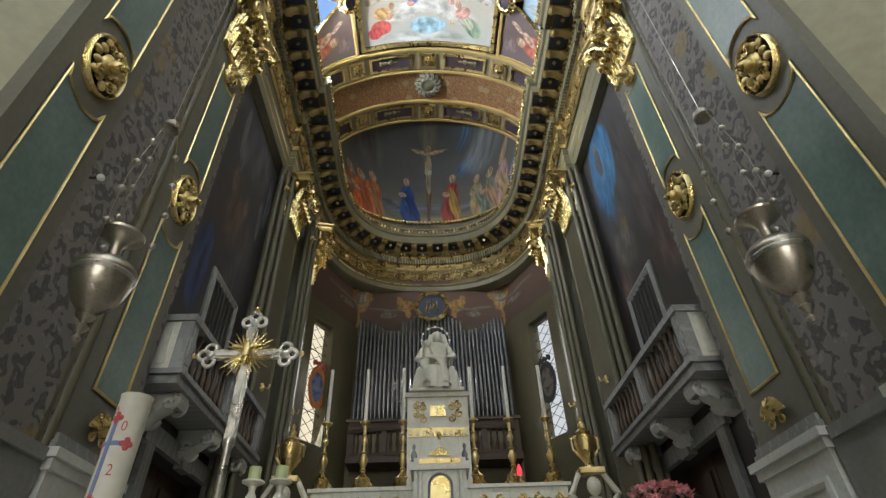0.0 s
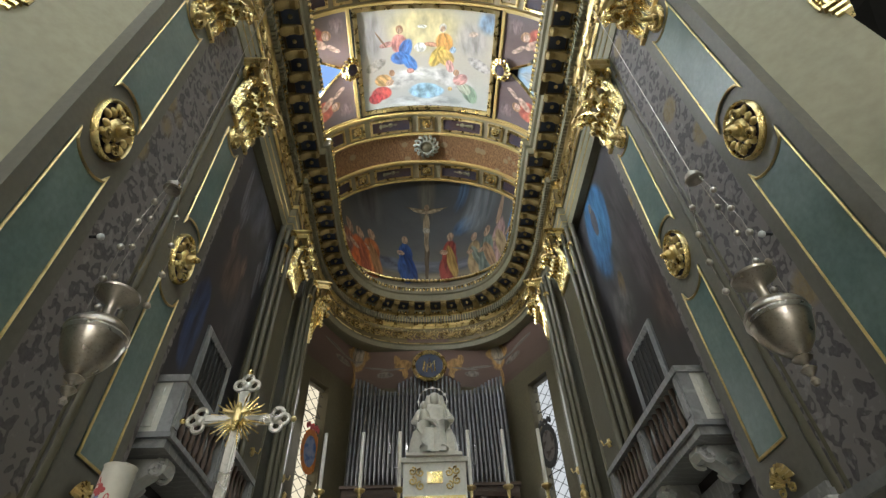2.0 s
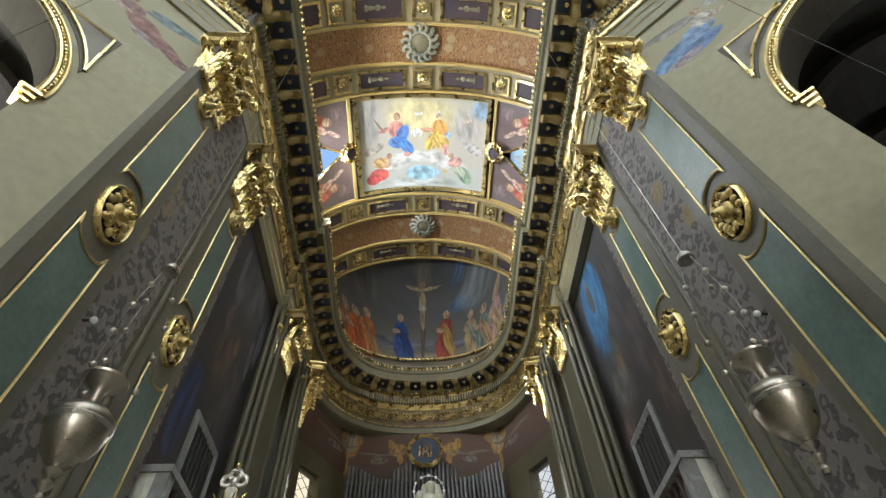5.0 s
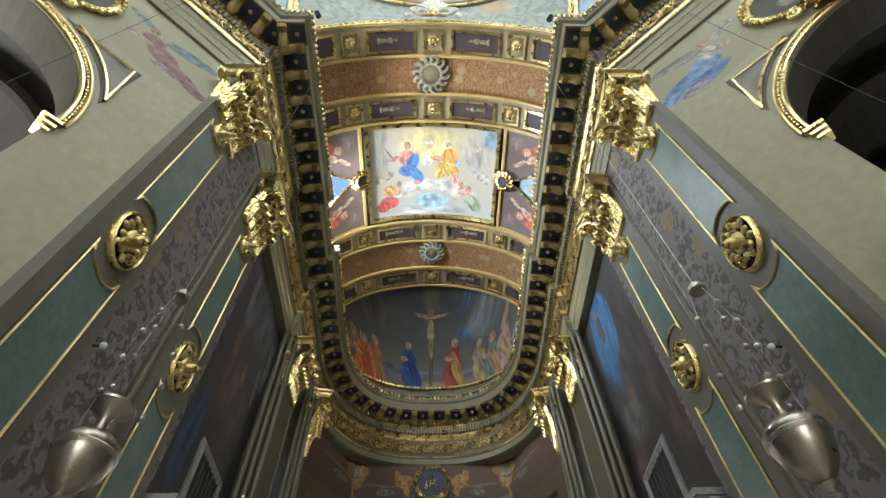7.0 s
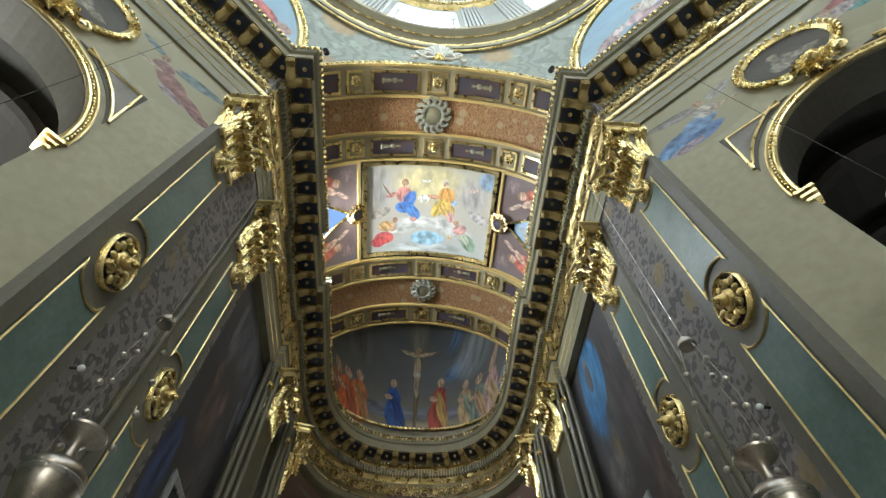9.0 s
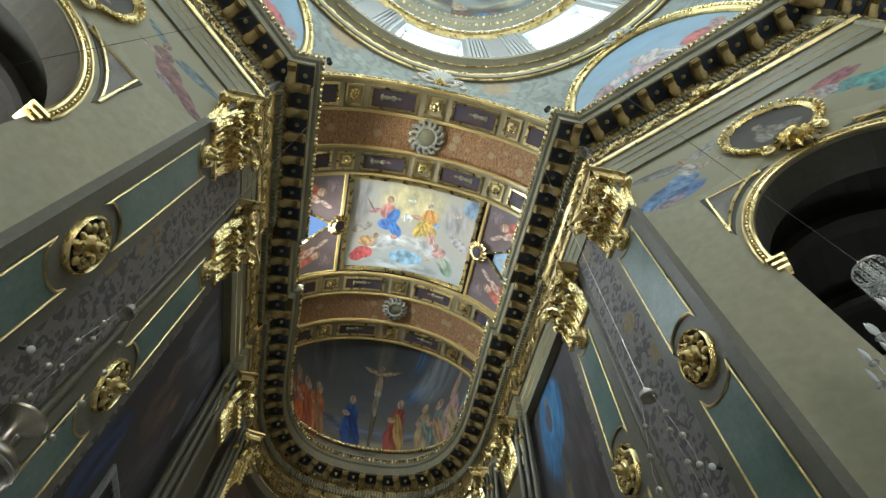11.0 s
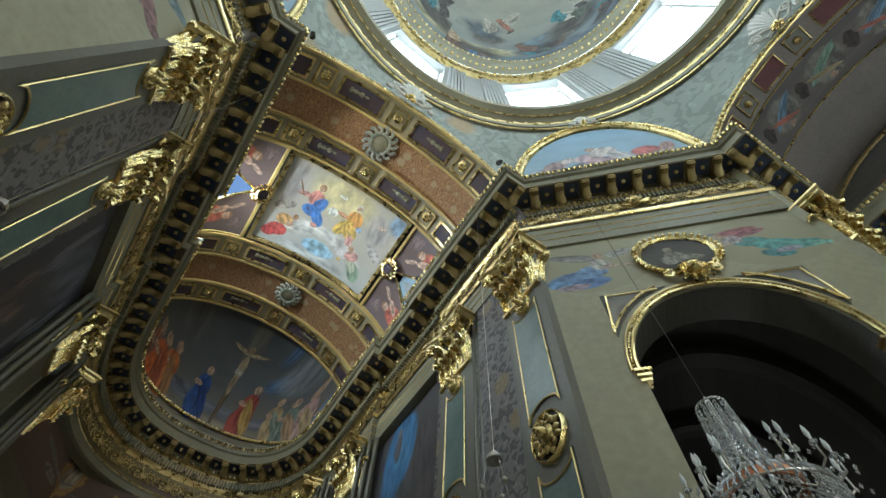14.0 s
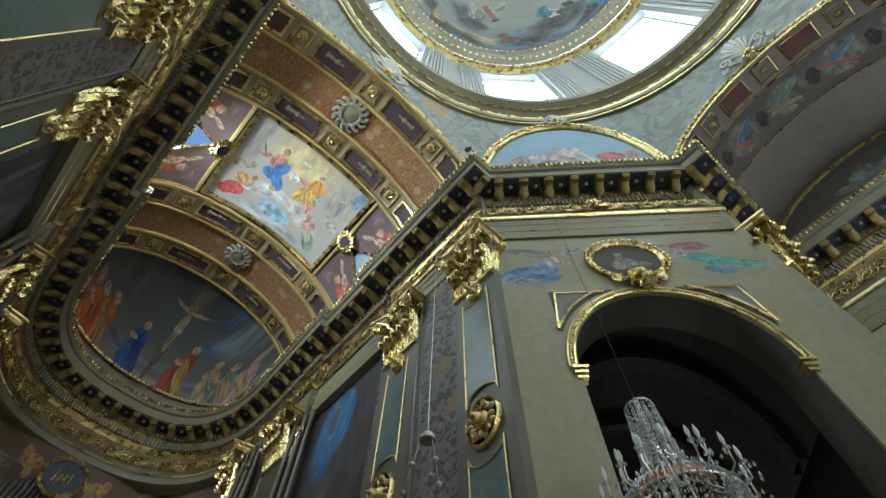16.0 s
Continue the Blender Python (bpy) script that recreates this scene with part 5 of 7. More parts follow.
angel_paint = fresco("angel_paint", WALLTONE, WALLTONE, WALLTONE, fuller([
    (0.36, 0.74, 0.2, 0.045, -14, (0.17, 0.16, 0.155), 0.92), (0.42, 0.68, 0.16, 0.04, -20, (0.24, 0.22, 0.21), 0.92), (0.8, 0.72, 0.13, 0.04, 14, (0.3, 0.28, 0.26), 0.92), (0.78, 0.66, 0.1, 0.035, 22, (0.36, 0.33, 0.29), 0.92),
    (0.34, 0.34, 0.22, 0.1, 12, (0.13, 0.22, 0.42), 0.95), (0.18, 0.26, 0.13, 0.07, -8, (0.16, 0.28, 0.5), 0.95), (0.46, 0.24, 0.16, 0.07, 14, (0.1, 0.17, 0.36), 0.95), (0.5, 0.42, 0.14, 0.09, 20, (0.2, 0.31, 0.52), 0.95), (0.3, 0.2, 0.14, 0.045, 4, (0.34, 0.26, 0.3), 0.9),
    (0.6, 0.53, 0.08, 0.09, 15, (0.46, 0.42, 0.38), 0.95), (0.68, 0.48, 0.07, 0.03, -10, (0.42, 0.3, 0.22), 0.92), (0.84, 0.46, 0.09, 0.018, -6, (0.4, 0.3, 0.22), 0.92), (0.61, 0.7, 0.035, 0.05, 0, (0.34, 0.22, 0.14), 0.95), (0.63, 0.69, 0.022, 0.033, 0, (0.44, 0.31, 0.23), 0.95)]), 0.022, 0.6, speck=0, cloudy=0)
angel_paint_red = fresco("angel_paint_red", WALLTONE, WALLTONE, WALLTONE, fuller([
    (0.66, 0.74, 0.2, 0.045, 14, (0.12, 0.17, 0.19), 0.92), (0.6, 0.68, 0.16, 0.04, 20, (0.17, 0.21, 0.22), 0.92), (0.22, 0.72, 0.12, 0.035, -14, (0.15, 0.2, 0.22), 0.92),
    (0.62, 0.36, 0.2, 0.07, -10, (0.23, 0.11, 0.105), 0.95), (0.82, 0.29, 0.12, 0.045, -6, (0.2, 0.1, 0.1), 0.95), (0.5, 0.44, 0.13, 0.08, -18, (0.26, 0.13, 0.12), 0.95), (0.56, 0.28, 0.1, 0.04, -14, (0.3, 0.24, 0.24), 0.92),
    (0.38, 0.54, 0.08, 0.08, -15, (0.24, 0.13, 0.125), 0.95), (0.3, 0.46, 0.1, 0.02, 10, (0.4, 0.3, 0.23), 0.92), (0.33, 0.68, 0.035, 0.05, 0, (0.28, 0.19, 0.13), 0.95)]), 0.022, 0.6, speck=0, cloudy=0)
angel_paint2 = fresco("angel_paint_green", WALLTONE, WALLTONE, WALLTONE, fuller([
    (0.38, 0.75, 0.17, 0.05, 10, (0.34, 0.11, 0.13), 0.92), (0.46, 0.69, 0.14, 0.04, 18, (0.28, 0.1, 0.13), 0.92), (0.12, 0.76, 0.1, 0.03, -12, (0.24, 0.22, 0.2), 0.92),
    (0.4, 0.52, 0.14, 0.075, -14, (0.1, 0.26, 0.25), 0.95), (0.56, 0.42, 0.17, 0.08, -12, (0.12, 0.33, 0.31), 0.95), (0.74, 0.36, 0.15, 0.065, 4, (0.15, 0.38, 0.34), 0.95), (0.88, 0.33, 0.09, 0.035, -8, (0.2, 0.42, 0.36), 0.95), (0.5, 0.27, 0.12, 0.06, -20, (0.08, 0.24, 0.25), 0.95), (0.6, 0.31, 0.1, 0.04, 10, (0.3, 0.29, 0.36), 0.9),
    (0.28, 0.6, 0.08, 0.06, -20, (0.4, 0.33, 0.34), 0.95), (0.16, 0.52, 0.08, 0.018, 10, (0.42, 0.31, 0.23), 0.92), (0.2, 0.7, 0.035, 0.05, 0, (0.34, 0.22, 0.14), 0.95), (0.19, 0.69, 0.022, 0.033, 0, (0.44, 0.31, 0.23), 0.95)]), 0.022, 0.6, speck=0, cloudy=0)
oval_paint = fresco("oval_picture_paint", (0.07, 0.055, 0.045), (0.09, 0.08, 0.065), (0.06, 0.05, 0.045), [(0.44, 0.44, 0.16, 0.2, 0, (0.22, 0.19, 0.15), 0.9), (0.42, 0.68, 0.07, 0.09, 0, (0.26, 0.21, 0.16), 0.92), (0.6, 0.4, 0.2, 0.08, -10, (0.28, 0.25, 0.2), 0.9), (0.34, 0.34, 0.1, 0.14, 20, (0.3, 0.27, 0.22), 0.9), (0.74, 0.34, 0.12, 0.06, 10, (0.2, 0.17, 0.13), 0.9)], 0.08)
spandrel_paint = fresco("spandrel_paint", (0.2, 0.19, 0.17), (0.27, 0.25, 0.22), (0.18, 0.16, 0.15), [(0.4, 0.5, 0.25, 0.2, 20, (0.14, 0.1, 0.1), 0.6)], 0.1)
lunette_paint = fresco("lunette_paint", (0.36, 0.38, 0.4), (0.27, 0.37, 0.45), (0.24, 0.35, 0.45), [
    (0.5, 0.14, 0.6, 0.14, 0, (0.4, 0.39, 0.38), 0.8), (0.14, 0.24, 0.1, 0.1, 20, (0.46, 0.4, 0.36), 0.9), (0.22, 0.36, 0.07, 0.09, -20, (0.36, 0.24, 0.22), 0.9), (0.28, 0.2, 0.08, 0.08, 0, (0.24, 0.26, 0.33), 0.9), (0.3, 0.42, 0.05, 0.06, 0, (0.5, 0.42, 0.38), 0.9),
    (0.42, 0.4, 0.09, 0.1, 10, (0.5, 0.36, 0.36), 0.92), (0.52, 0.48, 0.08, 0.1, -20, (0.54, 0.47, 0.42), 0.92), (0.5, 0.3, 0.12, 0.07, 5, (0.42, 0.28, 0.28), 0.9), (0.6, 0.36, 0.06, 0.1, 25, (0.5, 0.46, 0.44), 0.9), (0.46, 0.56, 0.035, 0.05, 0, (0.44, 0.3, 0.22), 0.92),
    (0.76, 0.34, 0.09, 0.11, 15, (0.46, 0.13, 0.11), 0.92), (0.84, 0.24, 0.08, 0.1, 0, (0.42, 0.34, 0.26), 0.9), (0.7, 0.22, 0.08, 0.08, -10, (0.24, 0.2, 0.22), 0.9), (0.88, 0.38, 0.05, 0.08, 0, (0.4, 0.24, 0.2), 0.9), (0.36, 0.28, 0.06, 0.06, 0, (0.18, 0.17, 0.2), 0.85)], 0.07, speck=0.15)


def sheet_uv(x0, x1, z0, z1, y):
    return grid([[(x0, y, z0), (x1, y, z0)], [(x0, y, z1), (x1, y, z1)]], uvs=[[(0, 0), (1, 0)], [(0, 1), (1, 1)]])


def plate_uv(outline, y):
    bm = bmesh.new()
    lay = bm.loops.layers.uv.verify()
    xs, zs = [p[0] for p in outline], [p[1] for p in outline]
    f = bm.faces.new([bm.verts.new((x, y, z)) for x, z in outline])
    for lp in f.loops:
        lp[lay].uv = ((lp.vert.co.x - min(xs)) / (max(xs) - min(xs)), (lp.vert.co.z - min(zs)) / (max(zs) - min(zs)))
    return bm


def local(m):
    m = m.copy()
    m.translation = Vector((m.translation.x * S, m.translation.y * S, m.translation.z * S + EYE))
    return m


for sx in (1, -1):
    m = DIAGM[sx]
    c = ARC_S * sx
    # arch moulding with imposts
    t = thing("arch_moulding", local(m), "gilded moulding round the tall side arch", "moulding", "side arches")
    n = 40
    for nm, rr, th, mat in (("roll", ARC_R + 0.01, 0.011, GOLD_LINE), ("roll", ARC_R + 0.045, 0.008, OLD_LINE)):
        part(nm, tube([(c - rr * math.cos(math.pi * i / n), -0.008, ARC_Z + rr * 1.2 * math.sin(math.pi * i / n)) for i in range(n + 1)], th, 6), mat, t, smooth=True)
    bm = bmesh.new()
    for i in range(80):
        a = math.pi * (i + 0.5) / 80
        blob(bm, (c - (ARC_R + 0.028) * math.cos(a), -0.006, ARC_Z + (ARC_R + 0.028) * 1.2 * math.sin(a)), 0.01, 6, 3)
    tagged(part("bead_row", bm, GOLD, t, smooth=True), kind="stuff")
    for e in (-1, 1):
        xx = c + e * ARC_R
        part("impost", boxes(*[(xx - 0.04 + 0.007 * k, xx + 0.04 - 0.007 * k, -0.028 + 0.008 * k, 0.04, ARC_Z - 0.005 - 0.03 * k - 0.018, ARC_Z - 0.005 - 0.03 * k) for k in range(3)]), GOLD_LINE, t, "stepped gilded impost")
    # dark field with spandrel pictures
    top, hw = 2.785, 0.585
    ins = [(c + (ARC_R + 0.08) * math.cos(math.pi * i / n), ARC_Z + (ARC_R + 0.08) * 1.2 * math.sin(math.pi * i / n)) for i in range(n + 1)]
    for e in (-1, 1):
        t = thing("spandrel_panel", local(m), "three-cornered painted panel in a gilt frame beside the arch", "panel", "spandrels")
        curve_pts = [p for p in ins if (p[0] - c) * e > 0.16 and p[1] > ARC_Z + 0.28]
        curve_pts.sort(key=lambda p: p[0] * e)
        o = [(curve_pts[0][0], top)] + curve_pts + [(c + e * hw, curve_pts[-1][1])] + [(c + e * hw, top)]
        if e < 0:
            o = o[::-1]
        part("field", plate(o[::-1], -0.004, 0.0), SPANDREL, t)
        cp = [(p[0] + e * 0.012, p[1] + 0.03) for p in curve_pts if (p[0] - c) * e > 0.22]
        o2 = [(cp[0][0], top - 0.03)] + cp + [(c + e * (hw - 0.03), top - 0.03)]
        bm = plate_uv(o2, -0.009)
        part("picture", bm, spandrel_paint, t)
        part("frame", tube([(x, -0.01, z) for x, z in o2], 0.009, 5, closed=True), GOLD_LINE, t)
    # oval picture
    t = thing("oval_picture", local(m @ Matrix.Translation((c, 0, 3.135))), "oval dark painting in a gilded frame", "painting", "oval paintings")
    o = arc(0, 0, 0.22, 0.215, 0, 360, 40)[:-1]
    part("canvas", plate_uv(o, -0.012), oval_paint, t)
    part("frame", border(arc(0, 0, 0.26, 0.255, 0, 360, 48)[:-1], 0.04, -0.035, 0.0), GOLD, t, smooth=True)
    bm = bmesh.new()
    for i in range(36):
        a = 2 * math.pi * i / 36
        blob(bm, (0.27 * math.cos(a), -0.03, 0.265 * math.sin(a)), 0.016, 6, 3)
    tagged(part("bead_row", bm, GOLD, t, smooth=True), kind="stuff")
    part("crest_boss", blob(bmesh.new(), (0, -0.07, -0.29), (0.042, 0.05, 0.042), 10, 6), GOLD, t, "gilded crest", True)
    petal = None
    for i in range(11):
        mm = Matrix.Translation((0, -0.04, -0.29)) @ Matrix.Rotation(2 * math.pi * i / 11, 4, "Y")
        if petal is None:
            petal = part("crest_leaf", tube([(0, 0, 0.04), (0, -0.02, 0.08), (0, 0.0, 0.115)], 0.026, 6, r_end=0.012), GOLD, t, smooth=True)
            petal.matrix_basis = Matrix.Translation(mm.translation * S) @ mm.to_3x3().to_4x4()
        else:
            piece("crest_leaf", petal, mm, t)
    for e in (-1, 1):
        part("crest_scroll", tube(spiral((e * 0.135, -0.265), 0.04, 1.3, 14, -e, -0.03), 0.012, 5), GOLD, t, smooth=True)
    for e in (-1, 1):
        t = part("angel_fresco", plate_uv(arc(0, 0, 0.38, 0.33, 0, 360, 40)[:-1], -0.0008), (angel_paint if sx > 0 else angel_paint_red) if e * sx < 0 else angel_paint2)
        t.matrix_basis = local(m @ Matrix.Translation((c + e * 0.56, 0, 3.17)))
        tagged(t, "fresco of flying drapery on the beige wall", "fresco", "angel frescoes")
    # lunette above the cornice
    t = thing("lunette_picture", local(m @ Matrix.Translation((c, -0.05, Z_TOP + 0.04)) @ Matrix.Rotation(radians(6.5), 4, "X")), "half-oval sky fresco in a heavy gilded frame", "painting", "lunettes")
    o = arc(0, 0, 0.83, 1.2, 0, 180, 30)
    part("canvas", plate_uv(o, -0.03), lunette_paint, t)
    pts = arc(0, 0, 0.865, 1.25, 0, 180, 40)
    part("frame", tube([(x, -0.04, z) for x, z in pts], 0.03, 8), OLD_GOLD, t, smooth=True)
    bm = bmesh.new()
    for x, z in arc(0, 0, 0.905, 1.30, 0, 180, 84):
        blob(bm, (x, -0.06, z), 0.026, 6, 4)
    tagged(part("leaf_row", bm, GOLD, t, smooth=True), kind="stuff")
    sub = new("frame_crest")
    sub.parent = t
    sub.location = (0, -0.06 * S, 1.25 * S)
    crest(sub, 0.36, 0.3)
    t = thing("frieze_mask", local(m @ Matrix.Translation((c, 0.0, (Z_GOLD + Z_DENT) / 2 + 0.02))), "small gilded winged mask on the frieze", "ornament", "frieze masks")
    bm = blob(bmesh.new(), (0, -0.05, 0.01), (0.05, 0.045, 0.058), 12, 8)
    for i in range(7):
        a = radians(10 + 160 * i / 6)
        blob(bm, (0.05 * math.cos(a), -0.05, 0.02 + 0.052 * math.sin(a)), 0.02, 7, 5)
    part("mask", bm, OLD_GOLD, t, smooth=True)
    for e in (-1, 1):
        bm = bmesh.new()
        for i in range(4):
            tube([(e * 0.04, -0.04, -0.02), (e * 0.1, -0.05, 0.02 - 0.02 * i), (e * (0.17 - 0.02 * i), -0.03, 0.03 - 0.03 * i)], 0.012, 5, bm, r_end=0.005)
        part("wing", bm, OLD_GOLD, t, smooth=True)

# spot lamps on the cornice corners
for x, y in ((0.98, 0.84), (-0.98, 0.84), (1.02, 2.3), (-1.02, 2.3)):
    t = thing("spot_lamp", at(x, y, Z_TOP + 0.03), "small black spot lamp on the cornice", "lamp", "cornice spot lamps")
    part("stand", tube([(0, 0, 0), (0, 0, 0.07)], 0.006, 6), BLACK, t)
    part("housing", lathe([(0.001, -0.03), (0.02, -0.03), (0.026, 0.03), (0.001, 0.034)], 12, m=Matrix.Translation((0, 0, 0.09)) @ Matrix.Rotation(radians(-35), 4, "X")), BLACK, t, smooth=True)

# ---- vault: side panels with three-cornered openings ----
ymid = (PY0 + PY1) / 2
for sx in (-1, 1):
    t0, t1 = 43, 82
    pane_rows = [[vp(sx * (t0 + (t1 - t0) * i / 8), ymid + (k - 0.5) * 0.84 * i / 8, -0.01) for k in (0, 0.5, 1)] for i in range(1, 9)]
    uvs = [[(k, i / 8) for k in (0, 0.5, 1)] for i in range(1, 9)]
    if sx > 0:
        part("lunette_pane", grid(pane_rows, uvs=uvs), lunette_blue, vault, "blue painted three-cornered panel")
    bm = bmesh.new()
    for e in (-1, 1):
        tube([vp(sx * (t0 - 1 + (t1 - t0) * i / 8), ymid + e * 0.42 * i / 8, 0.01) for i in range(9)], 0.014, 6, bm)
    part("lunette_frame", bm, GOLD, vault, "gilded three-cornered frame", True)


# ---- chancel side walls ----
right_paint = fresco("right_wall_paint", (0.035, 0.03, 0.028), (0.055, 0.05, 0.05), (0.075, 0.07, 0.072), [
    (0.4, 0.66, 0.3, 0.26, 20, (0.1, 0.095, 0.1), 0.7), (0.38, 0.83, 0.22, 0.2, -12, (0.07, 0.2, 0.4), 0.92), (0.3, 0.68, 0.15, 0.1, -25, (0.06, 0.16, 0.32), 0.85), (0.42, 0.82, 0.12, 0.13, -12, (0.09, 0.25, 0.46), 0.8), (0.35, 0.86, 0.05, 0.075, 0, (0.12, 0.09, 0.08), 0.92), (0.35, 0.94, 0.03, 0.02, 0, (0.28, 0.2, 0.14), 0.92),
    (0.42, 0.49, 0.05, 0.06, 0, (0.16, 0.12, 0.06), 0.92), (0.36, 0.42, 0.16, 0.09, -20, (0.16, 0.15, 0.14), 0.8), (0.2, 0.32, 0.14, 0.08, 0, (0.13, 0.09, 0.08), 0.85), (0.75, 0.45, 0.14, 0.16, 10, (0.1, 0.08, 0.085), 0.8), (0.7, 0.7, 0.12, 0.16, 0, (0.09, 0.08, 0.08), 0.7), (0.1, 0.43, 0.1, 0.14, 0, (0.03, 0.027, 0.027), 0.8), (0.82, 0.24, 0.16, 0.12, 0, (0.12, 0.08, 0.07), 0.7)], 0.06, 0.45)
left_paint = fresco("left_wall_paint", (0.04, 0.036, 0.04), (0.06, 0.055, 0.06), (0.09, 0.09, 0.105), [
    (0.66, 0.9, 0.26, 0.16, 10, (0.15, 0.155, 0.19), 0.8), (0.33, 0.84, 0.04, 0.13, 8, (0.22, 0.22, 0.25), 0.9), (0.4, 0.76, 0.05, 0.1, -8, (0.19, 0.19, 0.22), 0.85), (0.92, 0.8, 0.05, 0.14, 0, (0.26, 0.26, 0.29), 0.9), (0.84, 0.66, 0.03, 0.1, 6, (0.22, 0.22, 0.25), 0.9),
    (0.26, 0.22, 0.1, 0.16, 0, (0.045, 0.07, 0.17), 0.92), (0.48, 0.5, 0.16, 0.12, 0, (0.14, 0.095, 0.08), 0.8), (0.6, 0.6, 0.05, 0.06, 0, (0.2, 0.14, 0.11), 0.85), (0.38, 0.62, 0.05, 0.06, 0, (0.2, 0.14, 0.12), 0.85), (0.75, 0.45, 0.12, 0.14, 0, (0.11, 0.1, 0.11), 0.7), (0.62, 0.28, 0.12, 0.1, 20, (0.1, 0.085, 0.09), 0.7)], 0.06, 0.45)
COPPER = gilt("copper_band", (0.5, 0.22, 0.12), (0.65, 0.32, 0.18), 0.35)
SILVER = gilt("silver", (0.55, 0.53, 0.5), (0.72, 0.7, 0.66), 0.26, 0.4)
DULL_SILVER = gilt("tarnished_silver", (0.36, 0.32, 0.27), (0.55, 0.5, 0.44), 0.3, 0.12)
TIN = gilt("pipe_tin", (0.15, 0.15, 0.16), (0.23, 0.23, 0.23), 0.42, 0.1)
WAX = stone("candle_wax", (0.72, 0.69, 0.6), (0.8, 0.77, 0.7), 3, 0.45, 0.03)
GREENWAX = stone("green_wax", (0.5, 0.56, 0.28), (0.58, 0.63, 0.36), 3, 0.45, 0.03)
REDP = stone("red_wax_relief", (0.5, 0.09, 0.1), (0.6, 0.14, 0.14), 5, 0.5, 0.05)
BLUEP = stone("blue_wax_relief", (0.2, 0.25, 0.5), (0.28, 0.33, 0.6), 5, 0.5, 0.05)
PINK = stone("pink_petals", (0.85, 0.3, 0.36), (0.92, 0.5, 0.55), 8, 0.6, 0.05)
LEAFG = stone("dark_leaves", (0.03, 0.07, 0.02), (0.06, 0.11, 0.04), 8, 0.5, 0.05)
BALUSTER = stone("red_marble_baluster", (0.12, 0.085, 0.065), (0.2, 0.135, 0.105), 6, 0.4, 0.05)
STATUE = stone("statue_marble", (0.64, 0.61, 0.51), (0.72, 0.69, 0.59), 3, 0.45, 0.06)
WOOD = stone("dark_wood", (0.05, 0.03, 0.02), (0.08, 0.05, 0.03), 5, 0.45, 0.1)


def clear(name, colour, rough=0.05, trans=1.0):
    n = Nodes(name, rough)
    n.b.inputs["Transmission Weight"].default_value = trans
    n.b.inputs["IOR"].default_value = 1.5
    n.b.inputs["Base Color"].default_value = (*colour, 1)
    return n.mat


def glow(name, colour, strength):
    n = Nodes(name, 0.5)
    n.b.inputs["Base Color"].default_value = (0.0, 0.0, 0.0, 1)
    n.b.inputs["Emission Color"].default_value = (*colour, 1)
    n.b.inputs["Emission Strength"].default_value = strength
    return n.mat


CRYSTAL = clear("crystal", (0.95, 0.97, 1.0), 0.03, 0.75)
RED_GLASS = glow("red_lamp_glass", (0.9, 0.03, 0.05), 0.9)
BULB = stone("opal_bulb", (0.75, 0.76, 0.76), (0.82, 0.83, 0.83), 3, 0.2, 0.0)

# sky outside the windows
tagged(part("backdrop_dome_sky", grid([[(3.6 * math.sin(2 * math.pi * j / 48), DOME_Y + 3.6 * math.cos(2 * math.pi * j / 48), z) for j in range(48)] for z in (6.2, 26.0)], close_u=True), glow("dome_sky", (0.86, 0.95, 1.0), 4.5)), "bright sky outside the dome windows", "sky", kind="structure")
tagged(part("backdrop_vault_sky", boxes((-1.75, -1.7, 2.0, 3.4, 4.5, 5.6)), glow("vault_sky", (0.85, 0.94, 1.0), 1.6)), "bright sky outside the vault window", "sky", kind="structure")
for sx in (-1, 1):
    bm = boxes((-1.2, 1.2, 0.5, 0.52, 0.9, 4.3))
    bm.transform(Matrix.Translation((sx * 1.17, 5.38, 0)) @ Matrix.Rotation(radians(-sx * 61.3), 4, "Z"))
    tagged(part("backdrop_apse_sky", bm, glow("apse_sky", (1.0, 0.84, 0.56) if sx < 0 else (0.95, 0.95, 0.93), 0.34 if sx < 0 else 0.25)), "bright sky outside the apse window", "sky", kind="structure")

# frames of the dome windows
for i, a in enumerate(WINDOW_ANGLES):
    bm = bmesh.new()
    hw = DRUM_R * math.sin(radians(WH))
    for x in (-hw + 0.02, hw - 0.02):
        box(bm, x - 0.016, x + 0.016, -0.02, 0.02, WZ0, WZ1)
    for k in (0, 4, 5):
        z = WZ0 + (WZ1 - WZ0) * k / 5
        box(bm, -hw, hw, -0.016, 0.016, z - 0.014, z + 0.014)
    t = thing("window_%d" % (i + 1), at(math.sin(radians(a)) * (DRUM_R + 0.1), DOME_Y + math.cos(radians(a)) * (DRUM_R + 0.1), 0, -a), "tall bright drum window with pale glazing bars", "window", kind="structure")
    part("window_frame", bm, DRUM, t)

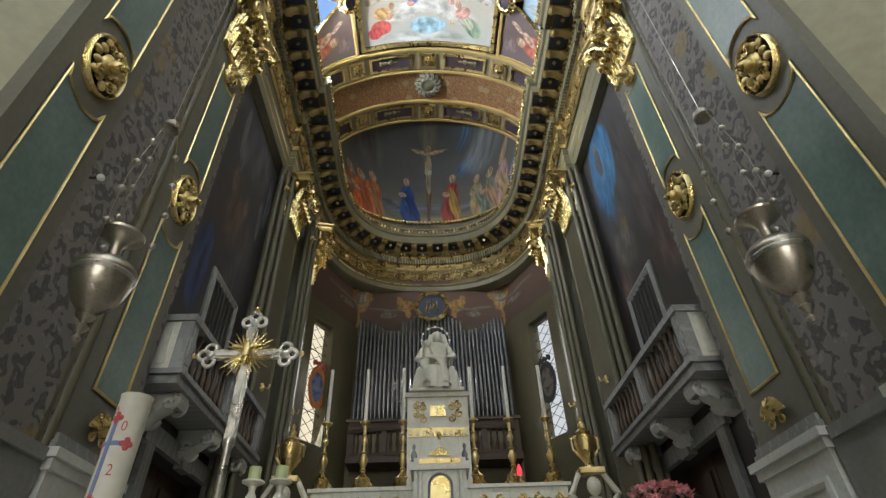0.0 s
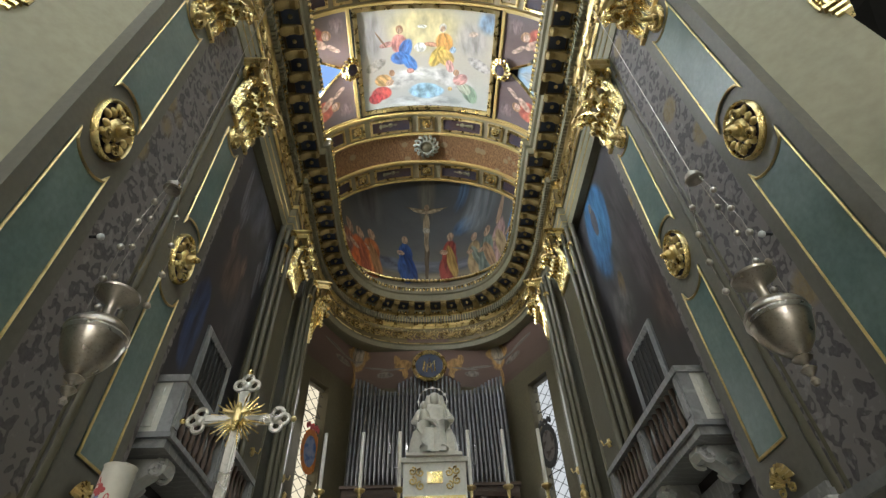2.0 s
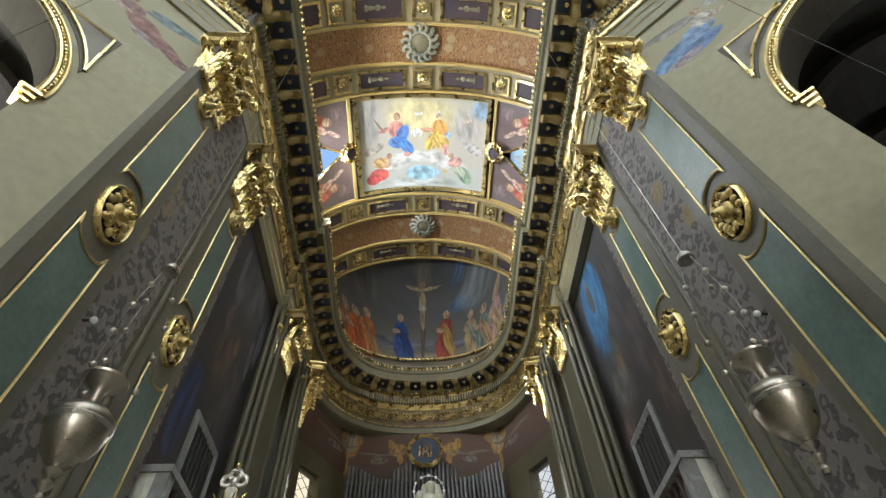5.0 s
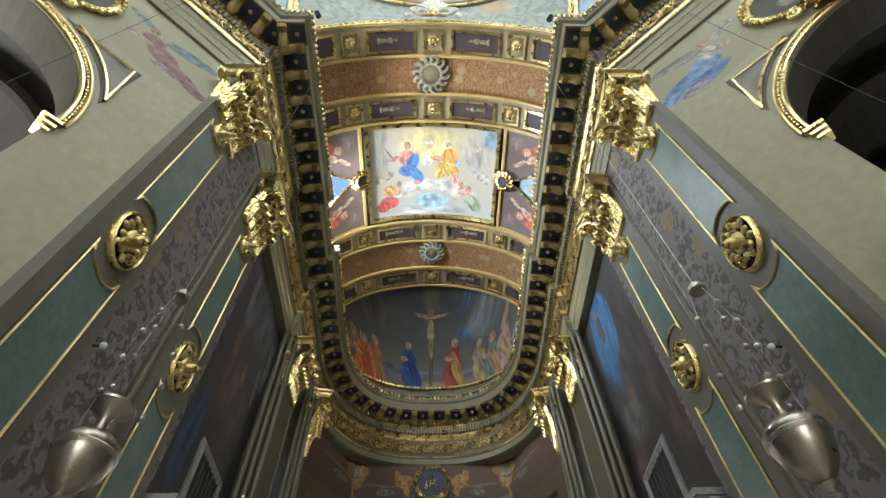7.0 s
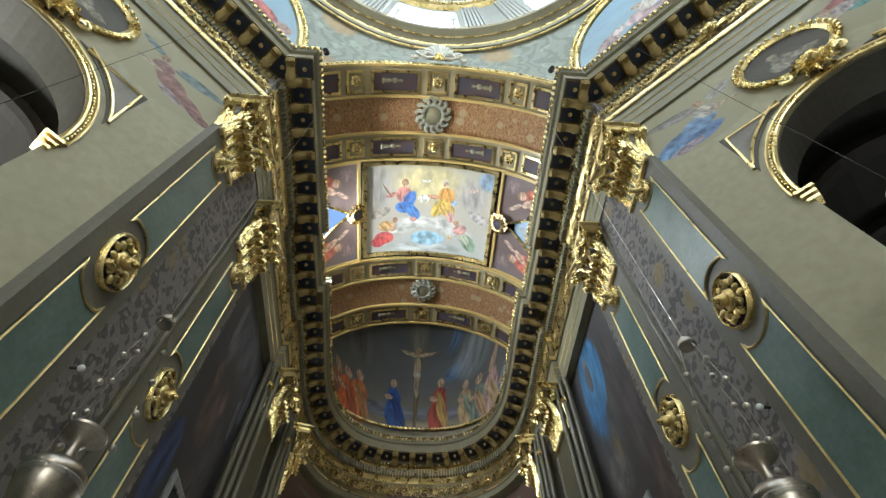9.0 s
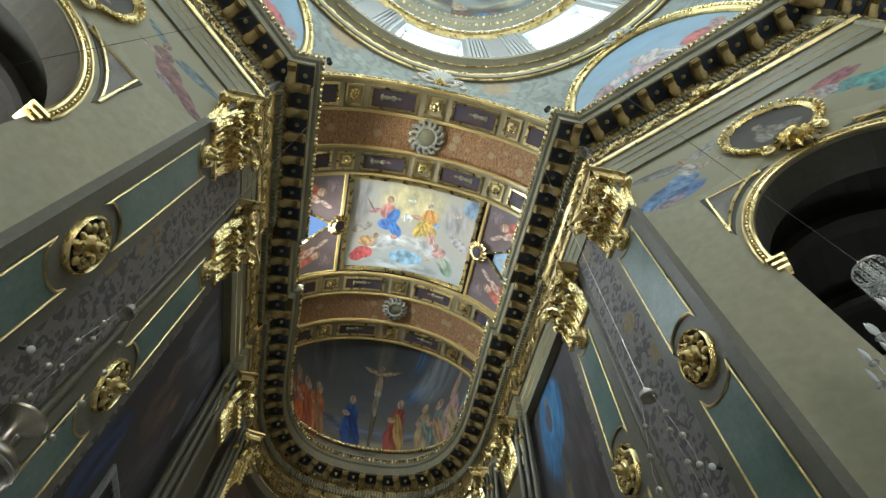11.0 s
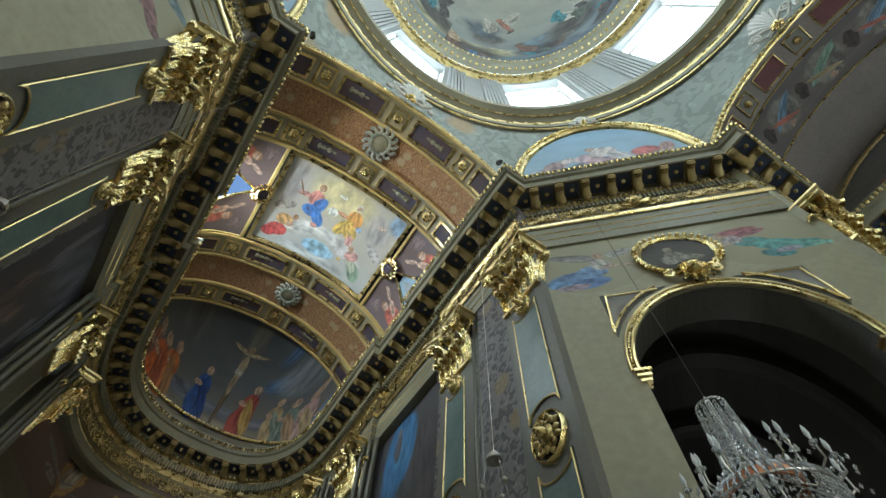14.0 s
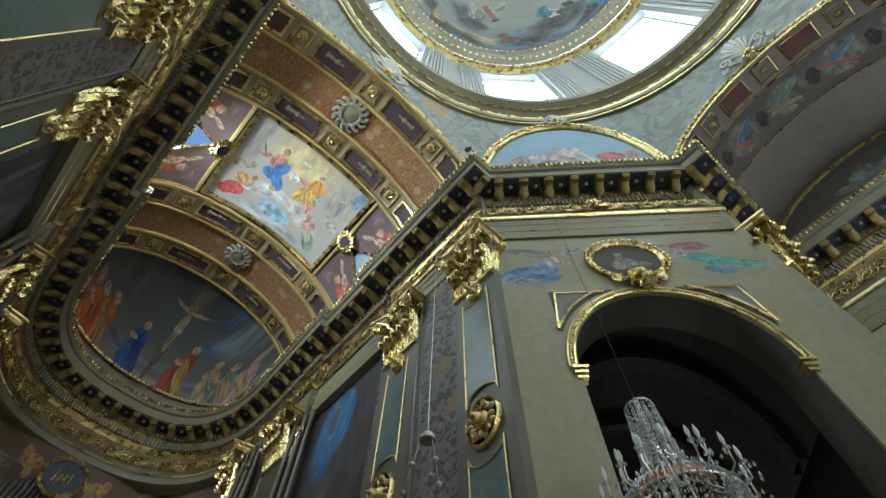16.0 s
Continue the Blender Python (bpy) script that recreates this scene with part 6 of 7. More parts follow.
for sx in (1, -1):
    rz = -90 * sx
    t = new("wall_painting")
    t.matrix_basis = at(sx * 1.41, 2.82, 2.48, rz)
    part("canvas", sheet_uv(-0.60, 0.60, -1.05, 1.05, -0.006), right_paint if sx > 0 else left_paint, t)
    part("edge_moulding", border([(-0.615, -1.06), (0.615, -1.06), (0.615, 1.06), (-0.615, 1.06)], 0.022, -0.014, 0.0), STRIP, t, "narrow olive edge moulding")
    tagged(t, "large dark wall painting with a blue drapery" if sx > 0 else "large dark wall painting with pale grey clouds", "painting", "chancel wall paintings")
    # the window behind the balcony
    t = thing("window_%d" % (9 if sx > 0 else 10), at(sx * 1.41, 2.955, 1.28, rz), "dark gallery opening in a grey stone frame", "window", kind="structure")
    part("window_frame", border([(-0.24, 0.0), (0.24, 0.0), (0.24, 0.71), (-0.24, 0.71)], 0.055, -0.035, 0.0), GREYM, t)
    bm = bmesh.new()
    for i in range(7):
        tube([(-0.18 + 0.06 * i, -0.018, 0.04), (-0.18 + 0.06 * i, -0.018, 0.66)], 0.005, 5, bm)
    part("grille", bm, DARK, t, "dark iron bars")
    # flat black sheet stands for the shade inside the opening
    part("recess_shade", boxes((-0.19, 0.19, -0.012, -0.009, 0.05, 0.66)), BLACK, t)
    # balcony
    t = thing("balcony", at(sx * 1.41, 2.925, 1.043, rz), "grey marble balcony with red balusters on scrolled brackets", "balcony", "chancel balconies")
    d = 0.22
    part("slab", boxes((-0.66, 0.66, -d, 0, -0.04, 0.0), (-0.68, 0.68, -d - 0.02, 0, 0.0, 0.025)), GREYM, t)
    part("handrail", boxes((-0.67, 0.67, -d - 0.01, -d + 0.07, 0.28, 0.315), (-0.67, -0.59, -d + 0.07, 0, 0.28, 0.315), (0.59, 0.67, -d + 0.07, 0, 0.28, 0.315)), GREYM, t)
    for x in (-0.655, 0.595):
        part("end_panel", boxes((x, x + 0.06, -d + 0.06, 0, 0.025, 0.28), (x - 0.006, x + 0.066, -d + 0.09, -0.03, 0.06, 0.25)), MARBLE, t, "pale marble end panel")
    for x in (-0.625, 0.0, 0.625):
        part("post", boxes((x - 0.035, x + 0.035, -d, -d + 0.06, 0.025, 0.28), (x - 0.022, x + 0.022, -d - 0.006, -d, 0.06, 0.25)), GREYM, t)
    src = None
    bp = [(0.008, 0.0), (0.017, 0.0), (0.017, 0.02), (0.008, 0.035), (0.011, 0.05), (0.0165, 0.085), (0.012, 0.12), (0.006, 0.17), (0.009, 0.195), (0.009, 0.205), (0.015, 0.225), (0.015, 0.255), (0.008, 0.255)]
    for x in [-0.56 + 0.07 * i for i in range(8)] + [0.07 + 0.07 * i for i in range(8)]:
        mm = Matrix.Translation((x, -d + 0.03, 0.025))
        if src is None:
            src = part("baluster", lathe(bp, 10), BALUSTER, t, "red marble baluster", True)
            src.location = mm.translation * S
        else:
            piece("baluster", src, mm, t)
    for x in (-0.5, 0.0, 0.5):
        bm = bmesh.new()
        pr = [(0.0, -0.04), (-d + 0.02, -0.04), (-d + 0.01, -0.07), (-d + 0.03, -0.1), (-d + 0.07, -0.095), (-0.1, -0.13), (-0.06, -0.18), (0.0, -0.19)]
        for xx in (x - 0.045, x + 0.045):
            bm.faces.new([bm.verts.new((xx, y, z)) for y, z in pr])
        grid([[(xx, y, z) for y, z in pr] for xx in (x - 0.045, x + 0.045)], bm)
        for e in (-0.05, 0.05):
            tube([(x + e, p[0], p[2]) for p in spiral((-d + 0.06, -0.085), 0.04, 1.3, 14, 1)], 0.012, 5, bm)
            tube([(x + e, p[0], p[2]) for p in spiral((-0.06, -0.13), 0.055, 1.3, 14, -1)], 0.014, 5, bm)
        part("scroll_bracket", bm, PEDM, t, "scrolled marble bracket", True)
    # door under the balcony
    t = thing("door_%d" % (1 if sx > 0 else 2), at(sx * 1.41, 2.99, 0, rz), "dark wooden door in an eared grey stone frame", "door", kind="structure")
    part("door_frame", boxes((-0.45, -0.365, -0.03, 0, FLOOR + 0.24, 0.85), (0.365, 0.45, -0.03, 0, FLOOR + 0.24, 0.85), (-0.49, 0.49, -0.035, 0, 0.84, 0.93), (-0.06, 0.06, -0.05, 0, 0.82, 0.96)), GREYM, t)
    part("door_leaf", boxes((-0.36, -0.005, 0.1, 0.13, FLOOR + 0.24, 0.84), (-0.31, -0.05, 0.085, 0.1, -0.3, 0.1), (-0.31, -0.05, 0.085, 0.1, 0.2, 0.76)), WOOD, t)
    part("door_leaf", boxes((0.005, 0.36, 0.1, 0.13, FLOOR + 0.24, 0.84), (0.05, 0.31, 0.085, 0.1, -0.3, 0.1), (0.05, 0.31, 0.085, 0.1, 0.2, 0.76)), WOOD, t)
    # dado between the pedestals
    t = tagged(part("baseboard_chancel", boxes((min(sx * 1.27, sx * 1.3), max(sx * 1.27, sx * 1.3), 1.40, 1.75, FLOOR, 0.51), (min(sx * 1.255, sx * 1.3), max(sx * 1.255, sx * 1.3), 1.42, 1.73, 0.51, 0.55)), GREYM), "grey marble dado", "dado", kind="structure")
    for y in (3.63, 4.36):
        t = thing("sconce", at(sx * (1.235 if y < 4 else 1.19), y - 0.12, 1.52 if y < 4 else 1.62, rz), "small gilded wall sconce", "sconce", "apse sconces")
        bm = bmesh.new()
        blob(bm, (0, -0.02, 0), (0.02, 0.014, 0.032), 8, 5)
        for i in range(5):
            blob(bm, (0.022 * math.cos(i * 1.26), -0.014, 0.024 * math.sin(i * 1.26)), 0.009, 6, 3)
        part("plate", bm, OLD_GOLD, t, smooth=True)
        part("arm", tube([(0, -0.03, 0), (0, -0.06, -0.015), (0, -0.07, 0.02)], 0.006, 5), OLD_GOLD, t)

    # apse window with leaded lattice and a coat of arms in coloured glass
    cx, cy = sx * 1.19, 5.325
    t = thing("window_%d" % (11 if sx > 0 else 12), at(cx, cy, 1.70, -sx * 61.3), "tall leaded window with a coloured coat of arms", "window", kind="structure")
    part("window_frame", border([(-0.225, 0), (0.225, 0), (0.225, 1.36), (-0.225, 1.36)], 0.02, 0.05, 0.1), PIL, t)
    bm = bmesh.new()
    for k in range(-3, 12):
        for e in (-1, 1):
            pts = []
            for q in range(2):
                x = -0.21 + 0.42 * q
                pts.append((x * e, 0.08, 0.12 * k + 0.5 * 0.42 * q * 1.4))
            z0, z1 = pts[0][2], pts[1][2]
            if z1 > 0 and z0 < 1.36:
                f0, f1 = max(0, (0 - z0) / (z1 - z0)), min(1, (1.36 - z0) / (z1 - z0))
                a, b = Vector(pts[0]), Vector(pts[1])
                tube([a.lerp(b, f0), a.lerp(b, f1)], 0.0035, 4, bm)
    for z in (0.34, 0.68, 1.02):
        tube([(-0.22, 0.078, z), (0.22, 0.078, z)], 0.006, 4, bm)
    part("lead_lattice", bm, BLACK, t, "dark lead lattice")
    part("stained_shield", plate(arc(0, 0.62, 0.1, 0.17, 0, 360, 24)[:-1], 0.066, 0.072), stone("shield_glass", (0.1, 0.16, 0.35), (0.3, 0.33, 0.45), 9, 0.3) if sx < 0 else stone("dull_shield_glass", (0.1, 0.085, 0.075), (0.17, 0.14, 0.12), 9, 0.3), t, "oval blue shield" if sx < 0 else "oval dull brown shield")
    bm = bmesh.new()
    for i in range(22):
        a = 2 * math.pi * i / 22
        blob(bm, (0.12 * math.cos(a), 0.06, 0.62 + 0.2 * math.sin(a)), (0.03, 0.008, 0.04), 6, 4)
    part("stained_border", bm, stone("amber_glass", (0.6, 0.25, 0.05), (0.5, 0.12, 0.05), 9, 0.3) if sx < 0 else BLACK, t, "amber scrolled border" if sx < 0 else "dark scrolled border")
    bm = bmesh.new()
    for i in range(7):
        blob(bm, (-0.09 + 0.03 * i, 0.06, 0.87 + 0.02 * (i % 2)), (0.025, 0.008, 0.035), 6, 4)
    part("stained_crest", bm, REDP if sx < 0 else BLACK, t, "red crest" if sx < 0 else "dark crest")

# ---- apse: organ, medallion, painted swags ----
swags = []
for e in (-1, 1):
    c, ochre, grey = 0.5 + e * 0.272, (0.42, 0.25, 0.09), (0.2, 0.175, 0.15)
    swags += [(c, 0.6, 0.05, 0.13, 0, ochre, 0.92), (c, 0.6, 0.036, 0.3, 0, ochre, 0.92), (c, 0.6, 0.026, 0.2, 0, (0.36, 0.31, 0.23), 0.95), (c + e * 0.01, 0.16, 0.007, 0.2, 0, ochre, 0.92),
              (0.5 + e * 0.1, 0.42, 0.035, 0.12, 0, ochre, 0.92), (0.5 + e * 0.09, 0.28, 0.012, 0.12, 0, ochre, 0.9), (0.5 + e * 0.125, 0.52, 0.014, 0.1, 0, ochre, 0.9),
              (0.5 + e * 0.165, 0.24, 0.03, 0.06, 0, grey, 0.92), (0.5 + e * 0.195, 0.36, 0.02, 0.06, -e * 60, grey, 0.92), (0.5 + e * 0.137, 0.34, 0.018, 0.06, e * 60, grey, 0.92),
              (0.5 + e * 0.34, 0.36, 0.04, 0.06, 0, grey, 0.92), (0.5 + e * 0.385, 0.5, 0.03, 0.06, -e * 60, grey, 0.92), (0.5 + e * 0.3, 0.48, 0.025, 0.06, e * 60, grey, 0.92)]
swag_paint = fresco("swag_paint", (0.11, 0.075, 0.058), (0.14, 0.088, 0.068), (0.125, 0.083, 0.064), swags, 0.03, speck=0.2, cloudy=0.15)
pts = [(-1.36, 5.0), (-0.925, 5.795), (0.925, 5.795), (1.36, 5.0)]
us = [0.0, 0.22, 0.78, 1.0]
tagged(part("trim_swag_frieze", grid([[(x, y - 0.008, z) for x, y in pts] for z in (3.27, 4.03)], uvs=[[(u, v) for u in us] for v in (0, 1)]), swag_paint), "brown painted frieze with swags and tablets", "frieze", kind="structure")

t = thing("monogram_medallion", at(0.006, 5.53, 3.41), "round dark blue medallion with a gold monogram", "medallion")
part("rim", border(arc(0, 0, 0.212, 0.212, 0, 360, 40)[:-1], 0.045, -0.05, 0.0), GOLD, t, smooth=True)
part("field", plate(arc(0, 0, 0.185, 0.185, 0, 360, 32)[:-1], -0.012, 0.0), BLUE, t)
bm = tube([(-0.07, -0.02, -0.08), (-0.06, -0.02, 0.06), (0, -0.02, -0.03), (0.06, -0.02, 0.06), (0.07, -0.02, -0.08)], 0.011, 5)
tube([(-0.035, -0.025, -0.09), (0.0, -0.025, 0.1), (0.035, -0.025, -0.09)], 0.009, 5, bm)
part("monogram", bm, GOLD, t, "gold interlaced letter shape")

organ = thing("pipe_organ", at(0, 5.55, 0), "organ front of slender grey tin pipes", "organ")
src = None
NP = 38
for i in range(NP):
    x = -0.86 + 1.72 * i / (NP - 1)
    top = 3.17 + 0.1 * math.cos(x * 7.2) + (0.1 if abs(x) < 0.35 else 0)
    r = 0.0165
    low = 2.01
    pr = [(0.004, low), (r, low + 0.14), (r, top), (r * 0.8, top)]
    bm = lathe(pr, 10)
    box(bm, -0.008, 0.008, -r - 0.004, -r + 0.006, low + 0.15, low + 0.19)
    bm.transform(Matrix.Translation((x, 0.02 * math.cos(x * 7.2), 0)))
    part("pipe", bm, TIN, organ, smooth=True)
part("wind_chest", boxes((-0.9, 0.9, -0.06, 0.2, 1.89, 2.01), (-0.92, 0.92, -0.09, 0.2, 1.97, 2.0)), WOOD, organ, "dark wooden wind chest")
# black panel behind the pipes, so their gaps read dark
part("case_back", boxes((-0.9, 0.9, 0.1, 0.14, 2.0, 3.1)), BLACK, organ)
part("gallery_wall", boxes((-0.9, 0.9, -0.06, 0.2, FLOOR + 0.24, 1.89)), APSE, organ, "olive wall under the organ")
gal = thing("organ_gallery", at(0, 5.3, 1.54), "dark curved organ gallery with balusters", "gallery")
def bow(x):
    return -0.12 * math.cos(x * 1.6)
for z0, z1, o in ((0.0, 0.035, 0.02), (0.24, 0.28, 0.02)):
    xs = [-0.86 + 1.72 * i / 20 for i in range(21)]
    bm = grid([[(x, bow(x) - o, z0) for x in xs], [(x, bow(x) - o, z1) for x in xs], [(x, bow(x) + 0.06, z1) for x in xs], [(x, bow(x) + 0.06, z0) for x in xs]], close_v=True)
    part("rail", bm, WOOD, gal)
part("deck", boxes((-0.86, 0.86, -0.1, 0.2, -0.06, 0.0)), WOOD, gal)
src = None
for i in range(26):
    x = -0.83 + 1.66 * i / 25
    mm = Matrix.Translation((x, bow(x) + 0.02, 0.035))
    if i % 5 == 0:
        bm = boxes((x - 0.03, x + 0.03, bow(x) - 0.01, bow(x) + 0.05, 0.035, 0.24))
        part("post", bm, WOOD, gal)
    elif src is None:
        src = part("baluster", lathe([(0.006, 0), (0.018, 0.0), (0.01, 0.03), (0.02, 0.07), (0.008, 0.14), (0.016, 0.19), (0.016, 0.205), (0.005, 0.205)], 8), WOOD, gal, smooth=True)
        src.location = mm.translation * S
    else:
        piece("baluster", src, mm, gal)

# ---- high altar ----
AX, AY = 0.004, 3.35
altar = thing("high_altar", at(AX, AY, FLOOR + 0.24), "white marble high altar with gilded carving", "altar")
G = 0.775 - FLOOR - 0.24
part("table", boxes((-0.6, 0.6, -0.42, 0.2, 0, 0.46), (-0.64, 0.64, -0.46, 0.2, 0.46, 0.5)), MARBLE, altar)
part("gradine", boxes((-0.74, 0.74, -0.1, 0.2, 0.5, G - 0.02), (-0.76, 0.76, -0.12, 0.22, G - 0.02, G)), MARBLE, altar)
bm = bmesh.new()
for e in (-1, 1):
    for i in range(5):
        x = e * (0.24 + 0.11 * i)
        tube(spiral((x, G - 0.09), 0.035, 1.4, 14, e * (1 if i % 2 else -1), -0.108), 0.009, 5, bm)
        blob(bm, (x + 0.05, -0.108, G - 0.09), (0.02, 0.01, 0.014), 6, 3)
tagged(part("scroll_relief", bm, OLD_GOLD, altar, "gilded scrolls", True), kind="stuff")
# tabernacle
part("tabernacle", boxes((-0.15, 0.15, -0.2, 0.1, G - 0.15, G + 0.06), (-0.17, 0.17, -0.22, 0.1, G + 0.06, G + 0.09), (-0.15, 0.15, -0.2, 0.1, G + 0.09, G + 0.13)), MARBLE, altar)
bm = plate([(-0.13, G + 0.13), (0.13, G + 0.13), (0.0, G + 0.235)], -0.2, 0.0)
part("pediment", bm, MARBLE, altar)
part("pediment_relief", plate([(-0.07, G + 0.14), (0.07, G + 0.14), (0.0, G + 0.195)], -0.208, -0.2), OLD_GOLD, altar)
part("tabernacle_band", boxes((-0.12, 0.12, -0.207, -0.2, G + 0.095, G + 0.125)), OLD_GOLD, altar)
o = [(-0.055, G - 0.15), (0.055, G - 0.15)] + arc(0, G - 0.03, 0.055, 0.06, 0, 180, 12)
part("tabernacle_door", plate(o, -0.208, -0.2), GOLD, altar, "gilded arched door")
part("door_moulding", border([(x * 1.3, G - 0.07 + (z - G + 0.07) * 1.15) for x, z in o], 0.014, -0.215, -0.2), GREYM, altar)
for e in (-1, 1):
    part("tabernacle_column", lathe([(0.02, G - 0.15), (0.02, G - 0.13), (0.014, G - 0.12), (0.012, G + 0.02), (0.02, G + 0.05)], 12, m=Matrix.Translation((e * 0.115, -0.22, 0))), MARBLE, altar, smooth=True)
    part("finial", lathe([(0.001, 0.1), (0.012, 0.08), (0.006, 0.06), (0.02, 0.03), (0.012, 0.0), (0.022, 0.0)], 10, m=Matrix.Translation((e * 0.15, -0.15, G + 0.13))), GREYM, altar, smooth=True)
part("finial", lathe([(0.001, 0.05), (0.014, 0.03), (0.006, 0.01), (0.012, 0.0)], 10, m=Matrix.Translation((0, -0.19, G + 0.235))), OLD_GOLD, altar, smooth=True)
# statue block
B = 1.388 - FLOOR - 0.24
part("statue_block", boxes((-0.2, 0.2, 0.02, 0.24, G, B - 0.03), (-0.215, 0.215, 0.0, 0.26, B - 0.03, B)), MARBLE, altar)
part("meander_band", boxes((-0.19, 0.19, 0.014, 0.02, B - 0.29, B - 0.235)), OLD_GOLD, altar, "gilded fret band")
bm = bmesh.new()
for i in range(9):
    x = -0.17 + 0.0425 * i
    box(bm, x - 0.014, x + 0.008, 0.009, 0.014, B - 0.28, B - 0.262)
    box(bm, x + 0.004, x + 0.008, 0.009, 0.014, B - 0.28, B - 0.245)
tagged(part("fret", bm, MARBLE, altar), kind="stuff")
part("plaque", boxes((-0.05, 0.05, 0.008, 0.02, B - 0.16, B - 0.09)), GOLD, altar, "gilded plaque")
bm = bmesh.new()
for e in (-1, 1):
    for j, (dx, dz) in enumerate(((0.09, 0.03), (0.14, -0.02), (0.09, -0.05), (0.14, 0.04))):
        tube(spiral((e * dx, B - 0.125 + dz), 0.028, 1.4, 14, e * (1 if j % 2 else -1), 0.012), 0.006, 5, bm)
tagged(part("scroll_relief", bm, OLD_GOLD, altar, "dark gilt scrolls", True), kind="stuff")

# seated statue, one plain carved mesh
bm = bmesh.new()
body = [(0.168, -0.004), (0.165, 0.04), (0.155, 0.1), (0.142, 0.165), (0.12, 0.21), (0.092, 0.25), (0.086, 0.3), (0.094, 0.345), (0.085, 0.375), (0.05, 0.4), (0.028, 0.41), (0.026, 0.43)]
nn = 28
rows = []
for r, z in body:
    row = []
    for j in range(nn):
        a = 2 * math.pi * j / nn
        fold = 1 + (0.085 * math.sin(9 * a + 4 * z) + 0.03 * math.sin(16 * a - 5 * z)) * (1 if z < 0.22 else 0.4)
        yy = 0.75 if z > 0.2 else 0.95
        row.append((r * fold * math.cos(a), r * fold * yy * math.sin(a) - (0.03 if z < 0.2 else 0), z))
    rows.append(row)
grid(rows, bm, close_u=True)
blob(bm, (0.01, -0.022, 0.443), (0.034, 0.042, 0.046), 12, 8)
blob(bm, (0.012, 0.012, 0.452), (0.052, 0.05, 0.058), 12, 8)
for e in (-1, 1):
    tube([(0.012 + e * 0.036, -0.005, 0.47), (0.012 + e * 0.05, 0.0, 0.42), (e * 0.08, 0.01, 0.36), (e * 0.11, 0.01, 0.27)], 0.024, 8, bm, r_end=0.032)
blob(bm, (-0.06, -0.1, 0.27), (0.036, 0.04, 0.06), 10, 6)
blob(bm, (-0.065, -0.11, 0.35), (0.026, 0.027, 0.03), 10, 6)
tube([(-0.05, -0.13, 0.24), (0.0, -0.16, 0.21), (0.03, -0.17, 0.16)], 0.018, 7, bm, r_end=0.012)
tube([(0.09, 0.0, 0.35), (0.12, -0.06, 0.27), (0.06, -0.12, 0.22), (-0.04, -0.13, 0.22)], 0.03, 8, bm, r_end=0.02)
tube([(-0.09, 0.0, 0.35), (-0.13, -0.05, 0.26), (-0.1, -0.11, 0.22)], 0.03, 8, bm, r_end=0.02)
for e in (-1, 1):
    tube([(e * 0.06, -0.02, 0.2), (e * 0.065, -0.13, 0.19), (e * 0.055, -0.15, 0.02)], 0.055, 10, bm, r_end=0.045)
box(bm, -0.18, 0.18, -0.16, 0.14, -0.02, 0.0)
statue = part("statue", bm, STATUE, smooth=True)
statue.matrix_basis = at(AX, AY + 0.13, 1.408)
tagged(statue, "white marble seated statue on the altar block", "statue")
halo = thing("star_halo", at(AX, AY + 0.2, 1.408 + 0.5), "thin halo ring with silver stars behind the statue", "halo")
part("ring", tube([(0.105 * math.cos(2 * math.pi * i / 30), 0, -0.03 + 0.115 * math.sin(2 * math.pi * i / 30)) for i in range(30)], 0.003, 5, closed=True), SILVER, halo)
part("rod", tube([(0, 0.02, -0.5), (0, 0.02, -0.145)], 0.004, 5), SILVER, halo)
for i in range(12):
    a = 2 * math.pi * i / 12
    part("star", blob(bmesh.new(), (0.105 * math.cos(a), -0.004, -0.03 + 0.115 * math.sin(a)), (0.011, 0.006, 0.011), 6, 4), SILVER, halo)

# candlesticks
cs = None
for k, x in enumerate((-0.714, -0.466, -0.221, 0.231, 0.466, 0.71)):
    m = at(x, AY + 0.05, 0.775)
    if cs is None:
        cs = thing("altar_candlestick", m, "tall turned gilded candlestick on the altar", "candlestick", "altar candlesticks")
        prb = [(0.05, 0.0), (0.055, 0.02), (0.03, 0.05), (0.048, 0.085), (0.02, 0.11), (0.012, 0.13), (0.02, 0.14), (0.012, 0.15), (0.024, 0.18), (0.029, 0.205), (0.012, 0.235), (0.02, 0.245), (0.01, 0.255), (0.009, 0.29), (0.019, 0.305), (0.021, 0.325), (0.009, 0.345), (0.016, 0.355), (0.009, 0.365), (0.012, 0.41), (0.034, 0.43), (0.034, 0.44), (0.012, 0.445)]
        part("stem", lathe(prb, 14), OLD_GOLD, cs, smooth=True)
        bm = bmesh.new()
        for i in range(3):
            a = 2 * math.pi * i / 3 - math.pi / 2
            tube([(0.035 * math.cos(a), 0.035 * math.sin(a), 0.07), (0.065 * math.cos(a), 0.065 * math.sin(a), 0.04), (0.07 * math.cos(a), 0.07 * math.sin(a), 0.0)], 0.016, 6, bm)
        part("feet", bm, OLD_GOLD, cs, "three scrolled feet", True)
        part("candle", lathe([(0.001, 0.44), (0.0125, 0.44), (0.012, 0.808), (0.001, 0.81)], 12), WAX, cs, "white wax candle", True)
    else:
        copy_thing(cs, m)
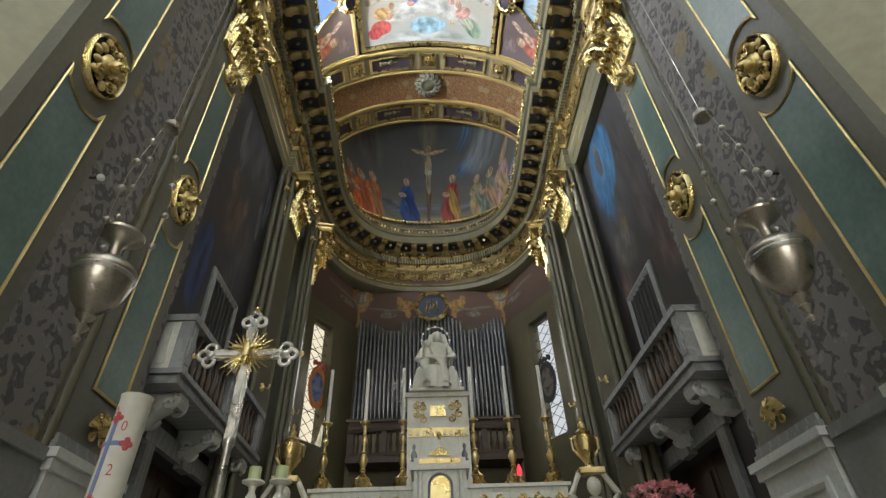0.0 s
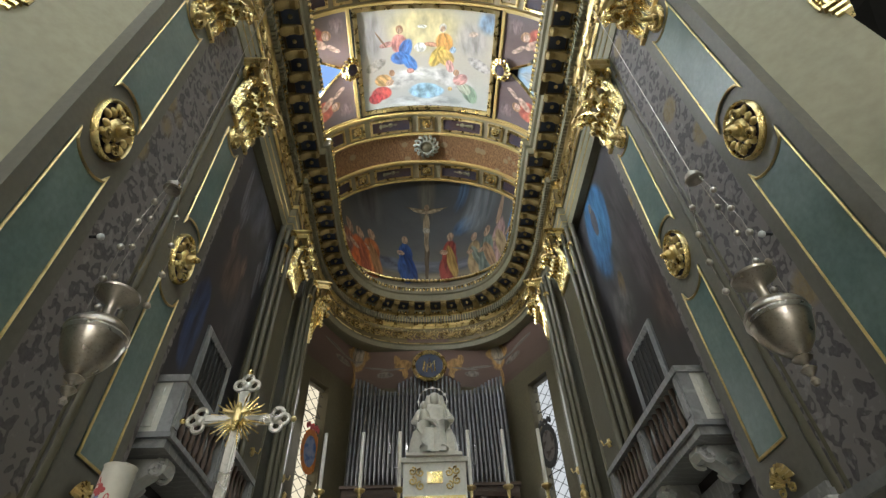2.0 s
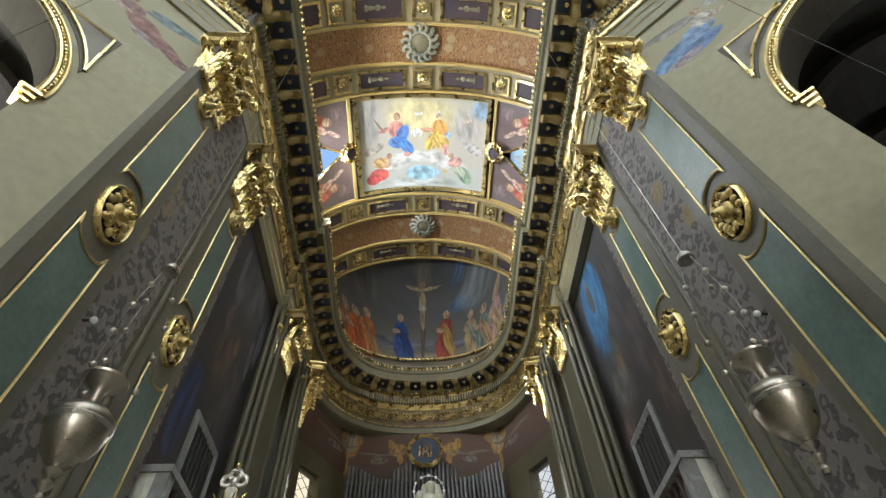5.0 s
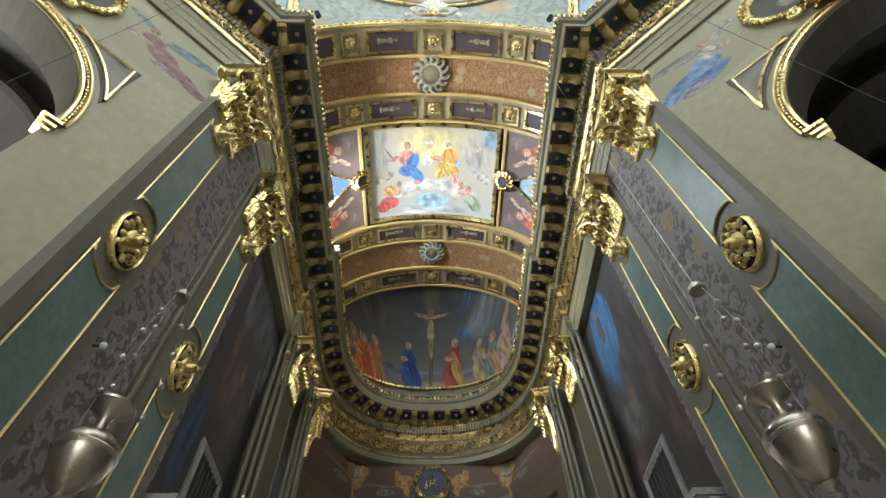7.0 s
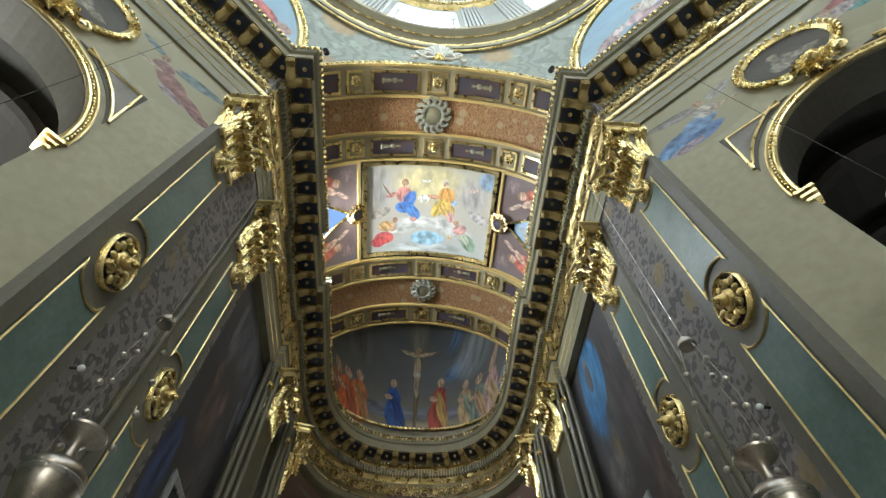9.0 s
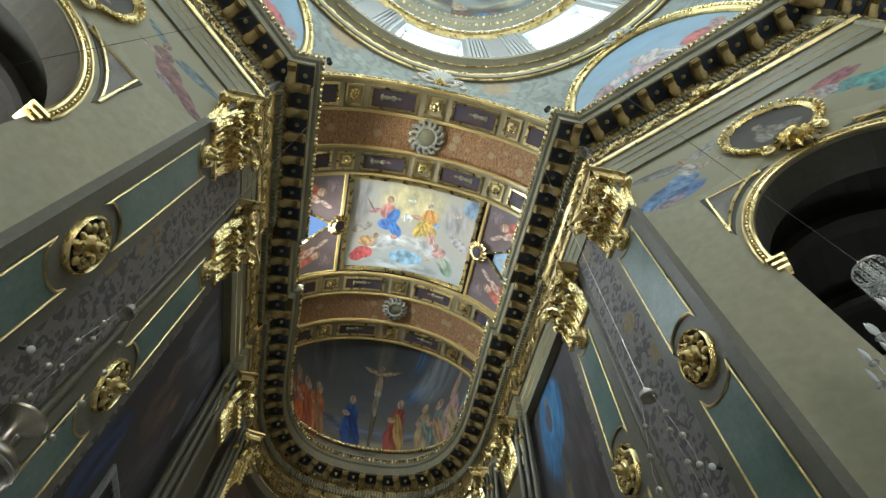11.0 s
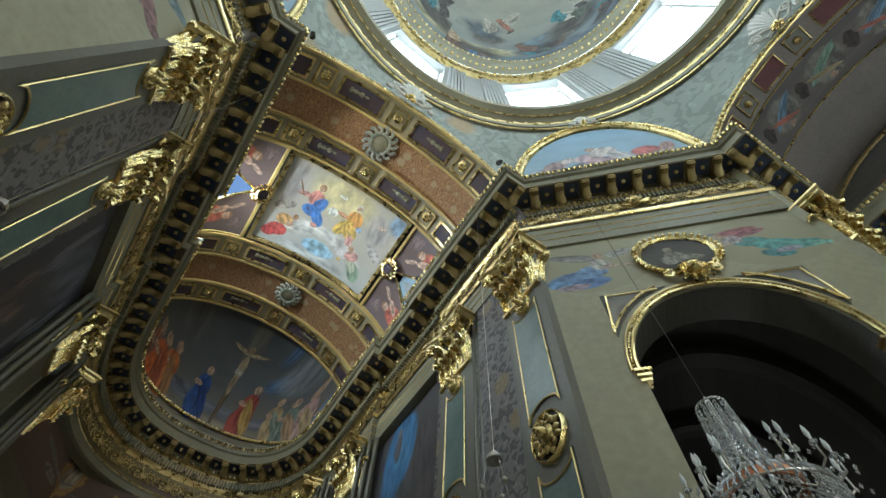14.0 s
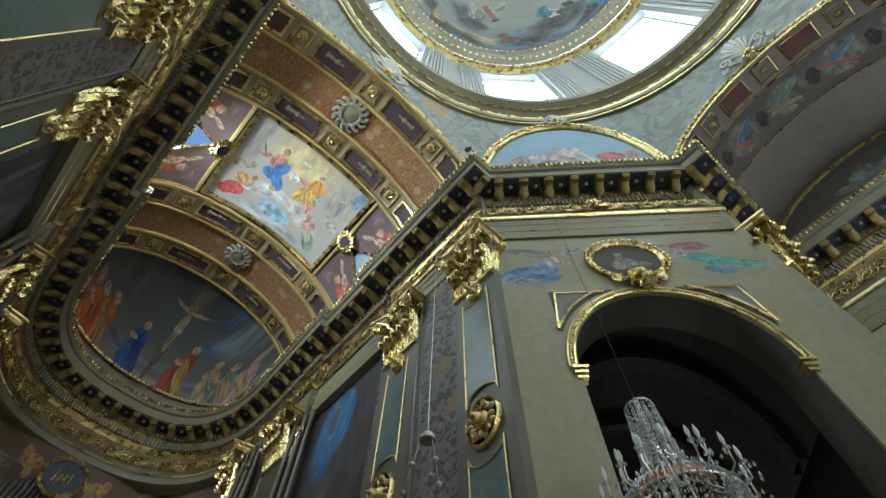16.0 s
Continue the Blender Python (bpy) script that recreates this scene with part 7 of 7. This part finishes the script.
for x in (-0.25, 0.25):
    t = thing("candelabrum", at(x, AY + 0.4, 1.06), "thin dark candelabrum behind the altar", "candelabrum", "candelabra")
    part("stem", tube([(0, 0, -1.56), (0, 0, 0.55)], 0.006, 6), TIN, t)
    for e in (-1, 0, 1):
        part("arm", tube([(0, 0, 0.42), (e * 0.05, 0, 0.43), (e * 0.06, 0, 0.52)], 0.005, 5), TIN, t)
        part("bulb", lathe([(0.004, 0.52), (0.01, 0.54), (0.006, 0.58), (0.001, 0.6)], 8, m=Matrix.Translation((e * 0.06, 0, 0))), CRYSTAL, t, smooth=True)

# urn bearers
for e, q in ((1, 0.274), (-1, -0.274)):
    t = thing("pedestal", at(q * 3.1, 3.1, FLOOR + 0.24), "white marble pedestal beside the altar", "pedestal", "statue pedestals")
    part("body", boxes((-0.11, 0.11, -0.11, 0.11, 0, 0.66), (-0.13, 0.13, -0.13, 0.13, 0.66, 0.7), (-0.13, 0.13, -0.13, 0.13, 0, 0.06)), MARBLE, t)
    bm = bmesh.new()
    prof2 = [(0.09, 0.0), (0.1, 0.12), (0.075, 0.28), (0.085, 0.38), (0.04, 0.445), (0.03, 0.46)]
    rows = [[(r * (1 + 0.06 * math.sin(6 * a + 8 * z)) * math.cos(a), r * 0.7 * (1 + 0.06 * math.sin(6 * a + 8 * z)) * math.sin(a), z) for a in [2 * math.pi * j / 24 for j in range(24)]] for r, z in prof2]
    grid(rows, bm, close_u=True)
    blob(bm, (0, -0.02, 0.51), (0.04, 0.042, 0.05), 12, 8)
    for s2 in (-1, 1):
        tube([(s2 * 0.075, 0, 0.4), (s2 * 0.13, -0.01, 0.47), (s2 * 0.07, 0.0, 0.58)], 0.024, 8, bm, r_end=0.016)
    box(bm, -0.1, 0.1, -0.09, 0.09, -0.02, 0.0)
    st = part("statue", bm, STATUE, smooth=True)
    z0 = 0.233 * 3.1 - 0.51
    st.matrix_basis = at(q * 3.1, 3.1, FLOOR + 0.24 + 0.72)
    tagged(st, "white marble figure lifting a gilded urn", "statue", "urn bearers")
    urn_z = FLOOR + 0.24 + 0.72 + 0.575
    t = thing("urn", at(q * 3.1, 3.1, urn_z), "gilded fluted urn on raised marble arms", "urn", "gilded urns")
    part("base", boxes((-0.07, 0.07, -0.05, 0.05, 0.0, 0.03)), OLD_GOLD, t)
    part("body", lathe([(0.03, 0.03), (0.02, 0.06), (0.045, 0.1), (0.06, 0.17), (0.062, 0.21), (0.04, 0.225), (0.045, 0.235), (0.02, 0.26), (0.025, 0.28), (0.01, 0.3), (0.015, 0.32), (0.001, 0.335)], 16), OLD_GOLD, t, smooth=True)
    for s2 in (-1, 1):
        part("handle", tube([(s2 * 0.035, 0, 0.09), (s2 * 0.075, 0, 0.14), (s2 * 0.08, 0, 0.2), (s2 * 0.05, 0, 0.215)], 0.008, 6), OLD_GOLD, t, smooth=True)

t = thing("sanctuary_lamp", at(0.146 * 3.25, 3.25, 0.775), "small lit red glass lamp on a gilt foot", "lamp")
part("foot", lathe([(0.03, 0.0), (0.012, 0.01), (0.01, 0.03), (0.022, 0.04)], 12), OLD_GOLD, t, smooth=True)
part("glass", lathe([(0.011, 0.04), (0.016, 0.055), (0.013, 0.085), (0.004, 0.108), (0.001, 0.109)], 12), RED_GLASS, t, smooth=True)

# ---- hanging lamps ----
for x, y, zc, zt in ((1.012, 1.27, 1.59, 1.045), (-1.052, 1.36, 1.655, 1.08)):
    t = thing("hanging_lamp", at(x, y, zt), "tarnished silver hanging lamp on chains before the damask wall", "lamp", "hanging lamps")
    part("body", lathe([(0.001, -0.362), (0.008, -0.36), (0.013, -0.348), (0.005, -0.335), (0.016, -0.322), (0.022, -0.312), (0.008, -0.3), (0.012, -0.29), (0.024, -0.283), (0.028, -0.277), (0.014, -0.268), (0.036, -0.254), (0.06, -0.226), (0.077, -0.19), (0.086, -0.155), (0.088, -0.135), (0.092, -0.13), (0.092, -0.12), (0.084, -0.105), (0.062, -0.085), (0.03, -0.075), (0.018, -0.065), (0.017, -0.02), (0.03, 0.0), (0.068, 0.022), (0.07, 0.03), (0.05, 0.027), (0.001, 0.01)], 28), DULL_SILVER, t, "tarnished silver vase", True)
    part("band", lathe([(0.0885, -0.15), (0.094, -0.14), (0.0885, -0.13)], 28), SILVER, t, smooth=True)
    h = zc - zt
    part("smoke_cap", lathe([(0.001, h + 0.05), (0.01, h + 0.045), (0.012, h + 0.03), (0.03, h + 0.02), (0.036, h - 0.005), (0.03, h - 0.008), (0.001, h)], 18), DULL_SILVER, t, "silver cap", True)
    for i in range(3):
        a = 2 * math.pi * i / 3 + 0.5
        p0, p1 = Vector((0.09 * math.cos(a), 0.09 * math.sin(a), -0.12)), Vector((0.03 * math.cos(a), 0.03 * math.sin(a), h - 0.005))
        mid = p0.lerp(p1, 0.5) + Vector((0.035 * math.cos(a), 0.035 * math.sin(a), 0))
        cpts = [p0.lerp(mid, k / 6) for k in range(6)] + [mid.lerp(p1, k / 6) for k in range(7)]
        bm = tube(cpts, 0.0009, 5)
        for k in range(1, 5):
            blob(bm, p0.lerp(mid, k / 2.5) if k < 3 else mid.lerp(p1, (k - 2.5) / 2.5), 0.0125, 8, 5)
        part("chain", bm, DULL_SILVER, t, "beaded chain", True)
    part("wire", tube([(0, 0, h + 0.05), (0, 0, Z_SOFF - zt)], 0.0018, 5), DULL_SILVER, t)

# ---- chandeliers ----
n45 = Vector((1, 1, 0)) / math.sqrt(2)
s45 = Vector((1, -1, 0)) / math.sqrt(2)
cp = n45 * 1.33 + s45 * 0.615
rng = random.Random(4)
ch = None
for sx in (1, -1):
    m = at(sx * cp.x, cp.y, 1.10) @ Matrix.Diagonal((0.86, 0.86, 1, 1))
    if ch is not None:
        copy_thing(ch, m)
        continue
    ch = thing("chandelier", m, "crystal chandelier with candle bulbs and a copper band", "chandelier", "crossing chandeliers")
    part("wire", tube([(0, 0, 0.40), (0, 0, 3.34)], 0.0016, 5), BLACK, ch)
    part("stem", lathe([(0.001, -0.2), (0.012, -0.18), (0.012, 0.38), (0.001, 0.4)], 10), SILVER, ch)
    part("crown_ring", tube([(0.06 * math.cos(2 * math.pi * i / 24), 0.06 * math.sin(2 * math.pi * i / 24), 0.34) for i in range(24)], 0.004, 5, closed=True), SILVER, ch)
    part("copper_band", lathe([(0.125, -0.035), (0.134, -0.035), (0.138, -0.005), (0.125, -0.005)], 36), COPPER, ch, "copper coloured band", True)
    part("lower_ring", tube([(0.22 * math.cos(2 * math.pi * i / 36), 0.22 * math.sin(2 * math.pi * i / 36), -0.09) for i in range(36)], 0.004, 5, closed=True), SILVER, ch)

    def drop(bm, c, r):
        c = Vector(c)
        v = [bm.verts.new(c + Vector(d) * r) for d in ((0, 0, 1.5), (1, 0, 0), (0, 1, 0), (-1, 0, 0), (0, -1, 0), (0, 0, -1.8))]
        for i in range(4):
            j = (i % 4) + 1
            k = (i + 1) % 4 + 1
            bm.faces.new((v[0], v[j], v[k]))
            bm.faces.new((v[5], v[k], v[j]))
    bm = bmesh.new()
    for i in range(46):
        a = 2 * math.pi * (i + 0.4 * rng.random()) / 46
        for k in range(19):
            f = (k + 0.5 * rng.random()) / 18.5
            r = (0.06 if i % 3 else 0.03) + 0.022 * f + 0.06 * max(0.0, f - 0.78) / 0.22
            drop(bm, (r * math.cos(a), r * math.sin(a), 0.34 - 0.33 * f), 0.0042 + rng.random() * 0.0025)
    for i in range(56):
        a = 2 * math.pi * i / 56
        for k in range(13):
            f = k / 12
            drop(bm, ((0.165 + 0.055 * math.sin(math.pi * f / 2)) * math.cos(a), (0.165 + 0.055 * math.sin(math.pi * f / 2)) * math.sin(a), -0.02 - 0.07 * f), 0.0052)
            r = 0.22 * math.cos(f * 1.5)
            drop(bm, (r * math.cos(a), r * math.sin(a), -0.09 - 0.13 * math.sin(f * 1.5)), 0.0055)
    for i in range(160):
        a = rng.random() * 6.28
        r = 0.2 + 0.09 * rng.random()
        drop(bm, (r * math.cos(a), r * math.sin(a), -0.03 - 0.1 * rng.random()), 0.0065)
    tagged(part("crystal_drops", bm, CRYSTAL, ch, "strings of cut crystal drops"), kind="stuff")
    for tier, (cnt, rr, zz) in enumerate(((10, 0.16, 0.075), (16, 0.25, -0.01))):
        for i in range(cnt):
            a = 2 * math.pi * (i + 0.5 * tier) / cnt
            c, s = math.cos(a), math.sin(a)
            arm = part("arm", tube([(0.1 * c, 0.1 * s, -0.03), (rr * 0.7 * c, rr * 0.7 * s, zz - 0.09), (rr * c, rr * s, zz - 0.05), (rr * c, rr * s, zz)], 0.004, 5), SILVER, ch, smooth=True)
            part("drip_pan", lathe([(0.004, zz - 0.003), (0.016, zz + 0.003), (0.015, zz + 0.005), (0.006, zz + 0.003)], 10, m=Matrix.Translation((rr * c, rr * s, 0))), CRYSTAL, arm)
            part("bulb", lathe([(0.005, zz), (0.005, zz + 0.02), (0.009, zz + 0.032), (0.007, zz + 0.05), (0.001, zz + 0.066)], 10, m=Matrix.Translation((rr * c, rr * s, 0))), BULB, arm, "white candle bulb", True)

# ---- things near the visitor ----
cy = 0.76
t = thing("paschal_candle", at(-0.4785, cy, FLOOR), "large white candle with red and blue wax relief on a stand", "candle")
H = 0.296 - FLOOR
part("candle", lathe([(0.001, H - 0.5), (0.021, H - 0.5), (0.021, H - 0.002), (0.022, H), (0.001, H)], 28), WAX, t, "white wax shaft", True)
part("stand", lathe([(0.11, 0.0), (0.11, 0.02), (0.02, 0.06), (0.016, H - 0.6), (0.05, H - 0.54), (0.05, H - 0.5), (0.024, H - 0.49)], 20), OLD_GOLD, t, smooth=True)


def on_candle(bm):
    """Wraps a flat relief (x, z) round the candle's front."""
    for v in bm.verts:
        a = v.co.x / 0.021 - 0.3
        r = 0.021 - v.co.y
        v.co = Vector((-r * math.sin(a) * -1, -r * math.cos(a), v.co.z))
    return bm


def slab(x0, x1, z0, z1, h=0.0012, n=4):
    bm = bmesh.new()
    for i in range(n):
        box(bm, x0 + (x1 - x0) * i / n, x0 + (x1 - x0) * (i + 1) / n, -h, 0.002, z0, z1)
    return bm


cz = H - 0.082
part("blue_cross", on_candle(slab(-0.0025, 0.0025, cz - 0.055, cz + 0.04)), BLUEP, t)
part("blue_cross", on_candle(slab(-0.02, 0.02, cz + 0.008, cz + 0.014)), BLUEP, t)
for x, z in ((0, cz + 0.045), (0, cz - 0.06), (-0.022, cz + 0.011), (0.022, cz + 0.011)):
    bm = bmesh.new()
    for dx, dz in ((0, 0), (0.005, 0), (-0.005, 0), (0, 0.005), (0, -0.005)):
        blob(bm, (x + dx, -0.0005, z + dz), (0.004, 0.0015, 0.004), 6, 4)
    part("red_tip", on_candle(bm), REDP, t)
for s_, x, z in (("A", -0.004, H - 0.034), ("0", 0.013, cz + 0.027), ("2", 0.013, cz - 0.03)):
    cu = bpy.data.curves.new("letter", "FONT")
    cu.body, cu.size, cu.align_x, cu.resolution_u = s_, 0.032, "CENTER", 2
    tmp = bpy.data.objects.new("letter", cu)
    scene.collection.objects.link(tmp)
    me = tmp.to_mesh(preserve_all_data_layers=False, depsgraph=bpy.context.evaluated_depsgraph_get()).copy()
    bpy.data.objects.remove(tmp)
    bm = bmesh.new()
    bm.from_mesh(me)
    bpy.data.meshes.remove(me)
    for v in bm.verts:
        v.co = Vector((v.co.x / 1.3 / 1.6 + x, -0.001, v.co.y / 1.3 / 1.2 + z))
    part("letter", on_candle(bm), REDP, t, "red wax character")

# processional cross
t = thing("processional_cross", at(-0.424, 1.0, FLOOR), "silver processional cross with golden rays on a pole", "cross")
C = 0.484 - FLOOR
part("pole", lathe([(0.06, 0.0), (0.06, 0.015), (0.008, 0.03), (0.007, C - 0.19), (0.011, C - 0.18), (0.011, C - 0.17)], 12), SILVER, t, smooth=True)
part("shaft", boxes((-0.009, 0.009, -0.006, 0.006, C - 0.175, C + 0.06), (-0.006, 0.006, -0.009, 0.009, C - 0.17, C + 0.05)), SILVER, t, "engraved silver shaft")
part("crossbar", boxes((-0.066, 0.066, -0.006, 0.006, C - 0.009, C + 0.009), (-0.062, 0.062, -0.009, 0.009, C - 0.005, C + 0.005)), SILVER, t)
for dx, dz in ((-1, 0), (1, 0), (0, 1)):
    bm = bmesh.new()
    c0 = Vector((dx * 0.074, 0, C + dz * 0.074))
    for i in range(3):
        a = math.atan2(dz, dx) + (i - 1) * 1.45
        c1 = c0 + Vector((math.cos(a), 0, math.sin(a))) * 0.014
        tube([c1 + Vector((0.0105 * math.cos(2 * math.pi * j / 14), 0, 0.0105 * math.sin(2 * math.pi * j / 14))) for j in range(14)], 0.0042, 6, bm, closed=True)
    blob(bm, c0, (0.01, 0.007, 0.01), 8, 5)
    part("trefoil_end", bm, SILVER, t, "pierced silver trefoil", True)
    part("gold_knob", blob(bmesh.new(), c0 + Vector((dx, 0, dz)) * 0.034, 0.006, 8, 5), GOLD, t, smooth=True)
bm = bmesh.new()
for i in range(32):
    a = 2 * math.pi * i / 32
    if min(abs(math.sin(a)), abs(math.cos(a))) < 0.17:
        continue
    r = 0.056 if i % 2 else 0.045
    tube([(0.01 * math.cos(a), -0.008, C + 0.01 * math.sin(a)), (r * math.cos(a), -0.005, C + r * math.sin(a))], 0.0028, 4, bm, r_end=0.0012)
part("rays", bm, GOLD, t, "burst of gilded rays")
bm = bmesh.new()
blob(bm, (0, -0.014, C), (0.008, 0.006, 0.03), 8, 6)
tube([(-0.03, -0.012, C + 0.016), (0, -0.014, C + 0.008), (0.03, -0.012, C + 0.016)], 0.0035, 6, bm)
blob(bm, (0, -0.016, C + 0.024), 0.006, 8, 5)
part("corpus", bm, GOLD, t, "small gilded relief", True)

# two green candles on turned stands
for q in (-0.345, -0.297):
    yy = 1.7
    t = thing("green_candle_stand", at(q * yy, yy, FLOOR + 0.24), "short green candle on a turned pale stand", "candle", "green candles")
    hh = 0.2727 * yy - FLOOR - 0.24
    part("stand", lathe([(0.07, 0), (0.07, 0.02), (0.02, 0.05), (0.015, hh - 0.16), (0.024, hh - 0.14), (0.01, hh - 0.115), (0.02, hh - 0.095), (0.009, hh - 0.07), (0.012, hh - 0.055), (0.033, hh - 0.045), (0.033, hh - 0.04), (0.001, hh - 0.04)], 16), WAX, t, smooth=True)
    part("candle", lathe([(0.001, hh - 0.04), (0.0185, hh - 0.04), (0.0185, hh), (0.001, hh)], 20), GREENWAX, t, "pale green wax", True)

# flowers on a stand
fy = 1.85
t = thing("flower_arrangement", at(0.373 * fy, fy, FLOOR + 0.24), "dense pink blossoms on a dark stand", "flowers")
fh = 0.215 * fy - FLOOR - 0.24
part("stand", lathe([(0.09, 0), (0.09, 0.02), (0.015, 0.05), (0.015, fh - 0.2), (0.07, fh - 0.17), (0.08, fh - 0.08), (0.001, fh - 0.08)], 18), WOOD, t, smooth=True)
bl = bmesh.new()
gl = bmesh.new()
rng = random.Random(7)
for i in range(70):
    a, b = rng.random() * 6.283, rng.random()
    r = 0.11 * math.sqrt(b)
    c = Vector((r * math.cos(a), r * 0.8 * math.sin(a), fh - 0.05 + 0.06 * math.sqrt(max(0, 1 - b)) + 0.012 * rng.random()))
    for j in range(6):
        aa = j * 1.047 + rng.random()
        p = c + Vector((0.011 * math.cos(aa), 0.011 * math.sin(aa), 0.004 * rng.random()))
        q = Vector((math.cos(aa), math.sin(aa), 0.4)) * 0.01
        w = Vector((-math.sin(aa), math.cos(aa), 0)) * 0.008
        bl.faces.new([bl.verts.new(v) for v in (p - q, p + w, p + q + Vector((0, 0, 0.003)), p - w)])
    blob(bl, c, 0.009, 6, 3)
    if i % 2:
        q = Vector((math.cos(a), math.sin(a), -0.5)) * 0.03
        w = Vector((-math.sin(a), math.cos(a), 0)) * 0.012
        gl.faces.new([gl.verts.new(v) for v in (c, c + q * 0.6 + w, c + q * 1.2, c + q * 0.6 - w)])
tagged(part("blossoms", bl, PINK, t, "pink blossoms"), kind="stuff")
tagged(part("leaves", gl, LEAFG, t), kind="stuff")

# ---- transept seen past the crossing ----
tr_paint = fresco("transept_lunette_paint", (0.2, 0.17, 0.15), (0.17, 0.17, 0.17), (0.13, 0.13, 0.13), [
    (0.5, 0.45, 0.3, 0.2, 0, (0.24, 0.25, 0.26), 0.7), (0.5, 0.5, 0.08, 0.2, 0, (0.36, 0.46, 0.54), 0.95), (0.44, 0.34, 0.11, 0.12, 15, (0.3, 0.42, 0.52), 0.95), (0.58, 0.42, 0.08, 0.16, -15, (0.42, 0.46, 0.47), 0.95), (0.5, 0.72, 0.03, 0.05, 0, (0.36, 0.26, 0.2), 0.95), (0.4, 0.52, 0.05, 0.09, 30, (0.4, 0.38, 0.36), 0.92), (0.66, 0.5, 0.05, 0.08, -30, (0.32, 0.33, 0.34), 0.92),
    (0.3, 0.3, 0.06, 0.14, 20, (0.26, 0.1, 0.1), 0.92), (0.22, 0.2, 0.08, 0.1, 0, (0.3, 0.24, 0.2), 0.92), (0.34, 0.16, 0.06, 0.1, -15, (0.12, 0.1, 0.1), 0.9), (0.72, 0.26, 0.07, 0.13, -10, (0.16, 0.2, 0.16), 0.92), (0.82, 0.16, 0.07, 0.1, 0, (0.28, 0.2, 0.17), 0.92), (0.12, 0.12, 0.06, 0.08, 0, (0.15, 0.12, 0.12), 0.9), (0.6, 0.16, 0.08, 0.08, 0, (0.12, 0.12, 0.13), 0.9)], 0.06)
soff_paint = fresco("soffit_paint", (0.11, 0.1, 0.1), (0.15, 0.125, 0.115), (0.11, 0.1, 0.1), sum([
    [(x, 0.5, 0.05, 0.4, 0, (0.2, 0.19, 0.17), 0.9), (x, 0.42, 0.022, 0.24, 10, ((0.16, 0.26, 0.38), (0.18, 0.28, 0.22))[i % 2], 0.95), (x - 0.01, 0.6, 0.016, 0.16, -15, ((0.4, 0.14, 0.1), (0.36, 0.28, 0.16))[i % 2], 0.95), (x, 0.8, 0.009, 0.08, 0, (0.36, 0.25, 0.18), 0.95), (x + 0.07, 0.5, 0.016, 0.22, 0, (0.05, 0.04, 0.04), 0.9)]
    for i, x in enumerate((0.08, 0.22, 0.36, 0.5, 0.64, 0.78, 0.92))], []), 0.03)
RED_FIELD = stone("dark_red_field", (0.12, 0.04, 0.045), (0.17, 0.06, 0.06), 5, 0.6)
for k, sx in enumerate((1, -1)):
    t = thing("transept_lunette", at(sx * 4.215, DOME_Y, VZ + 0.02, -90 * sx), "half-round dark fresco over the transept cornice", "painting", "transept lunettes")
    part("canvas", plate_uv(arc(0, 0, 1.12, 0.78, 0, 180, 30), -0.01), tr_paint, t)
    part("frame", tube([(x, -0.015, z) for x, z in arc(0, 0, 1.15, 0.81, 0, 180, 36)], 0.02, 6), OLD_GOLD, t, smooth=True)
    # painted soffit of the crossing arch
    def tp(a, x, off):
        return (sx * x, DOME_Y + (VA - off) * math.cos(a), VZ + (VB - off) * math.sin(a))
    ss = tagged(new("trim_transept_soffit_%d" % (k + 1)), "coffered and painted soffit of the transept arch", "soffit", kind="structure")
    ss.location.z = EYE
    aa = [math.pi * j / 40 for j in range(41)]
    part("painted_band", grid([[tp(a, x, 0.006) for a in aa] for x in (2.98, 3.45)], uvs=[[(j / 40, v) for j in range(41)] for v in (0, 1)]), soff_paint, ss)
    for x in (2.97, 3.46):
        part("gilt_line", tube([tp(a, x, 0.012) for a in aa], 0.01, 5), OLD_GOLD, ss)
    for j in range(11):
        a0, a1 = math.pi * (j + 0.08) / 11, math.pi * (j + (0.92 if j % 2 else 0.92)) / 11
        if j % 2:
            a0, a1 = math.pi * (j + 0.25) / 11, math.pi * (j + 0.75) / 11
        a0b = [a0 + (a1 - a0) * i / 4 for i in range(5)]
        part("field", grid([[tp(a, x, 0.008) for a in a0b] for x in (2.72, 2.9)]), PIL if j % 2 else RED_FIELD, ss)
        loop = [tp(a, 2.71, 0.014) for a in a0b] + [tp(a, 2.91, 0.014) for a in a0b[::-1]]
        part("field_moulding", tube(loop, 0.008, 5, closed=True), OLD_GOLD, ss)
        if j % 2:
            p = tp((a0 + a1) / 2, 2.81, 0.02)
            part("rosette", blob(bmesh.new(), p, 0.04, 8, 5), OLD_GOLD, ss, smooth=True)
    # corner pilaster capitals at the transept
    t = thing("pilaster", at(sx * 2.9, -0.33, 0, -0 if sx > 0 else 0), "beige corner pilaster with a gilded capital in the transept", "pilaster", "transept pilasters")
    part("shaft", boxes((-0.2, 0.2, 0, 0.1, FLOOR, 3.54)), BEIGE, t)
    capital(t, 0.45, 0.50, 3.04)

for sx, y, z in ((1, 1.39, 1.40), (-1, 1.395, 1.42)):
    t = thing("wall_globe", at(sx * 1.291, y, z, -90 * sx), "small white globe lamp on the damask wall", "lamp", "wall globes")
    part("bracket", tube([(0, 0, 0), (0, -0.03, 0)], 0.006, 6), BLACK, t)
    part("globe", blob(bmesh.new(), (0, -0.04, 0), 0.014, 12, 8), BULB, t, "white opal globe", True)
